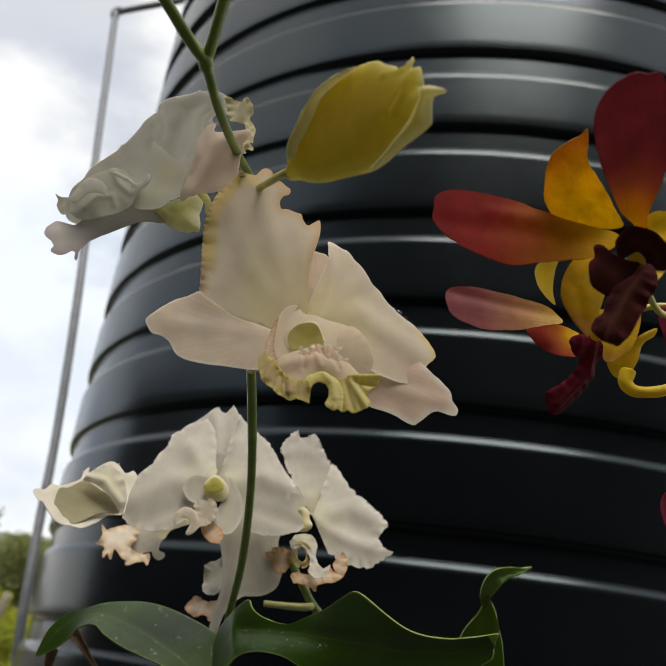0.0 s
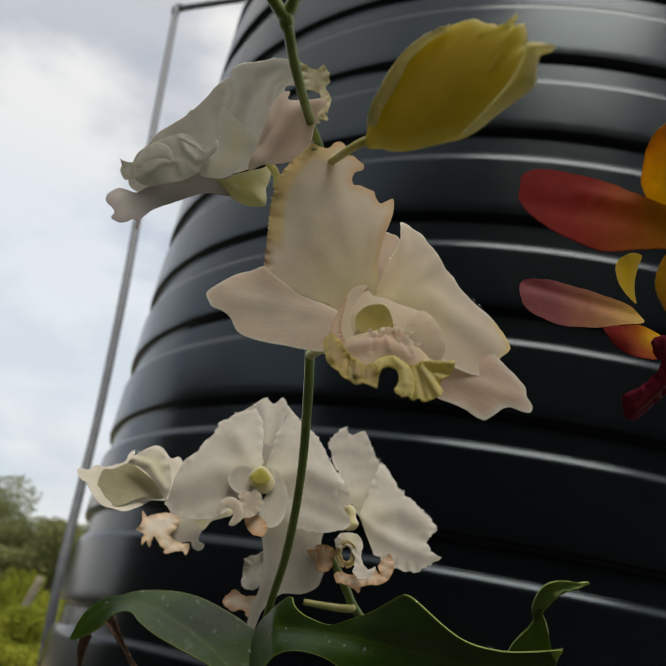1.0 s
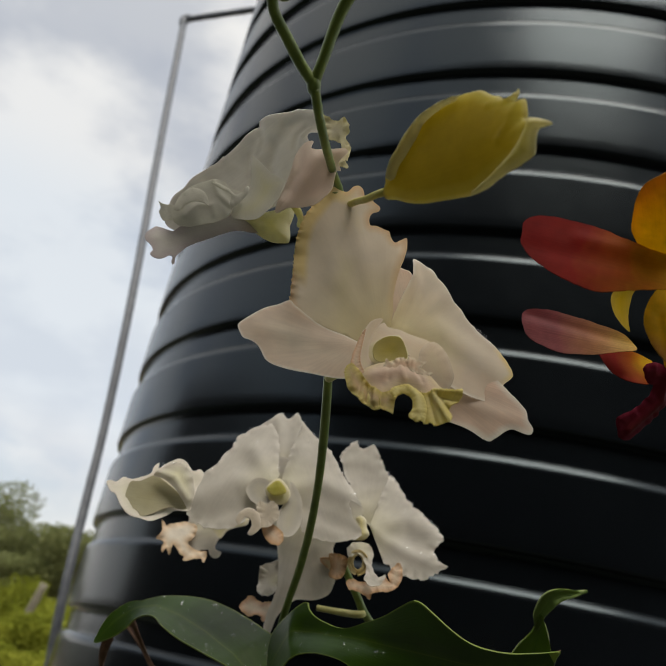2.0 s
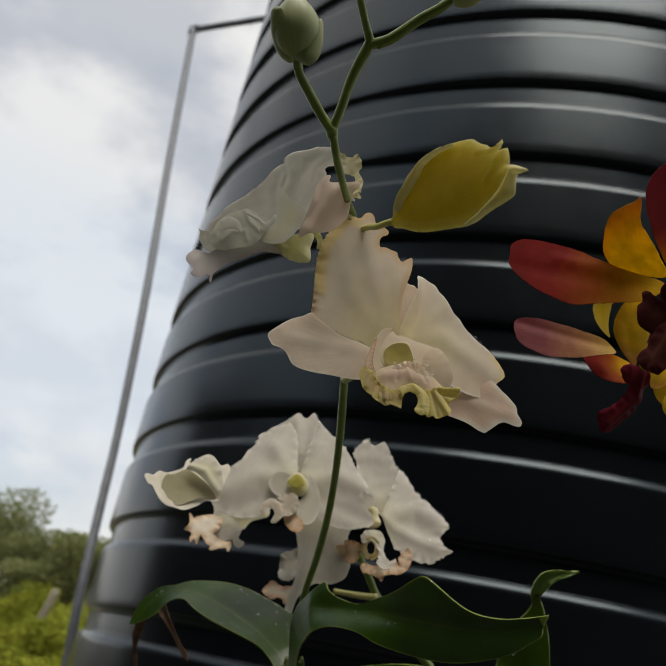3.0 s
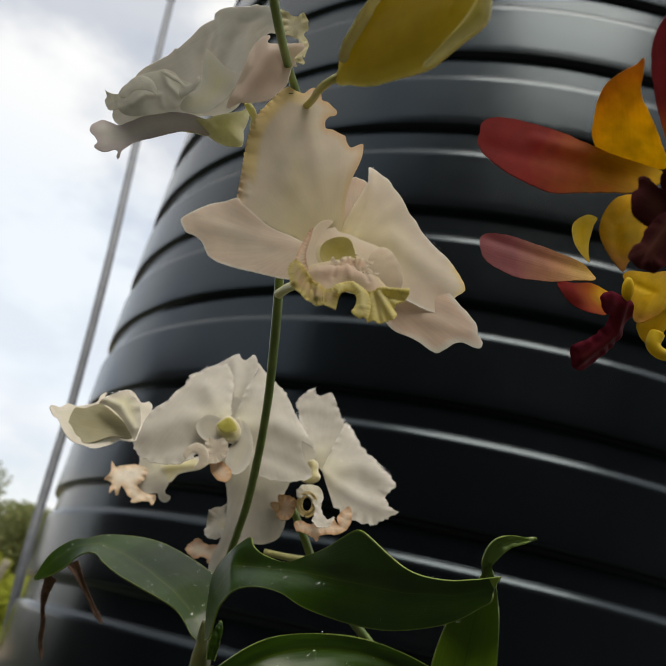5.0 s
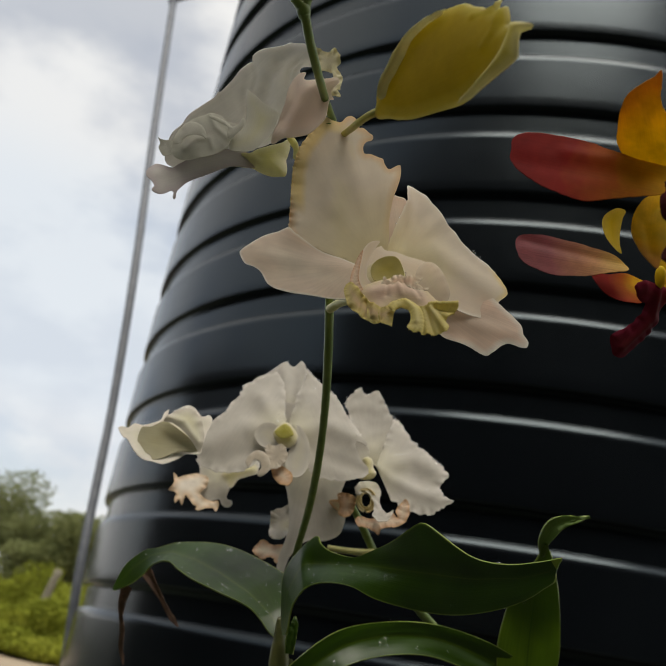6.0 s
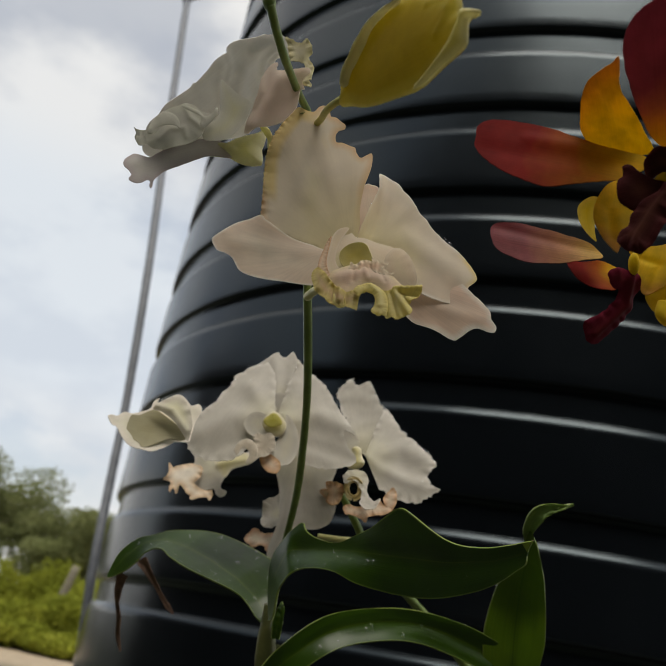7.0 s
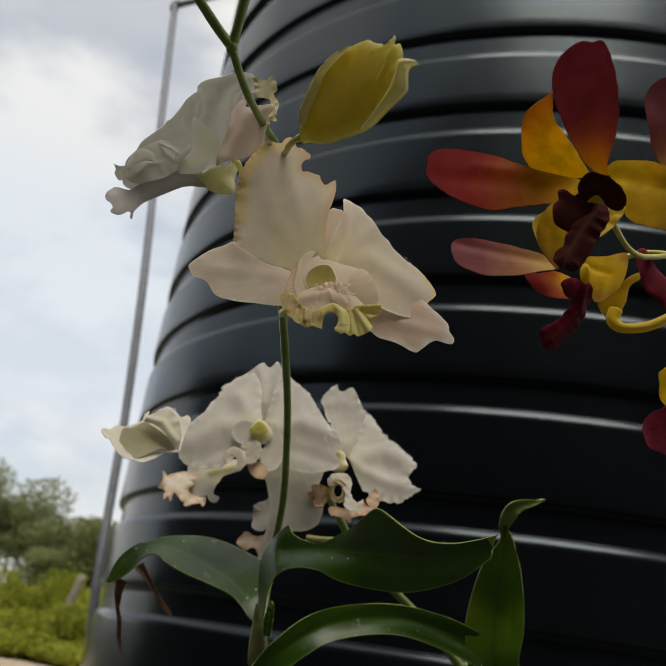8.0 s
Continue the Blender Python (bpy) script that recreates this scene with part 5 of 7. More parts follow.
blade("sepal", red, (0.0493, 0.1780, 0.8941), (82.4, -8.8, 1.1),
    [(1.9, 8.3), (-2.0, 8.1), (-4.8, 5.6), (-7.1, 1.4), (-8.3, -2.4), (-8.1, -6.3), (-7.2, -9.8), (-5.7, -13.0), (-4.1, -15.4), (-2.7, -12.9), (-0.6, -9.6), (2.1, -3.9), (4.9, 2.0)],
    ORANGE, cup=0.5, fold=0.5, ruffle=0.1, ridges=[([(1.5, 6.0), (-4.0, 0.0), (-4.5, -10.0)], -0.6, 1.6)], closed=True)
blade("sepal", red, (0.0601, 0.1730, 0.8963), (84.5, -12.2, -22.8),
    [(5.2, -0.1), (4.0, -2.2), (2.0, -4.3), (-0.8, -6.6), (-3.6, -8.4), (-4.8, -7.4), (-3.2, -4.7), (-0.9, -0.7), (1.3, 0.9)],
    YELLOW, cup=1.0, fold=0.8, closed=True)
blade("lip", red, (0.0547, 0.1600, 0.8954), (160.6, 16.1, -3.0),
    [(-4.1, 3.1), (-3.1, 4.5), (-1.0, 5.0), (1.7, 4.9), (4.3, 3.5), (6.6, 1.5), (8.0, -0.9), (7.8, -3.9), (6.1, -4.9), (3.7, -4.4), (2.2, -2.5), (0.7, -1.6), (-0.8, -3.0), (-2.2, -4.8), (-3.6, -3.7), (-4.8, -1.3), (-4.7, 1.1)],
    LIP_DARK, puff=1.0, fold=0.5, closed=True)
blade("lip", red, (0.0484, 0.1610, 0.8896), (90.8, -8.5, 16.1),
    [(-3.2, 4.4), (-2.0, 5.4), (-0.6, 5.1), (0.3, 4.2), (2.2, 3.1), (5.0, 2.3), (7.9, 1.6), (8.9, 0.5), (5.9, -2.8), (2.0, -6.2), (-0.8, -7.2), (-3.1, -6.4), (-5.1, -4.8), (-5.5, -2.2), (-4.9, 0.4), (-3.2, 2.2)],
    LIP_DARK, puff=1.2, fold=0.6, ruffle=0.15, waves=6, closed=True)
blade("lip", red, (0.0515, 0.1580, 0.8793), (84.2, -12.8, -24.5),
    [(5.2, 8.5), (6.8, 8.2), (7.3, 6.1), (6.9, 2.8), (5.5, 1.0), (3.5, -1.5), (1.2, -4.5), (-1.5, -7.8), (-4.0, -9.4), (-6.0, -8.2), (-7.8, -5.8), (-8.5, -3.8), (-7.3, -2.0), (-5.3, -0.4), (-4.0, 2.1), (-2.3, 4.1), (0.1, 5.4), (3.1, 7.0)],
    LIP_DARK, puff=1.4, fold=0.8, ruffle=0.4, waves=11, frill=0.008, ridges=[([(5.1, 4.9), (-0.7, -1.7), (-5.1, -7.4)], 0.9, 1.1)], closed=True)
blade("column", red, (0.0532, 0.1635, 0.8941), (158.8, 19.2, -4.9),
    [(-0.0, -0.8), (0.7, 0.9), (1.7, 2.1), (2.9, 1.8), (3.9, 0.8), (4.1, -0.5), (2.4, -0.7), (1.0, -1.0)],
    YELLOW, puff=1.0, fold=0.4, closed=True)
tube("pedicel", red, [(0.0570, 0.1700, 0.9011), (0.0637, 0.1850, 0.9008), (0.0757, 0.2050, 0.9010), (0.0943, 0.2250, 0.9132)],
    [0.9, 0.9, 0.9, 1.0], STEM_YELLOW)

red_low = thing("orchid_flower", (0.0659, 0.2380, 0.9086), "small maroon and yellow orchid flower turned away", "flower", "red and yellow orchid flowers")
blade("petal", red_low, (0.0581, 0.2360, 0.9111), (82.0, -7.8, 8.4),
    [(-40.7, 5.5), (-40.0, 8.5), (-36.9, 10.1), (-30.1, 10.0), (-22.8, 8.8), (-15.5, 7.1), (-8.3, 4.9), (-4.4, 2.1), (-3.0, -1.2), (-8.0, -2.5), (-14.3, -4.0), (-21.7, -5.1), (-27.8, -5.3), (-33.7, -3.7), (-38.3, -1.1), (-40.2, 1.7)],
    RED_PINK, cup=0.5, fold=0.5, ruffle=0.1, ridges=[([(-4.0, 1.0), (-20.0, 4.0), (-38.0, 8.0)], -0.6, 2.0)], closed=True)
blade("sepal", red_low, (0.0613, 0.2410, 0.9079), (78.8, -9.0, 1.4),
    [(-16.4, 3.2), (-11.8, 3.8), (-5.7, 4.1), (-1.6, 2.5), (1.0, -0.1), (-1.3, -7.2), (-5.6, -7.9), (-10.7, -6.0), (-14.1, -2.7)],
    RED, cup=0.5, fold=0.5, closed=True)
blade("sepal", red_low, (0.0486, 0.2360, 0.9241), (104.6, -12.5, 2.6),
    [(0.2, 6.1), (-1.7, 4.3), (-2.3, 1.3), (-1.4, -2.6), (0.8, -6.4), (3.0, -8.6), (2.8, -5.3), (3.3, -1.4), (4.7, 3.3), (5.9, 6.1), (3.2, 7.2)],
    YELLOW, cup=0.5, fold=0.4, ruffle=0.1, closed=True)
blade("lip", red_low, (0.0629, 0.2360, 0.9007), (119.1, -18.9, 23.3),
    [(-7.1, 3.9), (-3.3, 5.6), (2.5, 3.9), (6.4, 2.5), (7.1, -0.5), (4.8, -3.5), (3.4, -7.7), (0.8, -11.9), (-3.2, -15.3), (-5.9, -17.6), (-8.6, -19.5), (-12.2, -18.9), (-13.9, -16.2), (-14.3, -12.1), (-10.6, -10.3), (-6.6, -8.2), (-2.9, -4.3), (-2.0, -2.0), (-5.0, -0.5)],
    LIP_MAROON, puff=0.9, fold=0.8, ruffle=0.45, waves=15, frill=0.008, ridges=[([(1.8, 2.0), (0.6, -6.9), (-10.2, -16.0)], 0.9, 1.3)], closed=True)
blade("petal", red_low, (0.0714, 0.2360, 0.9099), (84.1, -9.1, -2.4),
    [(-6.8, 4.8), (-4.4, 6.7), (1.4, 6.2), (6.3, 7.2), (9.3, 7.1), (9.1, 2.9), (7.1, -2.6), (4.0, -7.4), (0.1, -10.3), (-3.6, -11.8), (-5.1, -10.2), (-4.4, -5.8), (-5.7, -2.2), (-4.6, 1.3)],
    ORANGE, cup=-0.8, fold=0.6, ruffle=0.12, waves=7, ridges=[([(-6.0, 3.0), (2.0, -1.0), (-2.0, -10.0)], -0.6, 1.6)], closed=True)
blade("sepal", red_low, (0.0782, 0.2400, 0.9041), (137.8, -15.4, 11.9),
    [(-0.5, 2.3), (1.5, 5.7), (6.9, 7.6), (6.6, 5.2), (3.4, 2.9), (2.9, -1.7), (2.0, -6.5), (0.6, -10.8), (-3.0, -9.6), (-6.1, -6.7), (-7.8, -2.9), (-3.4, -0.8)],
    YELLOW, puff=0.9, fold=0.4, closed=True)
tube("spur", red_low, [(0.0763, 0.2380, 0.8965), (0.0755, 0.2380, 0.8926), (0.0778, 0.2380, 0.8902), (0.0821, 0.2380, 0.8901), (0.0870, 0.2380, 0.8913), (0.0915, 0.2380, 0.8937), (0.0966, 0.2380, 0.8977)],
    [2.4, 2.2, 1.9, 1.8, 1.8, 1.7, 1.4], YELLOW)
blob("column", red_low, (0.0648, 0.2330, 0.9069), (111.2, -8.2, 5.4), (1.8, 3.9, 1.5), YELLOW)
tube("pedicel", red_low, [(0.0794, 0.2400, 0.9186), (0.0868, 0.2400, 0.9211), (0.0986, 0.2400, 0.9213)],
    [1.1, 1.1, 1.1], STEM_YELLOW)

red_edge = thing("orchid_flower", (0.0874, 0.2000, 0.9415), "maroon and yellow orchid flower on the same stem", "flower", "red and yellow orchid flowers")
blade("sepal", red_edge, (0.0887, 0.2050, 0.9303), (97.4, -8.8, 10.1),
    [(-3.6, 0.0), (-5.5, 4.7), (-8.1, 10.3), (-9.3, 18.4), (-9.7, 24.9), (-8.6, 30.0), (-5.9, 33.4), (-1.2, 35.4), (7.2, 30.7), (7.9, 14.2), (2.0, 2.6)],
    MAROON, cup=1.0, fold=1.2)
fan("petal", red_edge, (0.0913, 0.2050, 0.9273), (89.4, -9.3, -19.6),
    [(-74, 5.7), (-47, 12.4), (-30, 20.6), (-9, 22.0), (17, 22.3), (39, 15.4), (58, 6.7)],
    ORANGE, cup=2.0)
blade("lip", red_edge, (0.0847, 0.2150, 0.9040), (91.2, -8.5, 14.2),
    [(-7.4, 2.8), (-4.5, 4.3), (-1.3, -1.3), (2.0, -5.1), (8.3, -11.8), (10.3, -19.5), (2.7, -18.4), (-1.3, -13.2), (-4.9, -11.0), (-7.2, -4.1)],
    LIP_MAROON, puff=1.0, fold=1.2, closed=True)

red_bottom = thing("orchid_flower", (0.1010, 0.2500, 0.8641), "maroon and orange orchid flower hanging lower on the stem", "flower", "red and yellow orchid flowers")
fan("sepal", red_bottom, (0.1010, 0.2500, 0.8671), (90.0, -8.3, 0.0),
    [(-2, 5.7), (25, 13.6), (60, 15.9), (92, 15.3), (114, 13.8), (126, 9.8), (178, 4.3)],
    ORANGE, cup=2.0)
fan("lip", red_bottom, (0.0995, 0.2500, 0.8593), (102.5, -12.0, 20.8),
    [(74, 7.6), (135, 9.2), (167, 12.9), (183, 14.2), (205, 13.7), (227, 10.4), (279, 8.5), (340, 12.7), (382, 11.5)],
    LIP_MAROON, cup=2.0, closed=True)
tube("pedicel", red_bottom, [(0.1015, 0.2520, 0.8616), (0.1124, 0.2500, 0.8778), (0.1059, 0.2450, 0.9246)],
    [1.0, 1.0, 1.1], STEM_YELLOW)

red_stem = thing("flower_stem", (0.1014, 0.2400, 0.9182), "yellow green orchid flower stem", "stem")
tube("stalk", red_stem, [(0.0928, 0.1950, 0.9599), (0.0916, 0.2150, 0.9352), (0.0986, 0.2350, 0.9188), (0.1190, 0.2650, 0.8919), (0.1464, 0.3000, 0.8463), (0.1709, 0.3300, 0.7934), (0.1809, 0.3400, 0.3967), (0.1859, 0.3500, -0.0200)],
    [1.1, 1.3, 1.3, 1.6, 1.8, 1.8, 1.8, 1.8], STEM_YELLOW)

flower_low = thing("orchid_flower", (-0.0691, 0.3650, 0.8688), "white orchid flower with wet petals and peach lip", "flower", "white orchid flowers")
blade("sepal", flower_low, (-0.1139, 0.3260, 0.8503), (65.8, -2.0, 26.4),
    [(-19.7, -0.3), (-18.4, 1.0), (-15.8, 1.3), (-13.2, 4.6), (-9.5, 4.9), (-2.8, 8.9), (-1.4, 13.3), (0.6, 15.5), (0.7, 12.7), (4.9, 17.3), (9.1, 19.8), (12.1, 19.0), (15.5, 15.3), (18.7, 17.1), (20.5, 14.2), (18.3, 6.5), (17.3, -0.3), (16.3, -4.0), (10.4, -5.5), (6.6, -9.1), (1.0, -12.8), (-3.2, -12.9), (-8.6, -12.2), (-11.6, -10.0), (-15.2, -4.8), (-17.4, -4.1)],
    PETAL_GREENISH, cup=1.0, ruffle=0.2, waves=11, frill=0.006, fold=1.2, closed=True)
# a sheet laid in the sepal's cup, with the cup's shade in its colour
blade("sepal_inside", flower_low, (-0.1122, 0.3240, 0.8490), (76.4, -8.6, 19.7),
    [(-11.9, -2.2), (-10.5, 4.9), (-6.7, 5.9), (-1.2, 9.1), (2.3, 7.7), (5.7, 5.7), (9.2, 2.9), (12.8, -1.3), (14.2, -3.7), (11.5, -4.7), (6.8, -4.1), (2.8, -5.8), (-0.5, -7.9), (-4.6, -9.2), (-6.0, -7.2), (-8.5, -6.2), (-10.7, -5.0)],
    PETAL_INSIDE_SHADE, cup=1.0, fold=0.5, ruffle=0.1, closed=True)
blade("sepal_edge", flower_low, (-0.1041, 0.3225, 0.8568), (86.0, -11.8, 12.0),
    [(-9.9, 2.3), (-7.8, 4.7), (-3.8, 6.8), (0.3, 7.8), (3.0, 6.5), (5.8, 2.9), (7.4, -4.7), (6.3, -10.2), (5.4, -12.1), (3.1, -8.4), (0.0, -4.2), (-3.2, -1.1), (-6.4, 1.1)],
    PETAL_GREENISH, cup=-1.0, ruffle=0.25, waves=8, fold=1.0, ridges=[([(-8.0, 3.8), (-1.4, 1.3), (4.7, -7.4)], 0.8, 1.8)], closed=True)
blade("petal", flower_low, (-0.0693, 0.3620, 0.8709), (70.0, -10.0, 8.6),
    [(-0.2, 2.4), (0.7, 8.5), (0.6, 20.9), (-0.5, 31.2), (-2.7, 37.6), (-5.5, 36.5), (-9.0, 36.2), (-12.0, 34.8), (-14.7, 32.4), (-16.6, 30.6), (-18.6, 30.2), (-20.1, 28.7), (-20.4, 25.3), (-22.1, 21.3), (-24.8, 18.5), (-26.0, 16.4), (-28.2, 12.0), (-31.1, 9.7), (-33.5, 7.3), (-36.2, 5.2), (-38.6, 1.4), (-39.8, -4.6), (-40.7, -9.7), (-39.0, -14.8), (-35.4, -18.3), (-30.5, -21.0), (-24.9, -21.6), (-19.4, -21.2), (-14.1, -18.8), (-11.6, -14.1), (-8.1, -10.7), (-5.1, -6.7)],
    PETAL_SNOW, cup=-5.0, ruffle=0.3, waves=24, frill=0.018, rim=2.2, fold=0.5, ridges=[([(-2.0, 2.0), (-11.0, 19.8)], 1.6, 5.0), ([(-3.0, -1.3), (-19.7, 2.2), (-33.9, -6.4)], 1.8, 6.5), ([(-6.0, -8.0), (-28.0, -16.0)], -0.5, 4.0)], closed=True)
blade("petal", flower_low, (-0.0652, 0.3640, 0.8713), (73.0, -14.7, -5.8),
    [(-1.6, 3.8), (0.6, 14.6), (3.2, 27.1), (5.1, 38.8), (6.3, 40.6), (8.1, 37.7), (11.1, 32.5), (13.9, 28.5), (16.0, 26.2), (17.4, 24.0), (19.5, 21.7), (21.5, 18.2), (24.0, 12.2), (26.1, 6.6), (28.3, 1.6), (30.6, -2.4), (32.8, -7.3), (34.6, -11.1), (32.0, -10.4), (29.3, -9.7), (30.4, -15.5), (32.2, -19.4), (34.2, -23.1), (32.9, -25.6), (26.9, -27.4), (21.4, -28.0), (14.8, -26.4), (10.1, -23.8), (6.6, -20.2), (3.6, -12.4), (0.5, -3.5)],
    PETAL_SNOW, cup=-5.0, ruffle=0.3, waves=24, frill=0.018, rim=2.2, fold=0.5, ridges=[([(1.0, 3.0), (6.9, 21.5)], 1.4, 4.3), ([(2.0, -2.4), (17.3, 0.7), (30.9, -7.6)], 1.8, 5.6), ([(3.9, -9.7), (19.4, -18.1), (32.5, -23.6)], -0.5, 3.5)], closed=True)
blade("sepal", flower_low, (-0.0702, 0.3690, 0.8781), (78.8, -13.1, -2.1),
    [(-3.0, -5.4), (-3.0, 4.8), (-4.4, 16.6), (-7.9, 25.9), (-10.3, 28.5), (-6.7, 30.8), (-3.9, 33.2), (-2.1, 34.9), (0.0, 35.0), (1.6, 32.5), (3.7, 31.4), (5.8, 33.3), (7.6, 34.9), (9.1, 32.1), (9.9, 27.6), (8.2, 20.4), (6.0, 11.9), (4.2, 4.1), (3.0, -5.6)],
    PETAL_SNOW, cup=-4.0, fold=0.3, ruffle=0.2, waves=12, frill=0.006, ridges=[([(-1.0, 4.6), (-0.8, 24.0), (-2.0, 31.0)], 0.9, 3.0), ([(2.0, 6.0), (4.5, 24.0)], -0.25, 2.0)], closed=True)
blade("side_lobe", flower_low, (-0.0748, 0.3548, 0.8645), (76.6, -12.7, 0.4),
    [(-6.2, 1.4), (-4.9, 5.0), (-1.9, 7.3), (2.2, 6.9), (5.2, 4.2), (6.3, -1.3), (4.5, -5.6), (0.3, -5.9), (-3.8, -3.5)],
    LOBE_SNOW, cup=0.8, fold=0.2, ruffle=0.05, frill=0.002, closed=True)
blade("side_lobe", flower_low, (-0.0585, 0.3552, 0.8619), (75.5, -13.2, -1.7),
    [(-1.7, 11.9), (1.0, 9.4), (3.5, 3.3), (4.0, -4.5), (2.5, -10.8), (-0.4, -14.6), (-3.9, -14.8), (-6.9, -11.3), (-7.2, -4.1), (-4.6, 1.2), (-2.3, 5.6)],
    LOBE_SNOW, cup=0.8, fold=0.3, ruffle=0.1, frill=0.004, closed=True)
low_lip = blade("lip", flower_low, (-0.0612, 0.3510, 0.8520), (75.1, -12.9, -0.4),
    [(-8.7, 1.1), (-5.5, 1.1), (-1.9, -0.9), (0.6, -3.8), (0.5, -7.2), (-1.5, -9.0), (-5.0, -7.9), (-7.7, -4.7), (-8.8, -1.6)],
    LIP_BROWN, cup=-0.6, ruffle=0.2, waves=7, frill=0.02, fold=1.0, closed=True)
blade("lip_frill", low_lip, (-0.0681, 0.3495, 0.8574), (79.6, -13.1, -2.5),
    [(-6.0, 2.4), (-4.4, 4.3), (-1.2, 3.0), (2.0, 3.7), (4.3, 0.2), (3.8, -4.9), (0.5, -7.8), (-3.0, -8.4), (-6.3, -10.6), (-8.5, -10.1), (-6.6, -6.8), (-5.4, -2.2)],
    FRILL_SNOW, cup=0.5, ruffle=0.22, waves=11, frill=0.03, fold=0.9, closed=True)
blade("lip_curl", low_lip, (-0.0747, 0.3445, 0.8497), (79.6, -13.1, -2.5),
    [(-5.8, 1.7), (-3.8, 5.0), (-0.4, 6.4), (3.2, 4.5), (5.1, 0.7), (4.5, -3.7), (1.3, -6.0), (-0.4, -5.1), (1.3, -1.8), (0.6, 0.9), (-1.9, 1.9), (-3.5, -0.2), (-4.8, -1.0)],
    FRILL_SNOW, cup=-0.4, puff=0.3, ruffle=0.12, waves=7, frill=0.012, fold=0.4, closed=True)
low_column = blade("column", flower_low, (-0.0669, 0.3530, 0.8672), (89.6, -12.5, 12.9),
    [(-5.3, 0.5), (-2.8, 3.6), (0.0, 5.2), (2.9, 3.6), (5.6, -0.9), (4.6, -4.8), (1.3, -6.4), (-2.3, -5.2), (-4.6, -2.8)],
    COLUMN, puff=1.0, fold=0.2, ruffle=0.05, label='yellow green column in the throat', closed=True)
blade("throat", flower_low, (-0.0680, 0.3668, 0.8740), (80.0, -12.0, 2.0),
    [(-9.0, -7.0), (-10.0, 2.0), (-6.0, 10.0), (0.0, 13.0), (6.0, 10.0), (10.0, 2.0), (8.0, -8.0), (0.0, -11.0)],
    PETAL_SNOW, fold=0.3, ruffle=0.05, closed=True)
# a darker plate on the column paints the shaded recess
blade("hollow", low_column, (-0.0666, 0.3503, 0.8688), (89.9, -12.6, 13.4),
    [(-5.1, -1.8), (-2.9, 0.8), (-0.3, 2.1), (2.0, 0.6), (3.5, -2.8), (1.0, -4.1), (-2.4, -4.5)],
    HOLLOW, puff=0.3, fold=0.3, ruffle=0.05, closed=True)

flower_back = thing("orchid_flower", (-0.0260, 0.3750, 0.8621), "white orchid flower with wet petals and brown edged lip", "flower", "white orchid flowers")
blade("petal", flower_back, (-0.0271, 0.3880, 0.8674), (68.2, -15.5, -5.8),
    [(-3.9, 10.8), (-9.0, 27.7), (-11.1, 40.8), (-6.6, 46.2), (-3.7, 49.1), (-0.0, 43.9), (3.8, 44.6), (7.2, 43.5), (9.6, 36.8), (10.9, 30.9), (14.3, 22.1), (19.8, 8.1), (16.1, -4.3), (9.6, -13.4)],
    PETAL_SNOW, cup=2.0, ruffle=0.45, waves=14, frill=0.026, fold=1.2)
blade("petal", flower_back, (-0.0237, 0.3800, 0.8629), (68.4, -16.2, -7.6),
    [(4.1, 13.3), (8.7, 25.9), (10.7, 31.7), (14.0, 26.5), (18.5, 15.2), (24.9, 5.9), (30.2, -1.6), (33.4, -7.5), (31.9, -10.7), (28.7, -12.6), (30.0, -19.3), (33.4, -22.0), (29.2, -24.2), (21.5, -27.2), (13.2, -24.5), (4.9, -17.3)],
    PETAL_SNOW, cup=-4.5, ruffle=0.35, waves=18, frill=0.026, rim=3.0, fold=1.2, ridges=[([(0.0, 0.0), (11.8, 25.5)], 1.2, 4.0), ([(0.6, -1.3), (17.8, 3.8), (31.5, -9.0)], 1.4, 5.2), ([(1.5, -3.9), (18.5, -15.5), (31.3, -22.2)], 1.0, 3.6)])
blade("petal", flower_back, (-0.0289, 0.3820, 0.8644), (80.4, -16.3, -17.5),
    [(1.6, 7.6), (-3.6, 17.9), (-12.3, 22.0), (-20.0, 13.9), (-18.7, 2.2), (-10.1, -3.8), (-1.7, -3.0)],
    PETAL_SNOW, cup=-1.0)
back_lip = blade("lip", flower_back, (-0.0341, 0.3680, 0.8425), (83.0, -13.1, -4.1),
    [(-4.8, 4.6), (-2.3, 5.3), (1.5, 4.3), (3.6, 2.2), (2.8, -2.6), (0.9, -5.9), (-2.1, -6.6), (-4.8, -4.5), (-4.0, -0.4)],
    LIP_BROWN, cup=1.0, ruffle=0.3, waves=10, frill=0.03, fold=0.8, closed=True)
ribbon("lip_ring", back_lip, [(-0.0258, 0.3655, 0.8407), (-0.0243, 0.3655, 0.8412), (-0.0233, 0.3655, 0.8427), (-0.0231, 0.3655, 0.8447), (-0.0236, 0.3655, 0.8468), (-0.0249, 0.3655, 0.8483), (-0.0264, 0.3655, 0.8489), (-0.0279, 0.3655, 0.8484), (-0.0289, 0.3655, 0.8470), (-0.0292, 0.3655, 0.8449), (-0.0286, 0.3655, 0.8429), (-0.0273, 0.3655, 0.8413), (-0.0258, 0.3655, 0.8407)],
    [1.0] * 13, [1.6] * 13, (0.05, -0.98, -0.20), LIP_RING, ruffle=0.1, waves=3, frill=0.04, thick=0.5)
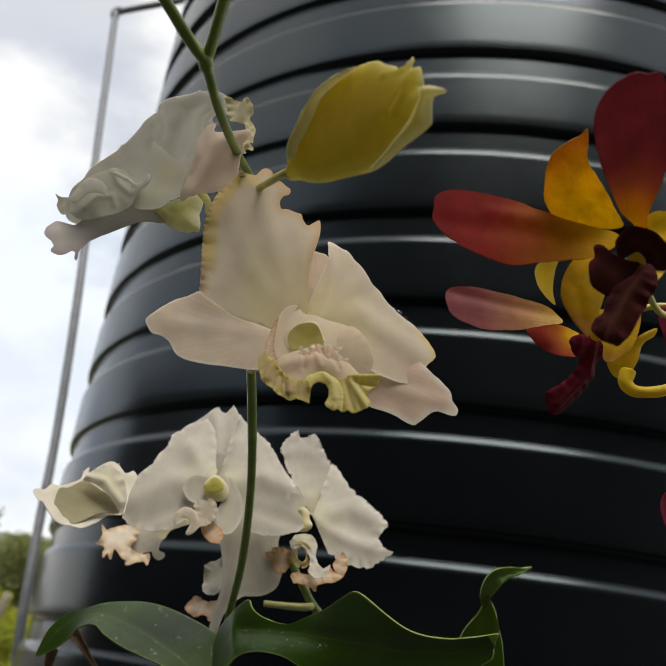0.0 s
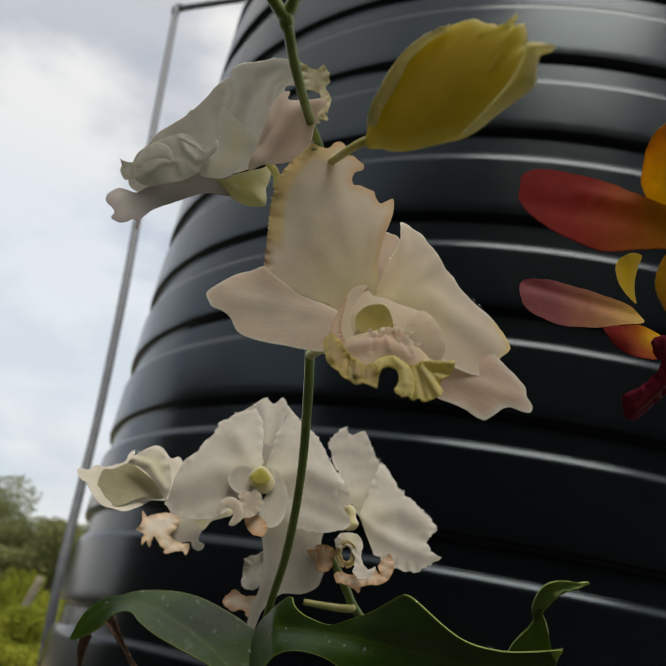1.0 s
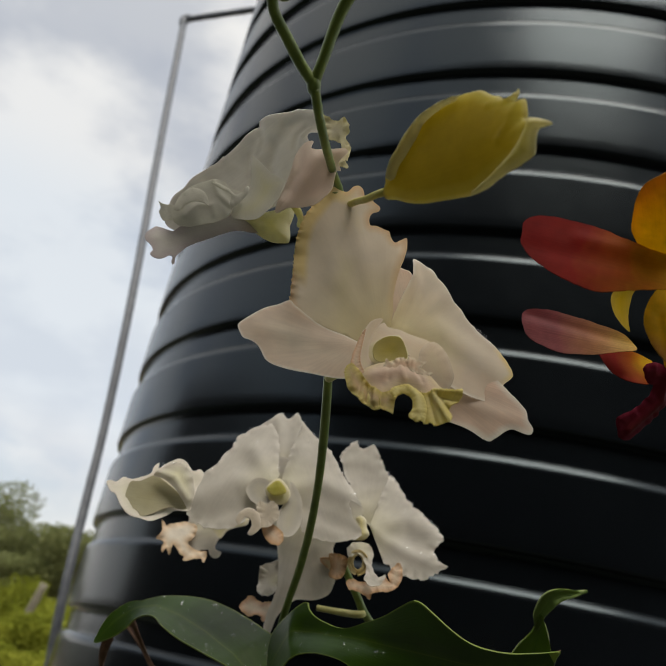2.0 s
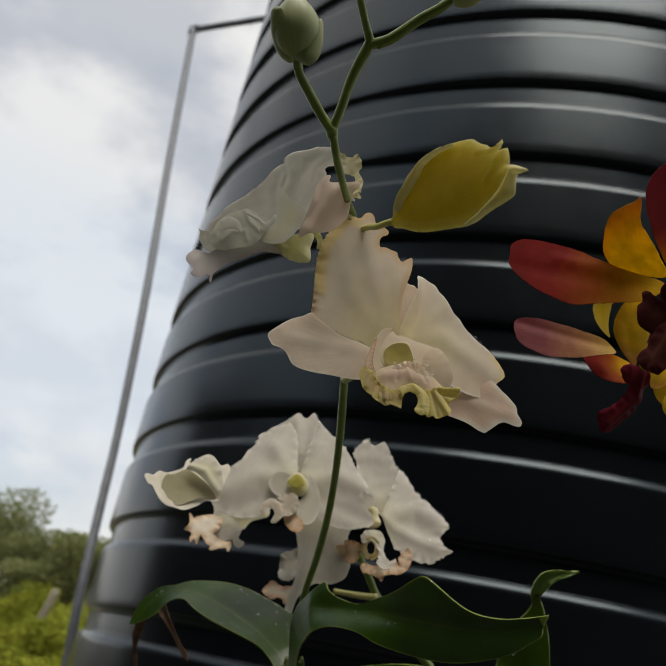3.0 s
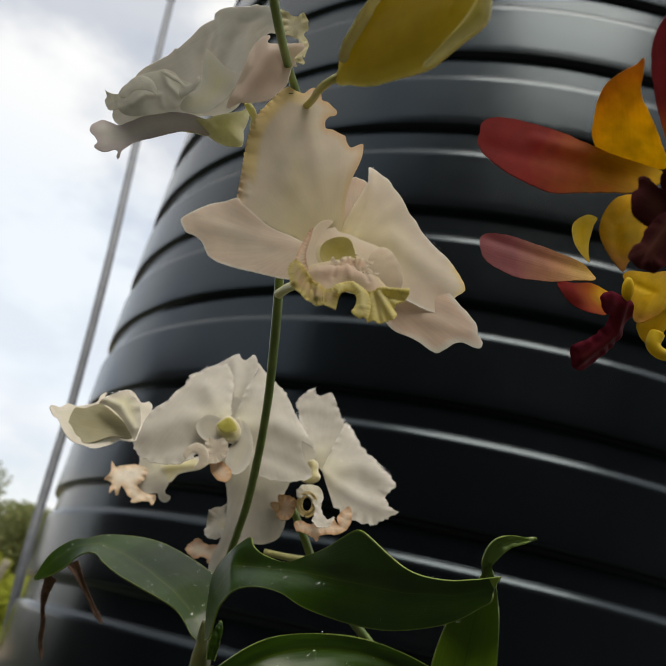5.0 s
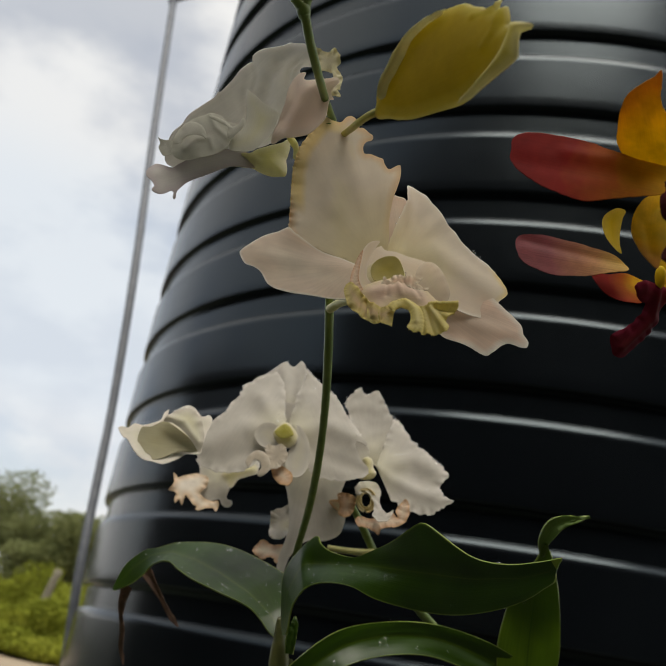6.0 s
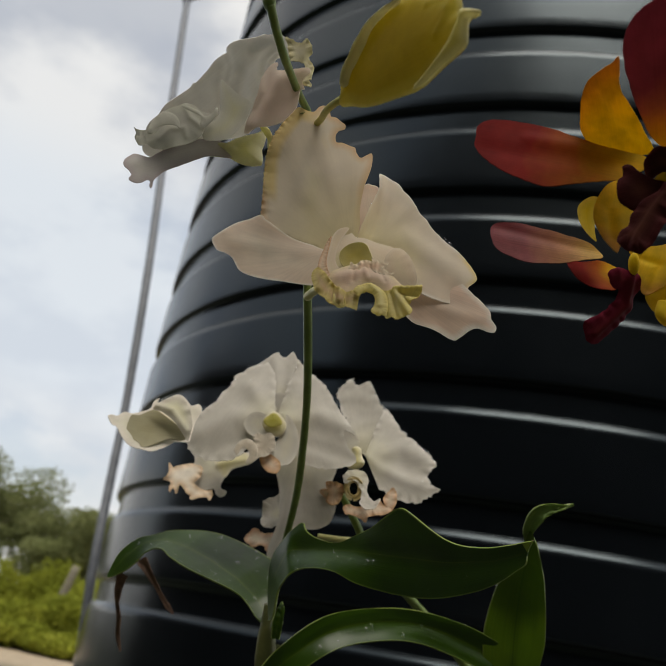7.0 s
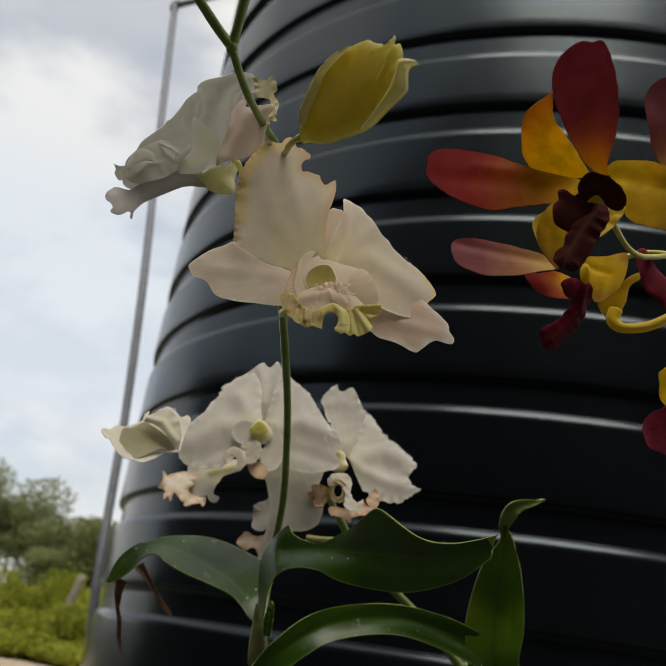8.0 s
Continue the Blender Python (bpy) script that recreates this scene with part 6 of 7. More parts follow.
blade("lip_frill", back_lip, (-0.0255, 0.3670, 0.8523), (64.5, -8.4, 10.4),
    [(-7.0, -1.8), (-4.3, 1.6), (0.6, 2.2), (3.8, -0.0), (5.1, -4.0), (3.8, -8.7), (4.6, -13.1), (6.8, -15.3), (9.8, -13.8), (7.8, -18.4), (2.9, -19.8), (0.3, -17.1), (1.2, -11.3), (0.2, -6.2), (-2.8, -4.0), (-5.9, -5.8)],
    PETAL_SNOW, cup=0.6, ruffle=0.3, waves=12, frill=0.02, fold=0.6, closed=True)
blade("lip", flower_back, (-0.0187, 0.3670, 0.8379), (79.0, -12.5, 0.9),
    [(-11.1, 0.1), (-8.8, 1.4), (-4.2, 0.0), (1.1, 1.2), (5.6, 2.3), (8.0, -0.0), (7.5, 3.1), (9.9, 6.1), (12.6, 8.1), (14.0, 5.2), (13.4, 0.3), (10.6, -3.4), (6.9, -4.7), (2.8, -4.7), (0.0, -5.4), (-1.0, -7.9), (-3.3, -6.0), (-7.0, -4.0), (-10.2, -3.1)],
    LIP_PEACH, cup=0.8, ruffle=0.35, waves=16, frill=0.02, fold=0.8, reach=5.0, closed=True)
blade("column", flower_back, (-0.0283, 0.3760, 0.8615), (81.5, -18.1, -25.5),
    [(-2.1, 5.4), (0.5, 6.4), (3.1, 3.7), (3.3, -0.4), (4.4, -3.9), (1.6, -5.8), (-3.6, -4.3), (-5.5, -1.7), (-2.7, -0.8), (-0.6, 2.0)],
    COLUMN, puff=1.5, fold=0.3, ruffle=0.1, closed=True)

flower_hang = thing("orchid_flower", (-0.0571, 0.4000, 0.8491), "white orchid flower hanging down with peach brown frill", "flower", "white orchid flowers")
blade("sepal", flower_hang, (-0.0596, 0.4010, 0.8683), (84.9, -11.3, 18.9),
    [(-17.2, -1.4), (-14.3, -11.9), (-12.2, -24.2), (-12.7, -36.4), (-16.6, -46.6), (-19.3, -55.4), (-16.8, -58.2), (-11.5, -48.3), (-3.4, -42.3), (7.1, -41.8), (13.8, -38.0), (16.6, -28.6), (15.9, -18.1), (18.8, -9.4), (19.9, 1.7)],
    PETAL_SNOW, cup=3.0)
blade("lip", flower_hang, (-0.0676, 0.4120, 0.8344), (74.4, -14.2, -4.7),
    [(-6.9, 7.4), (-2.6, 9.0), (2.8, 9.2), (4.4, -2.6), (-0.7, -7.3), (-6.4, -7.8), (-8.4, -3.0), (-7.7, 2.8)],
    PETAL_SNOW, cup=2.0, ruffle=1.5, waves=5, frill=0.05, closed=True)
blade("lip_frill", flower_hang, (-0.0713, 0.4050, 0.8188), (69.8, -18.1, -12.7),
    [(-10.1, 3.3), (-7.1, 6.6), (-2.8, 7.3), (1.9, 3.7), (10.6, 1.8), (11.0, -5.3), (3.7, -6.8), (1.3, -3.2), (-4.1, -2.8)],
    LIP_PEACH, cup=1.5, ruffle=1.0, waves=6, frill=0.06, closed=True)
blade("lip_frill", flower_hang, (-0.0425, 0.4040, 0.8446), (130.8, 4.1, -17.4),
    [(-3.4, 4.3), (2.3, 6.3), (5.3, 0.1), (3.4, -8.5), (-0.8, -13.7), (0.7, -2.2)],
    LIP_PEACH, cup=1.0, closed=True)
tube("pedicel", flower_hang, [(-0.0431, 0.4000, 0.8251), (-0.0308, 0.4000, 0.8253), (-0.0227, 0.4000, 0.8260), (-0.0205, 0.4020, 0.8270)],
    [1.4, 1.6, 1.8, 1.6], STEM_PALE)

flower_under = thing("orchid_flower", (-0.1130, 0.4400, 0.8605), "white orchid flower seen from below with tattered brown lip", "flower", "white orchid flowers")
blade("petal", flower_under, (-0.1145, 0.4370, 0.8594), (77.3, -11.1, 7.9),
    [(-12.0, 9.8), (-3.6, 8.4), (4.7, 6.9), (13.0, 6.3), (22.5, 8.6), (23.4, 4.8), (20.6, 0.3), (13.5, -0.2), (9.7, -3.4), (7.0, -9.4), (5.7, -13.1), (6.6, -14.8), (8.8, -15.8), (8.2, -18.1), (5.6, -19.1), (3.2, -17.5), (2.3, -15.4), (1.0, -14.7), (-5.3, -15.7), (-10.7, -15.3), (-14.4, -11.1), (-15.8, -4.6), (-10.3, 0.1), (-10.1, 5.4)],
    PETAL_SNOW, cup=-2.5, ruffle=0.2, waves=9, frill=0.008, fold=1.6, ridges=[([(10.5, 3.4), (0.0, -1.6), (-7.0, -12.2)], 1.2, 4.1)], closed=True)
blade("neck", flower_under, (-0.0991, 0.4285, 0.8618), (77.3, -11.1, 7.9),
    [(-10.2, 1.7), (-2.7, 2.8), (4.4, 5.1), (8.7, 2.3), (7.9, -1.8), (2.8, -3.6), (-2.1, -5.3), (-5.6, -9.5), (-8.7, -6.9), (-11.6, -2.4)],
    LIP_NECK, cup=-1.0, ruffle=0.05, fold=0.5, ridges=[([(-14.0, -3.0), (-4.0, -1.0), (5.0, 0.0)], 1.2, 2.5)], closed=True)
blade("lip", flower_under, (-0.1238, 0.4270, 0.8456), (61.6, -4.2, 17.6),
    [(-10.9, 12.6), (-9.3, 10.7), (-7.7, 9.1), (-5.2, 10.4), (2.0, 12.7), (8.0, 11.2), (7.5, 4.3), (4.8, 0.2), (8.2, -2.8), (15.0, -2.9), (15.2, -6.9), (13.9, -9.8), (12.2, -7.6), (9.0, -8.8), (5.3, -10.5), (3.2, -10.5), (3.6, -8.0), (0.8, -7.0), (-0.9, -4.1), (-3.1, -2.3), (-3.7, -7.3), (-5.0, -7.6), (-6.3, -5.4), (-7.8, -7.4), (-8.6, -4.3), (-7.9, -1.7), (-10.2, 0.3), (-12.2, 1.1), (-10.3, 4.5), (-10.2, 8.8)],
    LIP_TATTER, cup=-1.0, ruffle=0.6, waves=17, frill=0.02, fold=1.6, rim=1.8, reach=4.5, closed=True)

stem_two = thing("flower_stem", (-0.0274, 0.4000, 0.8386), "thin green orchid flower stem behind the leaves", "stem")
tube("stalk", stem_two, [(-0.0342, 0.3950, 0.8466), (-0.0305, 0.3970, 0.8415), (-0.0246, 0.4010, 0.8333), (-0.0198, 0.4060, 0.8269), (-0.0057, 0.4250, 0.8150), (0.0077, 0.4450, 0.8051), (0.0214, 0.4600, 0.7952), (0.0445, 0.4800, 0.7753), (0.0739, 0.5000, 0.7474), (0.0839, 0.5100, 0.3737), (0.0889, 0.5200, -0.0200)],
    [1.8, 1.8, 2.0, 2.0, 2.1, 2.4, 2.4, 2.7, 2.7, 2.7, 2.7], STEM)

plant = thing("orchid_plant", (-0.0532, 0.3600, 0.7783), "orchid cane with wet dark green strap leaves", "plant")
tube("cane", plant, [(-0.0550, 0.3600, 0.7881), (-0.0535, 0.3620, 0.7800), (-0.0528, 0.3640, 0.7735), (-0.0516, 0.3660, 0.7622), (-0.0481, 0.3750, 0.7307), (-0.0381, 0.3850, 0.3653), (-0.0331, 0.3950, -0.0200)],
    [1.0, 3.0, 4.2, 4.7, 5.1, 5.1, 5.1], CANE)
left_leaf = blade("leaf", plant, (-0.0982, 0.3860, 0.8073), (88.0, -8.0, -27.0),
    [(47.3, -34.1), (42.6, -32.8), (36.3, -26.1), (28.6, -20.8), (13.6, -14.7), (0.9, -9.6), (-10.1, -4.2), (-19.7, 0.7), (-30.6, 0.5), (-37.2, -4.3), (-45.9, -8.4), (-56.9, -10.8), (-56.5, -6.9), (-52.4, 0.8), (-46.2, 5.7), (-38.5, 8.8), (-31.9, 9.3), (-24.6, 11.7), (-17.1, 12.7), (-8.1, 12.7), (2.4, 10.7), (12.9, 7.1), (23.4, 2.4), (31.5, -1.7), (38.5, -5.3), (41.4, -8.9), (44.5, -18.7)],
    LEAF, thick=0.7, fold=0.4, ruffle=0.15, waves=7, frill=0.001, twist=(1.2, -26.0, 8.0, 0.1), midline=[(45.7, -32.4), (38.8, -24.0), (25.7, -14.3), (8.5, -5.0), (-7.9, 2.1), (-23.3, 6.8), (-34.8, 5.6), (-46.5, -0.3), (-55.7, -9.4)],
    ridges=[([(45.7, -32.4), (38.8, -24.0), (25.7, -14.3), (8.5, -5.0), (-7.9, 2.1), (-23.3, 6.8)], -1.5, 4.0)], closed=True)
big_leaf = blade("leaf", plant, (-0.0034, 0.2920, 0.8094), (104.0, 3.0, -45.0),
    [(-57.1, 8.0), (-53.6, 5.8), (-49.7, 3.9), (-42.0, 2.2), (-30.9, 1.7), (-20.8, 4.9), (-9.0, 8.9), (1.1, 13.4), (7.3, 16.1), (10.4, 16.7), (14.3, 15.6), (23.3, 10.5), (31.1, 6.9), (38.2, 5.5), (47.8, 5.7), (56.9, 7.2), (65.2, 8.9), (62.9, 6.6), (61.6, 4.1), (61.3, 1.7), (57.4, -0.9), (51.2, -4.6), (42.0, -8.3), (28.9, -11.9), (14.7, -13.9), (1.1, -13.9), (-13.2, -12.1), (-26.3, -9.0), (-36.6, -8.4), (-46.6, -9.3), (-54.1, -11.6), (-61.0, -16.6), (-66.2, -23.4), (-69.1, -31.1), (-74.5, -32.8), (-77.7, -25.1), (-78.9, -16.9), (-79.0, -10.2), (-75.7, -4.5), (-67.3, 1.5)],
    LEAF, thick=0.7, fold=0.4, ruffle=0.12, waves=9, frill=0.001, twist=(0.2, -10.3, 12.0, -0.35), midline=[(-73.6, -31.0), (-71.2, -15.9), (-61.1, -3.3), (-42.8, -1.8), (-19.1, -0.6), (6.1, -0.7), (28.3, -0.6), (48.0, 1.5), (62.7, 5.4)],
    ridges=[([(-55.7, -2.8), (-42.8, -1.8), (-19.1, -0.6), (6.1, -0.7), (28.3, -0.6), (48.0, 1.5), (62.7, 5.4)], -1.6, 4.0)], closed=True)
ribbon("leaf", plant, [(-0.0509, 0.3600, 0.7573), (-0.0407, 0.3580, 0.7677), (-0.0258, 0.3620, 0.7812), (-0.0077, 0.3700, 0.7890), (0.0117, 0.3780, 0.7915), (0.0323, 0.3860, 0.7880), (0.0492, 0.3920, 0.7820), (0.0645, 0.4000, 0.7737), (0.0763, 0.4100, 0.7638)],
    [3.8, 6.1, 6.6, 5.5, 5.6, 6.9, 7.3, 6.1, 1.2], [5.7, 6.9, 7.8, 8.3, 8.0, 7.7, 6.9, 6.9, 1.2], (0.02, -1.00, -0.01), LEAF, fold=0.3)
ribbon("leaf_sheath", plant, [(-0.0478, 0.3560, 0.7743), (-0.0479, 0.3550, 0.7808), (-0.0476, 0.3550, 0.7867), (-0.0480, 0.3560, 0.7893)],
    [1.7, 2.2, 1.4, 0.2], [1.7, 2.1, 1.4, 0.2], (0.11, -0.99, -0.03), LEAF, fold=0.2)
ribbon("dry_tip", left_leaf, [(-0.1513, 0.4420, 0.7926), (-0.1545, 0.4520, 0.7858), (-0.1560, 0.4600, 0.7785), (-0.1568, 0.4700, 0.7702), (-0.1576, 0.4800, 0.7617), (-0.1565, 0.4870, 0.7527)],
    [3.1, 2.0, 0.9, 1.4, 0.7, 0.2], [2.7, 2.2, 1.4, 0.7, 1.4, 0.2], (0.30, -0.95, -0.01), DRY, fold=0.5, label='dried brown leaf tip')
ribbon("dry_tip", left_leaf, [(-0.1409, 0.4360, 0.8015), (-0.1375, 0.4450, 0.7964), (-0.1322, 0.4550, 0.7876), (-0.1278, 0.4620, 0.7814), (-0.1247, 0.4660, 0.7777)],
    [3.1, 1.6, 1.1, 1.1, 0.2], [2.6, 2.0, 0.9, 1.4, 0.2], (0.27, -0.96, -0.04), DRY, fold=0.5, label='dried brown leaf tip')
blade("dry_edge", big_leaf, (0.0411, 0.2505, 0.8120), (100.0, 3.0, -45.0),
    [(2.1, 3.7), (0.7, 2.5), (-0.3, 0.7), (-0.7, -1.3), (-1.0, -3.7), (-1.6, -3.6), (-1.8, -1.4), (-1.2, 0.8), (-0.0, 2.7)],
    DRY, puff=0.3, fold=0.3, ruffle=0.1, label='torn brown leaf end', closed=True)

plant_two = thing("orchid_plant", (0.0573, 0.4000, 0.7901), "upright light green orchid leaf pair on a cane", "plant")
ribbon("leaf", plant_two, [(0.0579, 0.4000, 0.7671), (0.0557, 0.3920, 0.7804), (0.0550, 0.3880, 0.7933), (0.0550, 0.3840, 0.8086), (0.0552, 0.3750, 0.8215), (0.0554, 0.3660, 0.8303), (0.0541, 0.3580, 0.8368)],
    [10.2, 12.5, 13.8, 11.8, 8.5, 3.6, 0.4], [12.2, 11.7, 13.4, 12.2, 8.9, 4.4, 0.8], (-0.09, -0.99, -0.08), LEAF_LIGHT, fold=0.2)
ribbon("leaf", plant_two, [(0.0543, 0.3640, 0.8322), (0.0537, 0.3580, 0.8377), (0.0560, 0.3520, 0.8429), (0.0602, 0.3480, 0.8452), (0.0651, 0.3460, 0.8470), (0.0698, 0.3450, 0.8488)],
    [1.0, 2.4, 3.3, 3.1, 1.5, 0.2], [1.0, 2.4, 3.3, 1.9, 1.2, 0.2], (-0.10, -0.98, -0.18), LEAF_PALE, fold=0.3)
tube("cane", plant_two, [(0.0565, 0.3950, 0.7812), (0.0588, 0.4000, 0.7635), (0.0642, 0.4100, 0.7341), (0.0742, 0.4200, 0.3671), (0.0792, 0.4300, -0.0200)],
    [2.0, 2.4, 2.6, 2.6, 2.6], CANE)

pipe = thing("water_pipe", (-0.9628, 2.5000, 0.8627), "thin grey metal pipe rising beside the tank", "pipe")
tube("riser", pipe, [(-1.6469, 3.4000, 3.9340), (-1.3995, 3.1000, 2.8334), (-1.2059, 2.8500, 2.0613), (-1.0858, 2.7000, 1.4751), (-1.0256, 2.6000, 1.1729), (-0.9628, 2.5000, 0.8627), (-0.9250, 2.5400, 0.4314), (-0.9100, 2.5500, -0.0200)],
    [17.7, 16.9, 16.2, 15.0, 14.6, 14.1, 14.1, 14.1], PIPE)
tube("elbow", pipe, [(-1.6394, 3.3900, 3.8879), (-1.6469, 3.4000, 3.9340), (-1.6145, 3.4000, 3.9511)],
    [22.3, 23.7, 22.5], PIPE)
tube("arm", pipe, [(-1.6469, 3.4000, 3.9340), (-1.4782, 3.4000, 3.9954), (-1.2679, 3.3800, 4.0489), (-0.9331, 3.3000, 4.0889)],
    [17.7, 17.7, 17.7, 17.3], PIPE)


# ---- water drops ----
def drops(name, count, size, *targets, seed=1, up=0.1, mat=WATER, even=False):
    """Beads of water on the upper sides of some parts."""
    rng = random.Random(seed)
    verts, faces = [], []
    ball = bmesh.new()
    bmesh.ops.create_icosphere(ball, subdivisions=2, radius=1)
    shape = [v.co.copy() for v in ball.verts]
    tris = [[v.index for v in f.verts] for f in ball.faces]
    ball.free()
    spots = []
    for ob in targets:
        shift = ob.parent.location if ob.parent else Vector()
        for p in ob.data.polygons:
            if p.normal.z > up or (p.normal.z > -0.2 and p.normal.y < -0.5 and up < 0):
                spots.append((p.center + shift, p.normal.copy(), p.area))
    total = np.cumsum([1.0 if even else a for _, _, a in spots])
    for _ in range(count):
        c, n, _ = spots[min(int(np.searchsorted(total, rng.random() * total[-1])), len(spots) - 1)]
        r = size * (0.45 + 0.9 * rng.random() ** 2)
        q = n.to_track_quat("Z", "X").to_matrix()
        k = len(verts)
        long = 1 + 0.5 * rng.random()
        verts += [c + q @ Vector((v.x * r * long, v.y * r, v.z * r * 0.6)) for v in shape]
        faces += [[k + i for i in t] for t in tris]
    me = bpy.data.meshes.new(name)
    me.from_pydata(verts, [], faces)
    me.materials.append(mat)
    for p in me.polygons:
        p.use_smooth = True
    return tagged(new(name, me), "clear rain drops lying on petals and leaves", "water drops", kind="stuff")


def named(parent, *names):
    return [c for c in parent.children if c.name.split(".")[0] in names]


drops("leaf_drops", 220, 0.0010, *named(plant, "leaf"), seed=3, mat=WATER)
drops("petal_drops", 180, 0.0005, *named(flower_low, "petal", "sepal"), *named(flower_back, "petal"), seed=4, up=0.55, mat=WATER, even=True)


def margin_drops(name, count, size, *petals, seed=1):
    """Beads of water hanging on the upper margins of some petals."""
    rng = random.Random(seed)
    ball = bmesh.new()
    bmesh.ops.create_icosphere(ball, subdivisions=2, radius=1)
    shape, tris = [v.co.copy() for v in ball.verts], [[v.index for v in f.verts] for f in ball.faces]
    ball.free()
    spots = []
    for ob in petals:
        shift = ob.parent.location
        mid = sum((v.co for v in ob.data.vertices), Vector()) / len(ob.data.vertices)
        spots += [p.center + shift for p in ob.data.polygons if len(p.vertices) == 4 and p.center.z > mid.z + 0.004]
    verts, faces = [], []
    for _ in range(count):
        c, r, k = rng.choice(spots), size * (0.4 + 0.9 * rng.random() ** 2), len(verts)
        verts += [c + Vector((v.x, v.y, v.z * 0.9 + 0.3)) * r for v in shape]
        faces += [[k + i for i in t] for t in tris]
    me = bpy.data.meshes.new(name)
    me.from_pydata(verts, [], faces)
    me.materials.append(WATER)
    for p in me.polygons:
        p.use_smooth = True
    return tagged(new(name, me), "clear rain beads along the petal margins", "water drops", kind="stuff")


margin_drops("margin_drops", 170, 0.0008, *named(flower_low, "petal", "sepal", "sepal_edge"), *named(flower_back, "petal"), seed=6)
margin_drops("margin_drops", 40, 0.0003, named(flower, "petal")[1], seed=7)


# ---- the garden beyond ----
def leaf_mass(rng, lobes, count, size):
    """Many small leaves scattered through a few overlapping lobes."""
    verts, faces = [], []
    for _ in range(count):
        c, r = lobes[rng.randrange(len(lobes))]
        d = Vector((rng.gauss(0, 1), rng.gauss(0, 1), rng.gauss(0, 1))).normalized()
        p = c + Vector((d.x * r.x, d.y * r.y, d.z * r.z)) * (rng.random() ** 0.35) * (1 + 0.25 * noise.noise(c + d * 2.0))
        a = Vector((rng.gauss(0, 1), rng.gauss(0, 1), rng.gauss(0, 0.6))).normalized()
        b = a.cross(Vector((rng.gauss(0, 1), rng.gauss(0, 1), rng.gauss(0, 1)))).normalized()
        s = size * (0.6 + 0.8 * rng.random())
        k = len(verts)
        verts += [p - a * s, p + b * s * 0.42, p + a * s, p - b * s * 0.42]
        faces.append((k, k + 1, k + 2, k + 3))
    return verts, faces


def foliage(name, parent, at, verts, faces, mat):
    me = bpy.data.meshes.new(name)
    me.from_pydata([v - at for v in verts], [], faces)
    me.materials.append(mat)
    ob = new(name, me)
    ob.parent = parent
    return ob


def tree(x, y, height, spread, seed, mat, label):
    rng = random.Random(seed)
    at = Vector((x, y, 0))
    t = thing("tree", at, label, "tree", "trees at the edge of the garden")
    lean = Vector((rng.uniform(-0.4, 0.4), rng.uniform(-0.4, 0.4), 0))
    crown = at + lean + Vector((0, 0, height * 0.62))
    tube("trunk", t, [at - Vector((0, 0, 0.1)), at + lean * 0.4 + Vector((0, 0, height * 0.3)), crown], [height * 26, height * 18, height * 6], BARK)
    lobes = []
    for i in range(9):
        a = rng.uniform(0, 6.28)
        c = crown + Vector((math.cos(a) * spread * rng.uniform(0.1, 0.75), math.sin(a) * spread * rng.uniform(0.1, 0.75), height * rng.uniform(-0.28, 0.24)))
        lobes.append((c, Vector((spread * rng.uniform(0.3, 0.5), spread * rng.uniform(0.3, 0.5), height * rng.uniform(0.10, 0.17)))))
        if i < 5:
            tube("limb", t, [at + lean * 0.4 + Vector((0, 0, height * 0.3)), (at + lean + c) / 2 + Vector((0, 0, height * 0.2)), c], [height * 9, height * 6, height * 2], BARK, sides=6)
    verts, faces = leaf_mass(rng, lobes, 16000, 0.085)
    foliage("crown", t, at, verts, faces, mat)
    return t


def bush(x, y, height, spread, seed, mat, label):
    rng = random.Random(seed)
    at = Vector((x, y, 0))
    t = thing("bush", at, label, "bush", "bushes in front of the trees")
    lobes = []
    for i in range(7):
        a = rng.uniform(0, 6.28)
        c = at + Vector((math.cos(a) * spread * rng.uniform(0, 0.7), math.sin(a) * spread * rng.uniform(0, 0.7), height * rng.uniform(0.3, 0.62)))
        lobes.append((c, Vector((spread * rng.uniform(0.35, 0.6), spread * rng.uniform(0.35, 0.6), height * rng.uniform(0.3, 0.4)))))
        if i < 3:
            tube("stem", t, [at - Vector((0, 0, 0.05)), (at + c) / 2, c], [18, 12, 5], BARK, sides=6)
    verts, faces = leaf_mass(rng, lobes, 9000, 0.04)
    foliage("crown", t, at, verts, faces, mat)
    return t


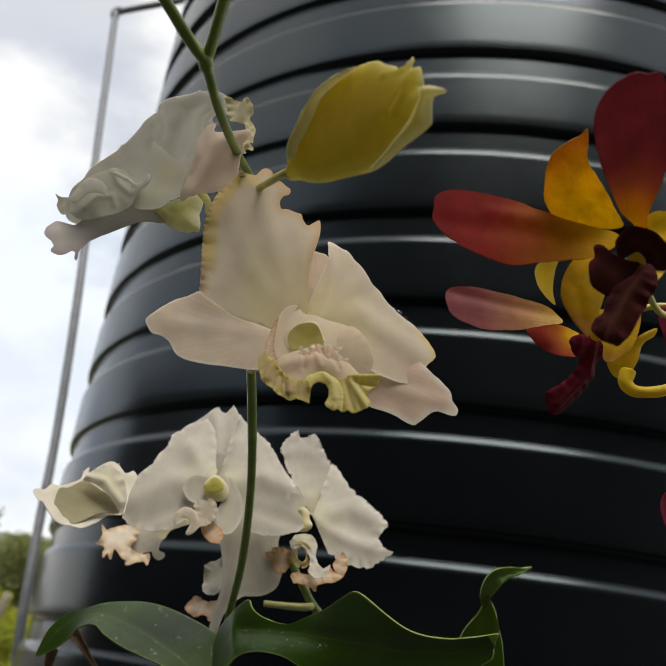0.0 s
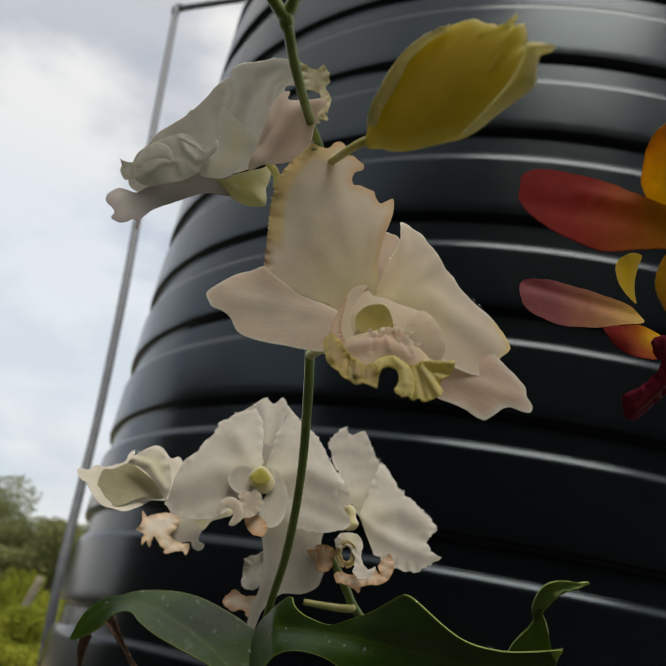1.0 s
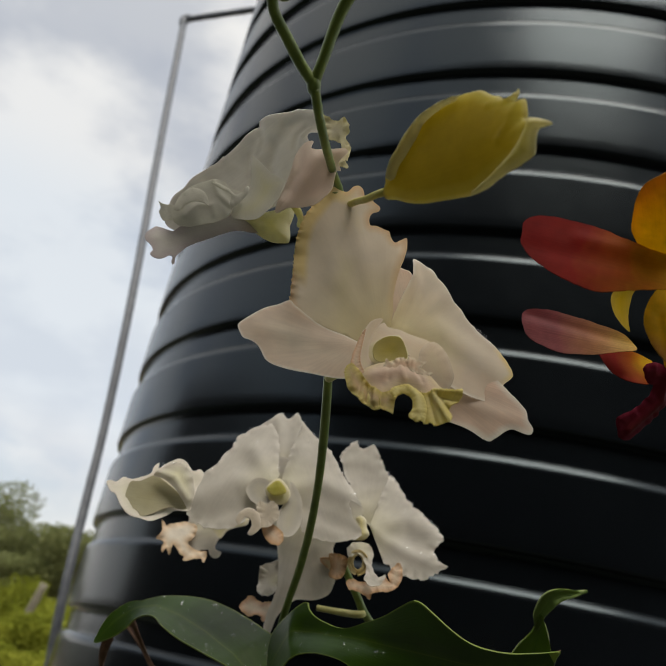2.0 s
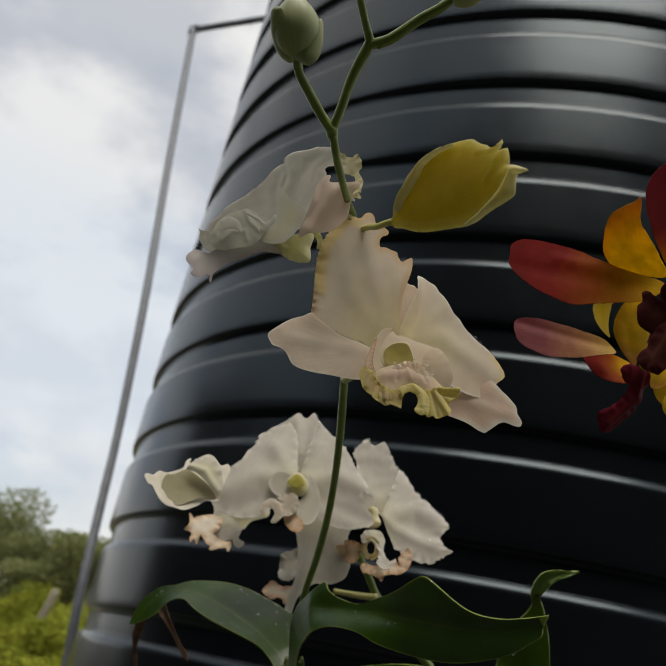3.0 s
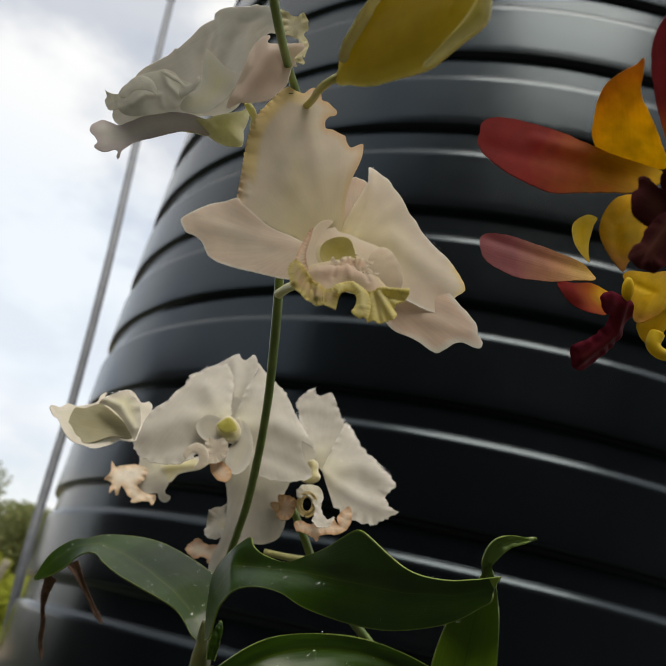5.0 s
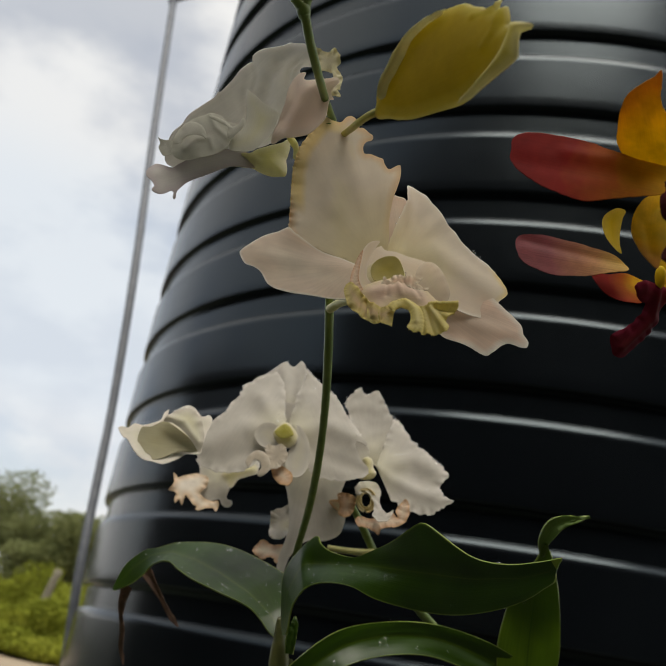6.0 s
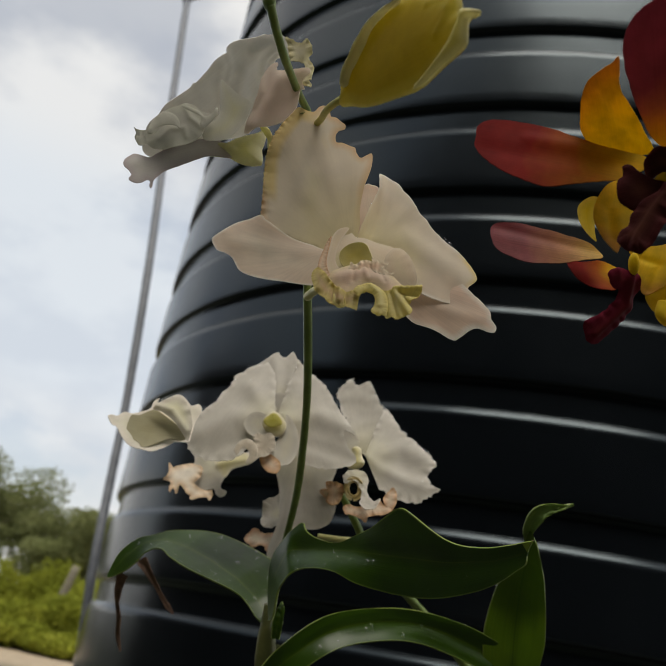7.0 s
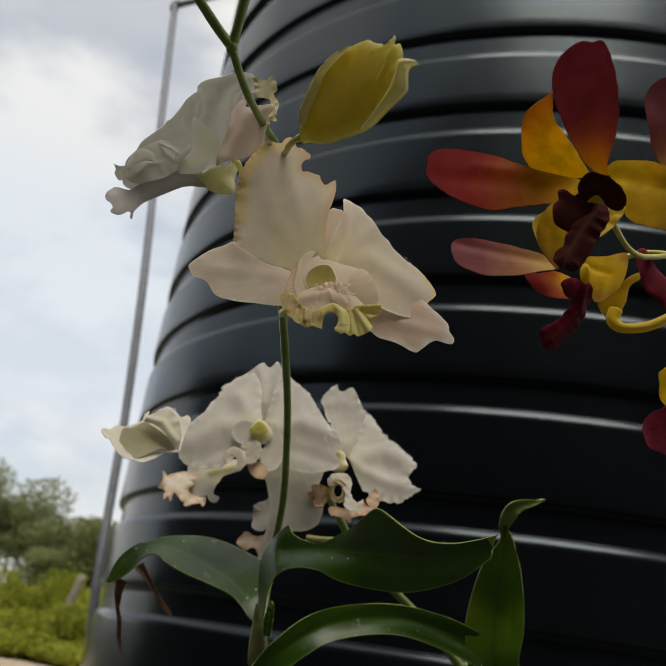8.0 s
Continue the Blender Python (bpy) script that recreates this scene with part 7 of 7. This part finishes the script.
DARK, LIGHT = "broad dark green tree at the garden's edge", "low bright yellow green garden bush"
tree(-20.7, 38.0, 7.4, 4.0, 21, FOLIAGE, DARK)
tree(-19.8, 42.0, 5.7, 3.4, 22, FOLIAGE, DARK)
tree(-15.9, 37.0, 5.1, 3.0, 23, FOLIAGE, DARK)
tree(-13.3, 33.0, 4.6, 2.6, 24, FOLIAGE, DARK)
tree(-24.4, 40.0, 6.4, 4.0, 25, FOLIAGE, DARK)
tree(-24.8, 36.0, 4.7, 3.6, 26, FOLIAGE, DARK)
tree(-29.9, 38.0, 5.1, 4.0, 27, FOLIAGE, DARK)
tree(-30.4, 34.0, 3.2, 4.0, 28, FOLIAGE, DARK)
tree(-14.1, 40.0, 5.3, 3.4, 29, FOLIAGE, DARK)
bush(-8.8, 17.5, 1.5, 1.1, 60, FOLIAGE_LIGHT, LIGHT)
bush(-8.2, 18.0, 1.6, 1.1, 61, FOLIAGE_LIGHT, LIGHT)
bush(-7.2, 17.5, 1.7, 1.0, 62, FOLIAGE_LIGHT, LIGHT)
bush(-7.0, 18.5, 1.6, 1.0, 63, FOLIAGE_LIGHT, LIGHT)
bush(-9.5, 17.0, 1.4, 1.2, 64, FOLIAGE_LIGHT, LIGHT)
bush(-10.6, 17.0, 1.2, 1.3, 65, FOLIAGE_LIGHT, LIGHT)
bush(-7.2, 14.6, 0.8, 1.1, 66, FOLIAGE_LIGHT, LIGHT)
bush(-6.2, 14.2, 0.9, 0.9, 67, FOLIAGE_LIGHT, LIGHT)
bush(-5.7, 14.4, 1.0, 0.8, 68, FOLIAGE_LIGHT, LIGHT)
bush(-8.2, 14.5, 0.8, 1.2, 69, FOLIAGE_LIGHT, LIGHT)
bush(-9.3, 14.5, 0.6, 1.3, 70, FOLIAGE_LIGHT, LIGHT)
bush(-5.4, 15.0, 1.1, 0.8, 71, FOLIAGE_LIGHT, LIGHT)
for x, y, tall, wide, seed in ((-5.3, 13.4, 0.45, 0.9, 81), (-6.4, 13.0, 0.4, 1.0, 82), (-5.0, 12.9, 0.35, 0.7, 83), (-7.6, 13.2, 0.4, 1.1, 84), (-4.7, 13.9, 0.6, 0.7, 85)):
    bush(x, y, tall, wide, seed, FOLIAGE_LIGHT, LIGHT)
post = thing("fence_post", (-6.67, 16.00, 0.0), "pale weathered leaning post among the bushes", "post")
tube("pole", post, [(-6.84, 16.00, -0.05), (-6.72, 16.00, 0.54), (-6.52, 16.00, 1.47)], [85, 80, 75], POST)
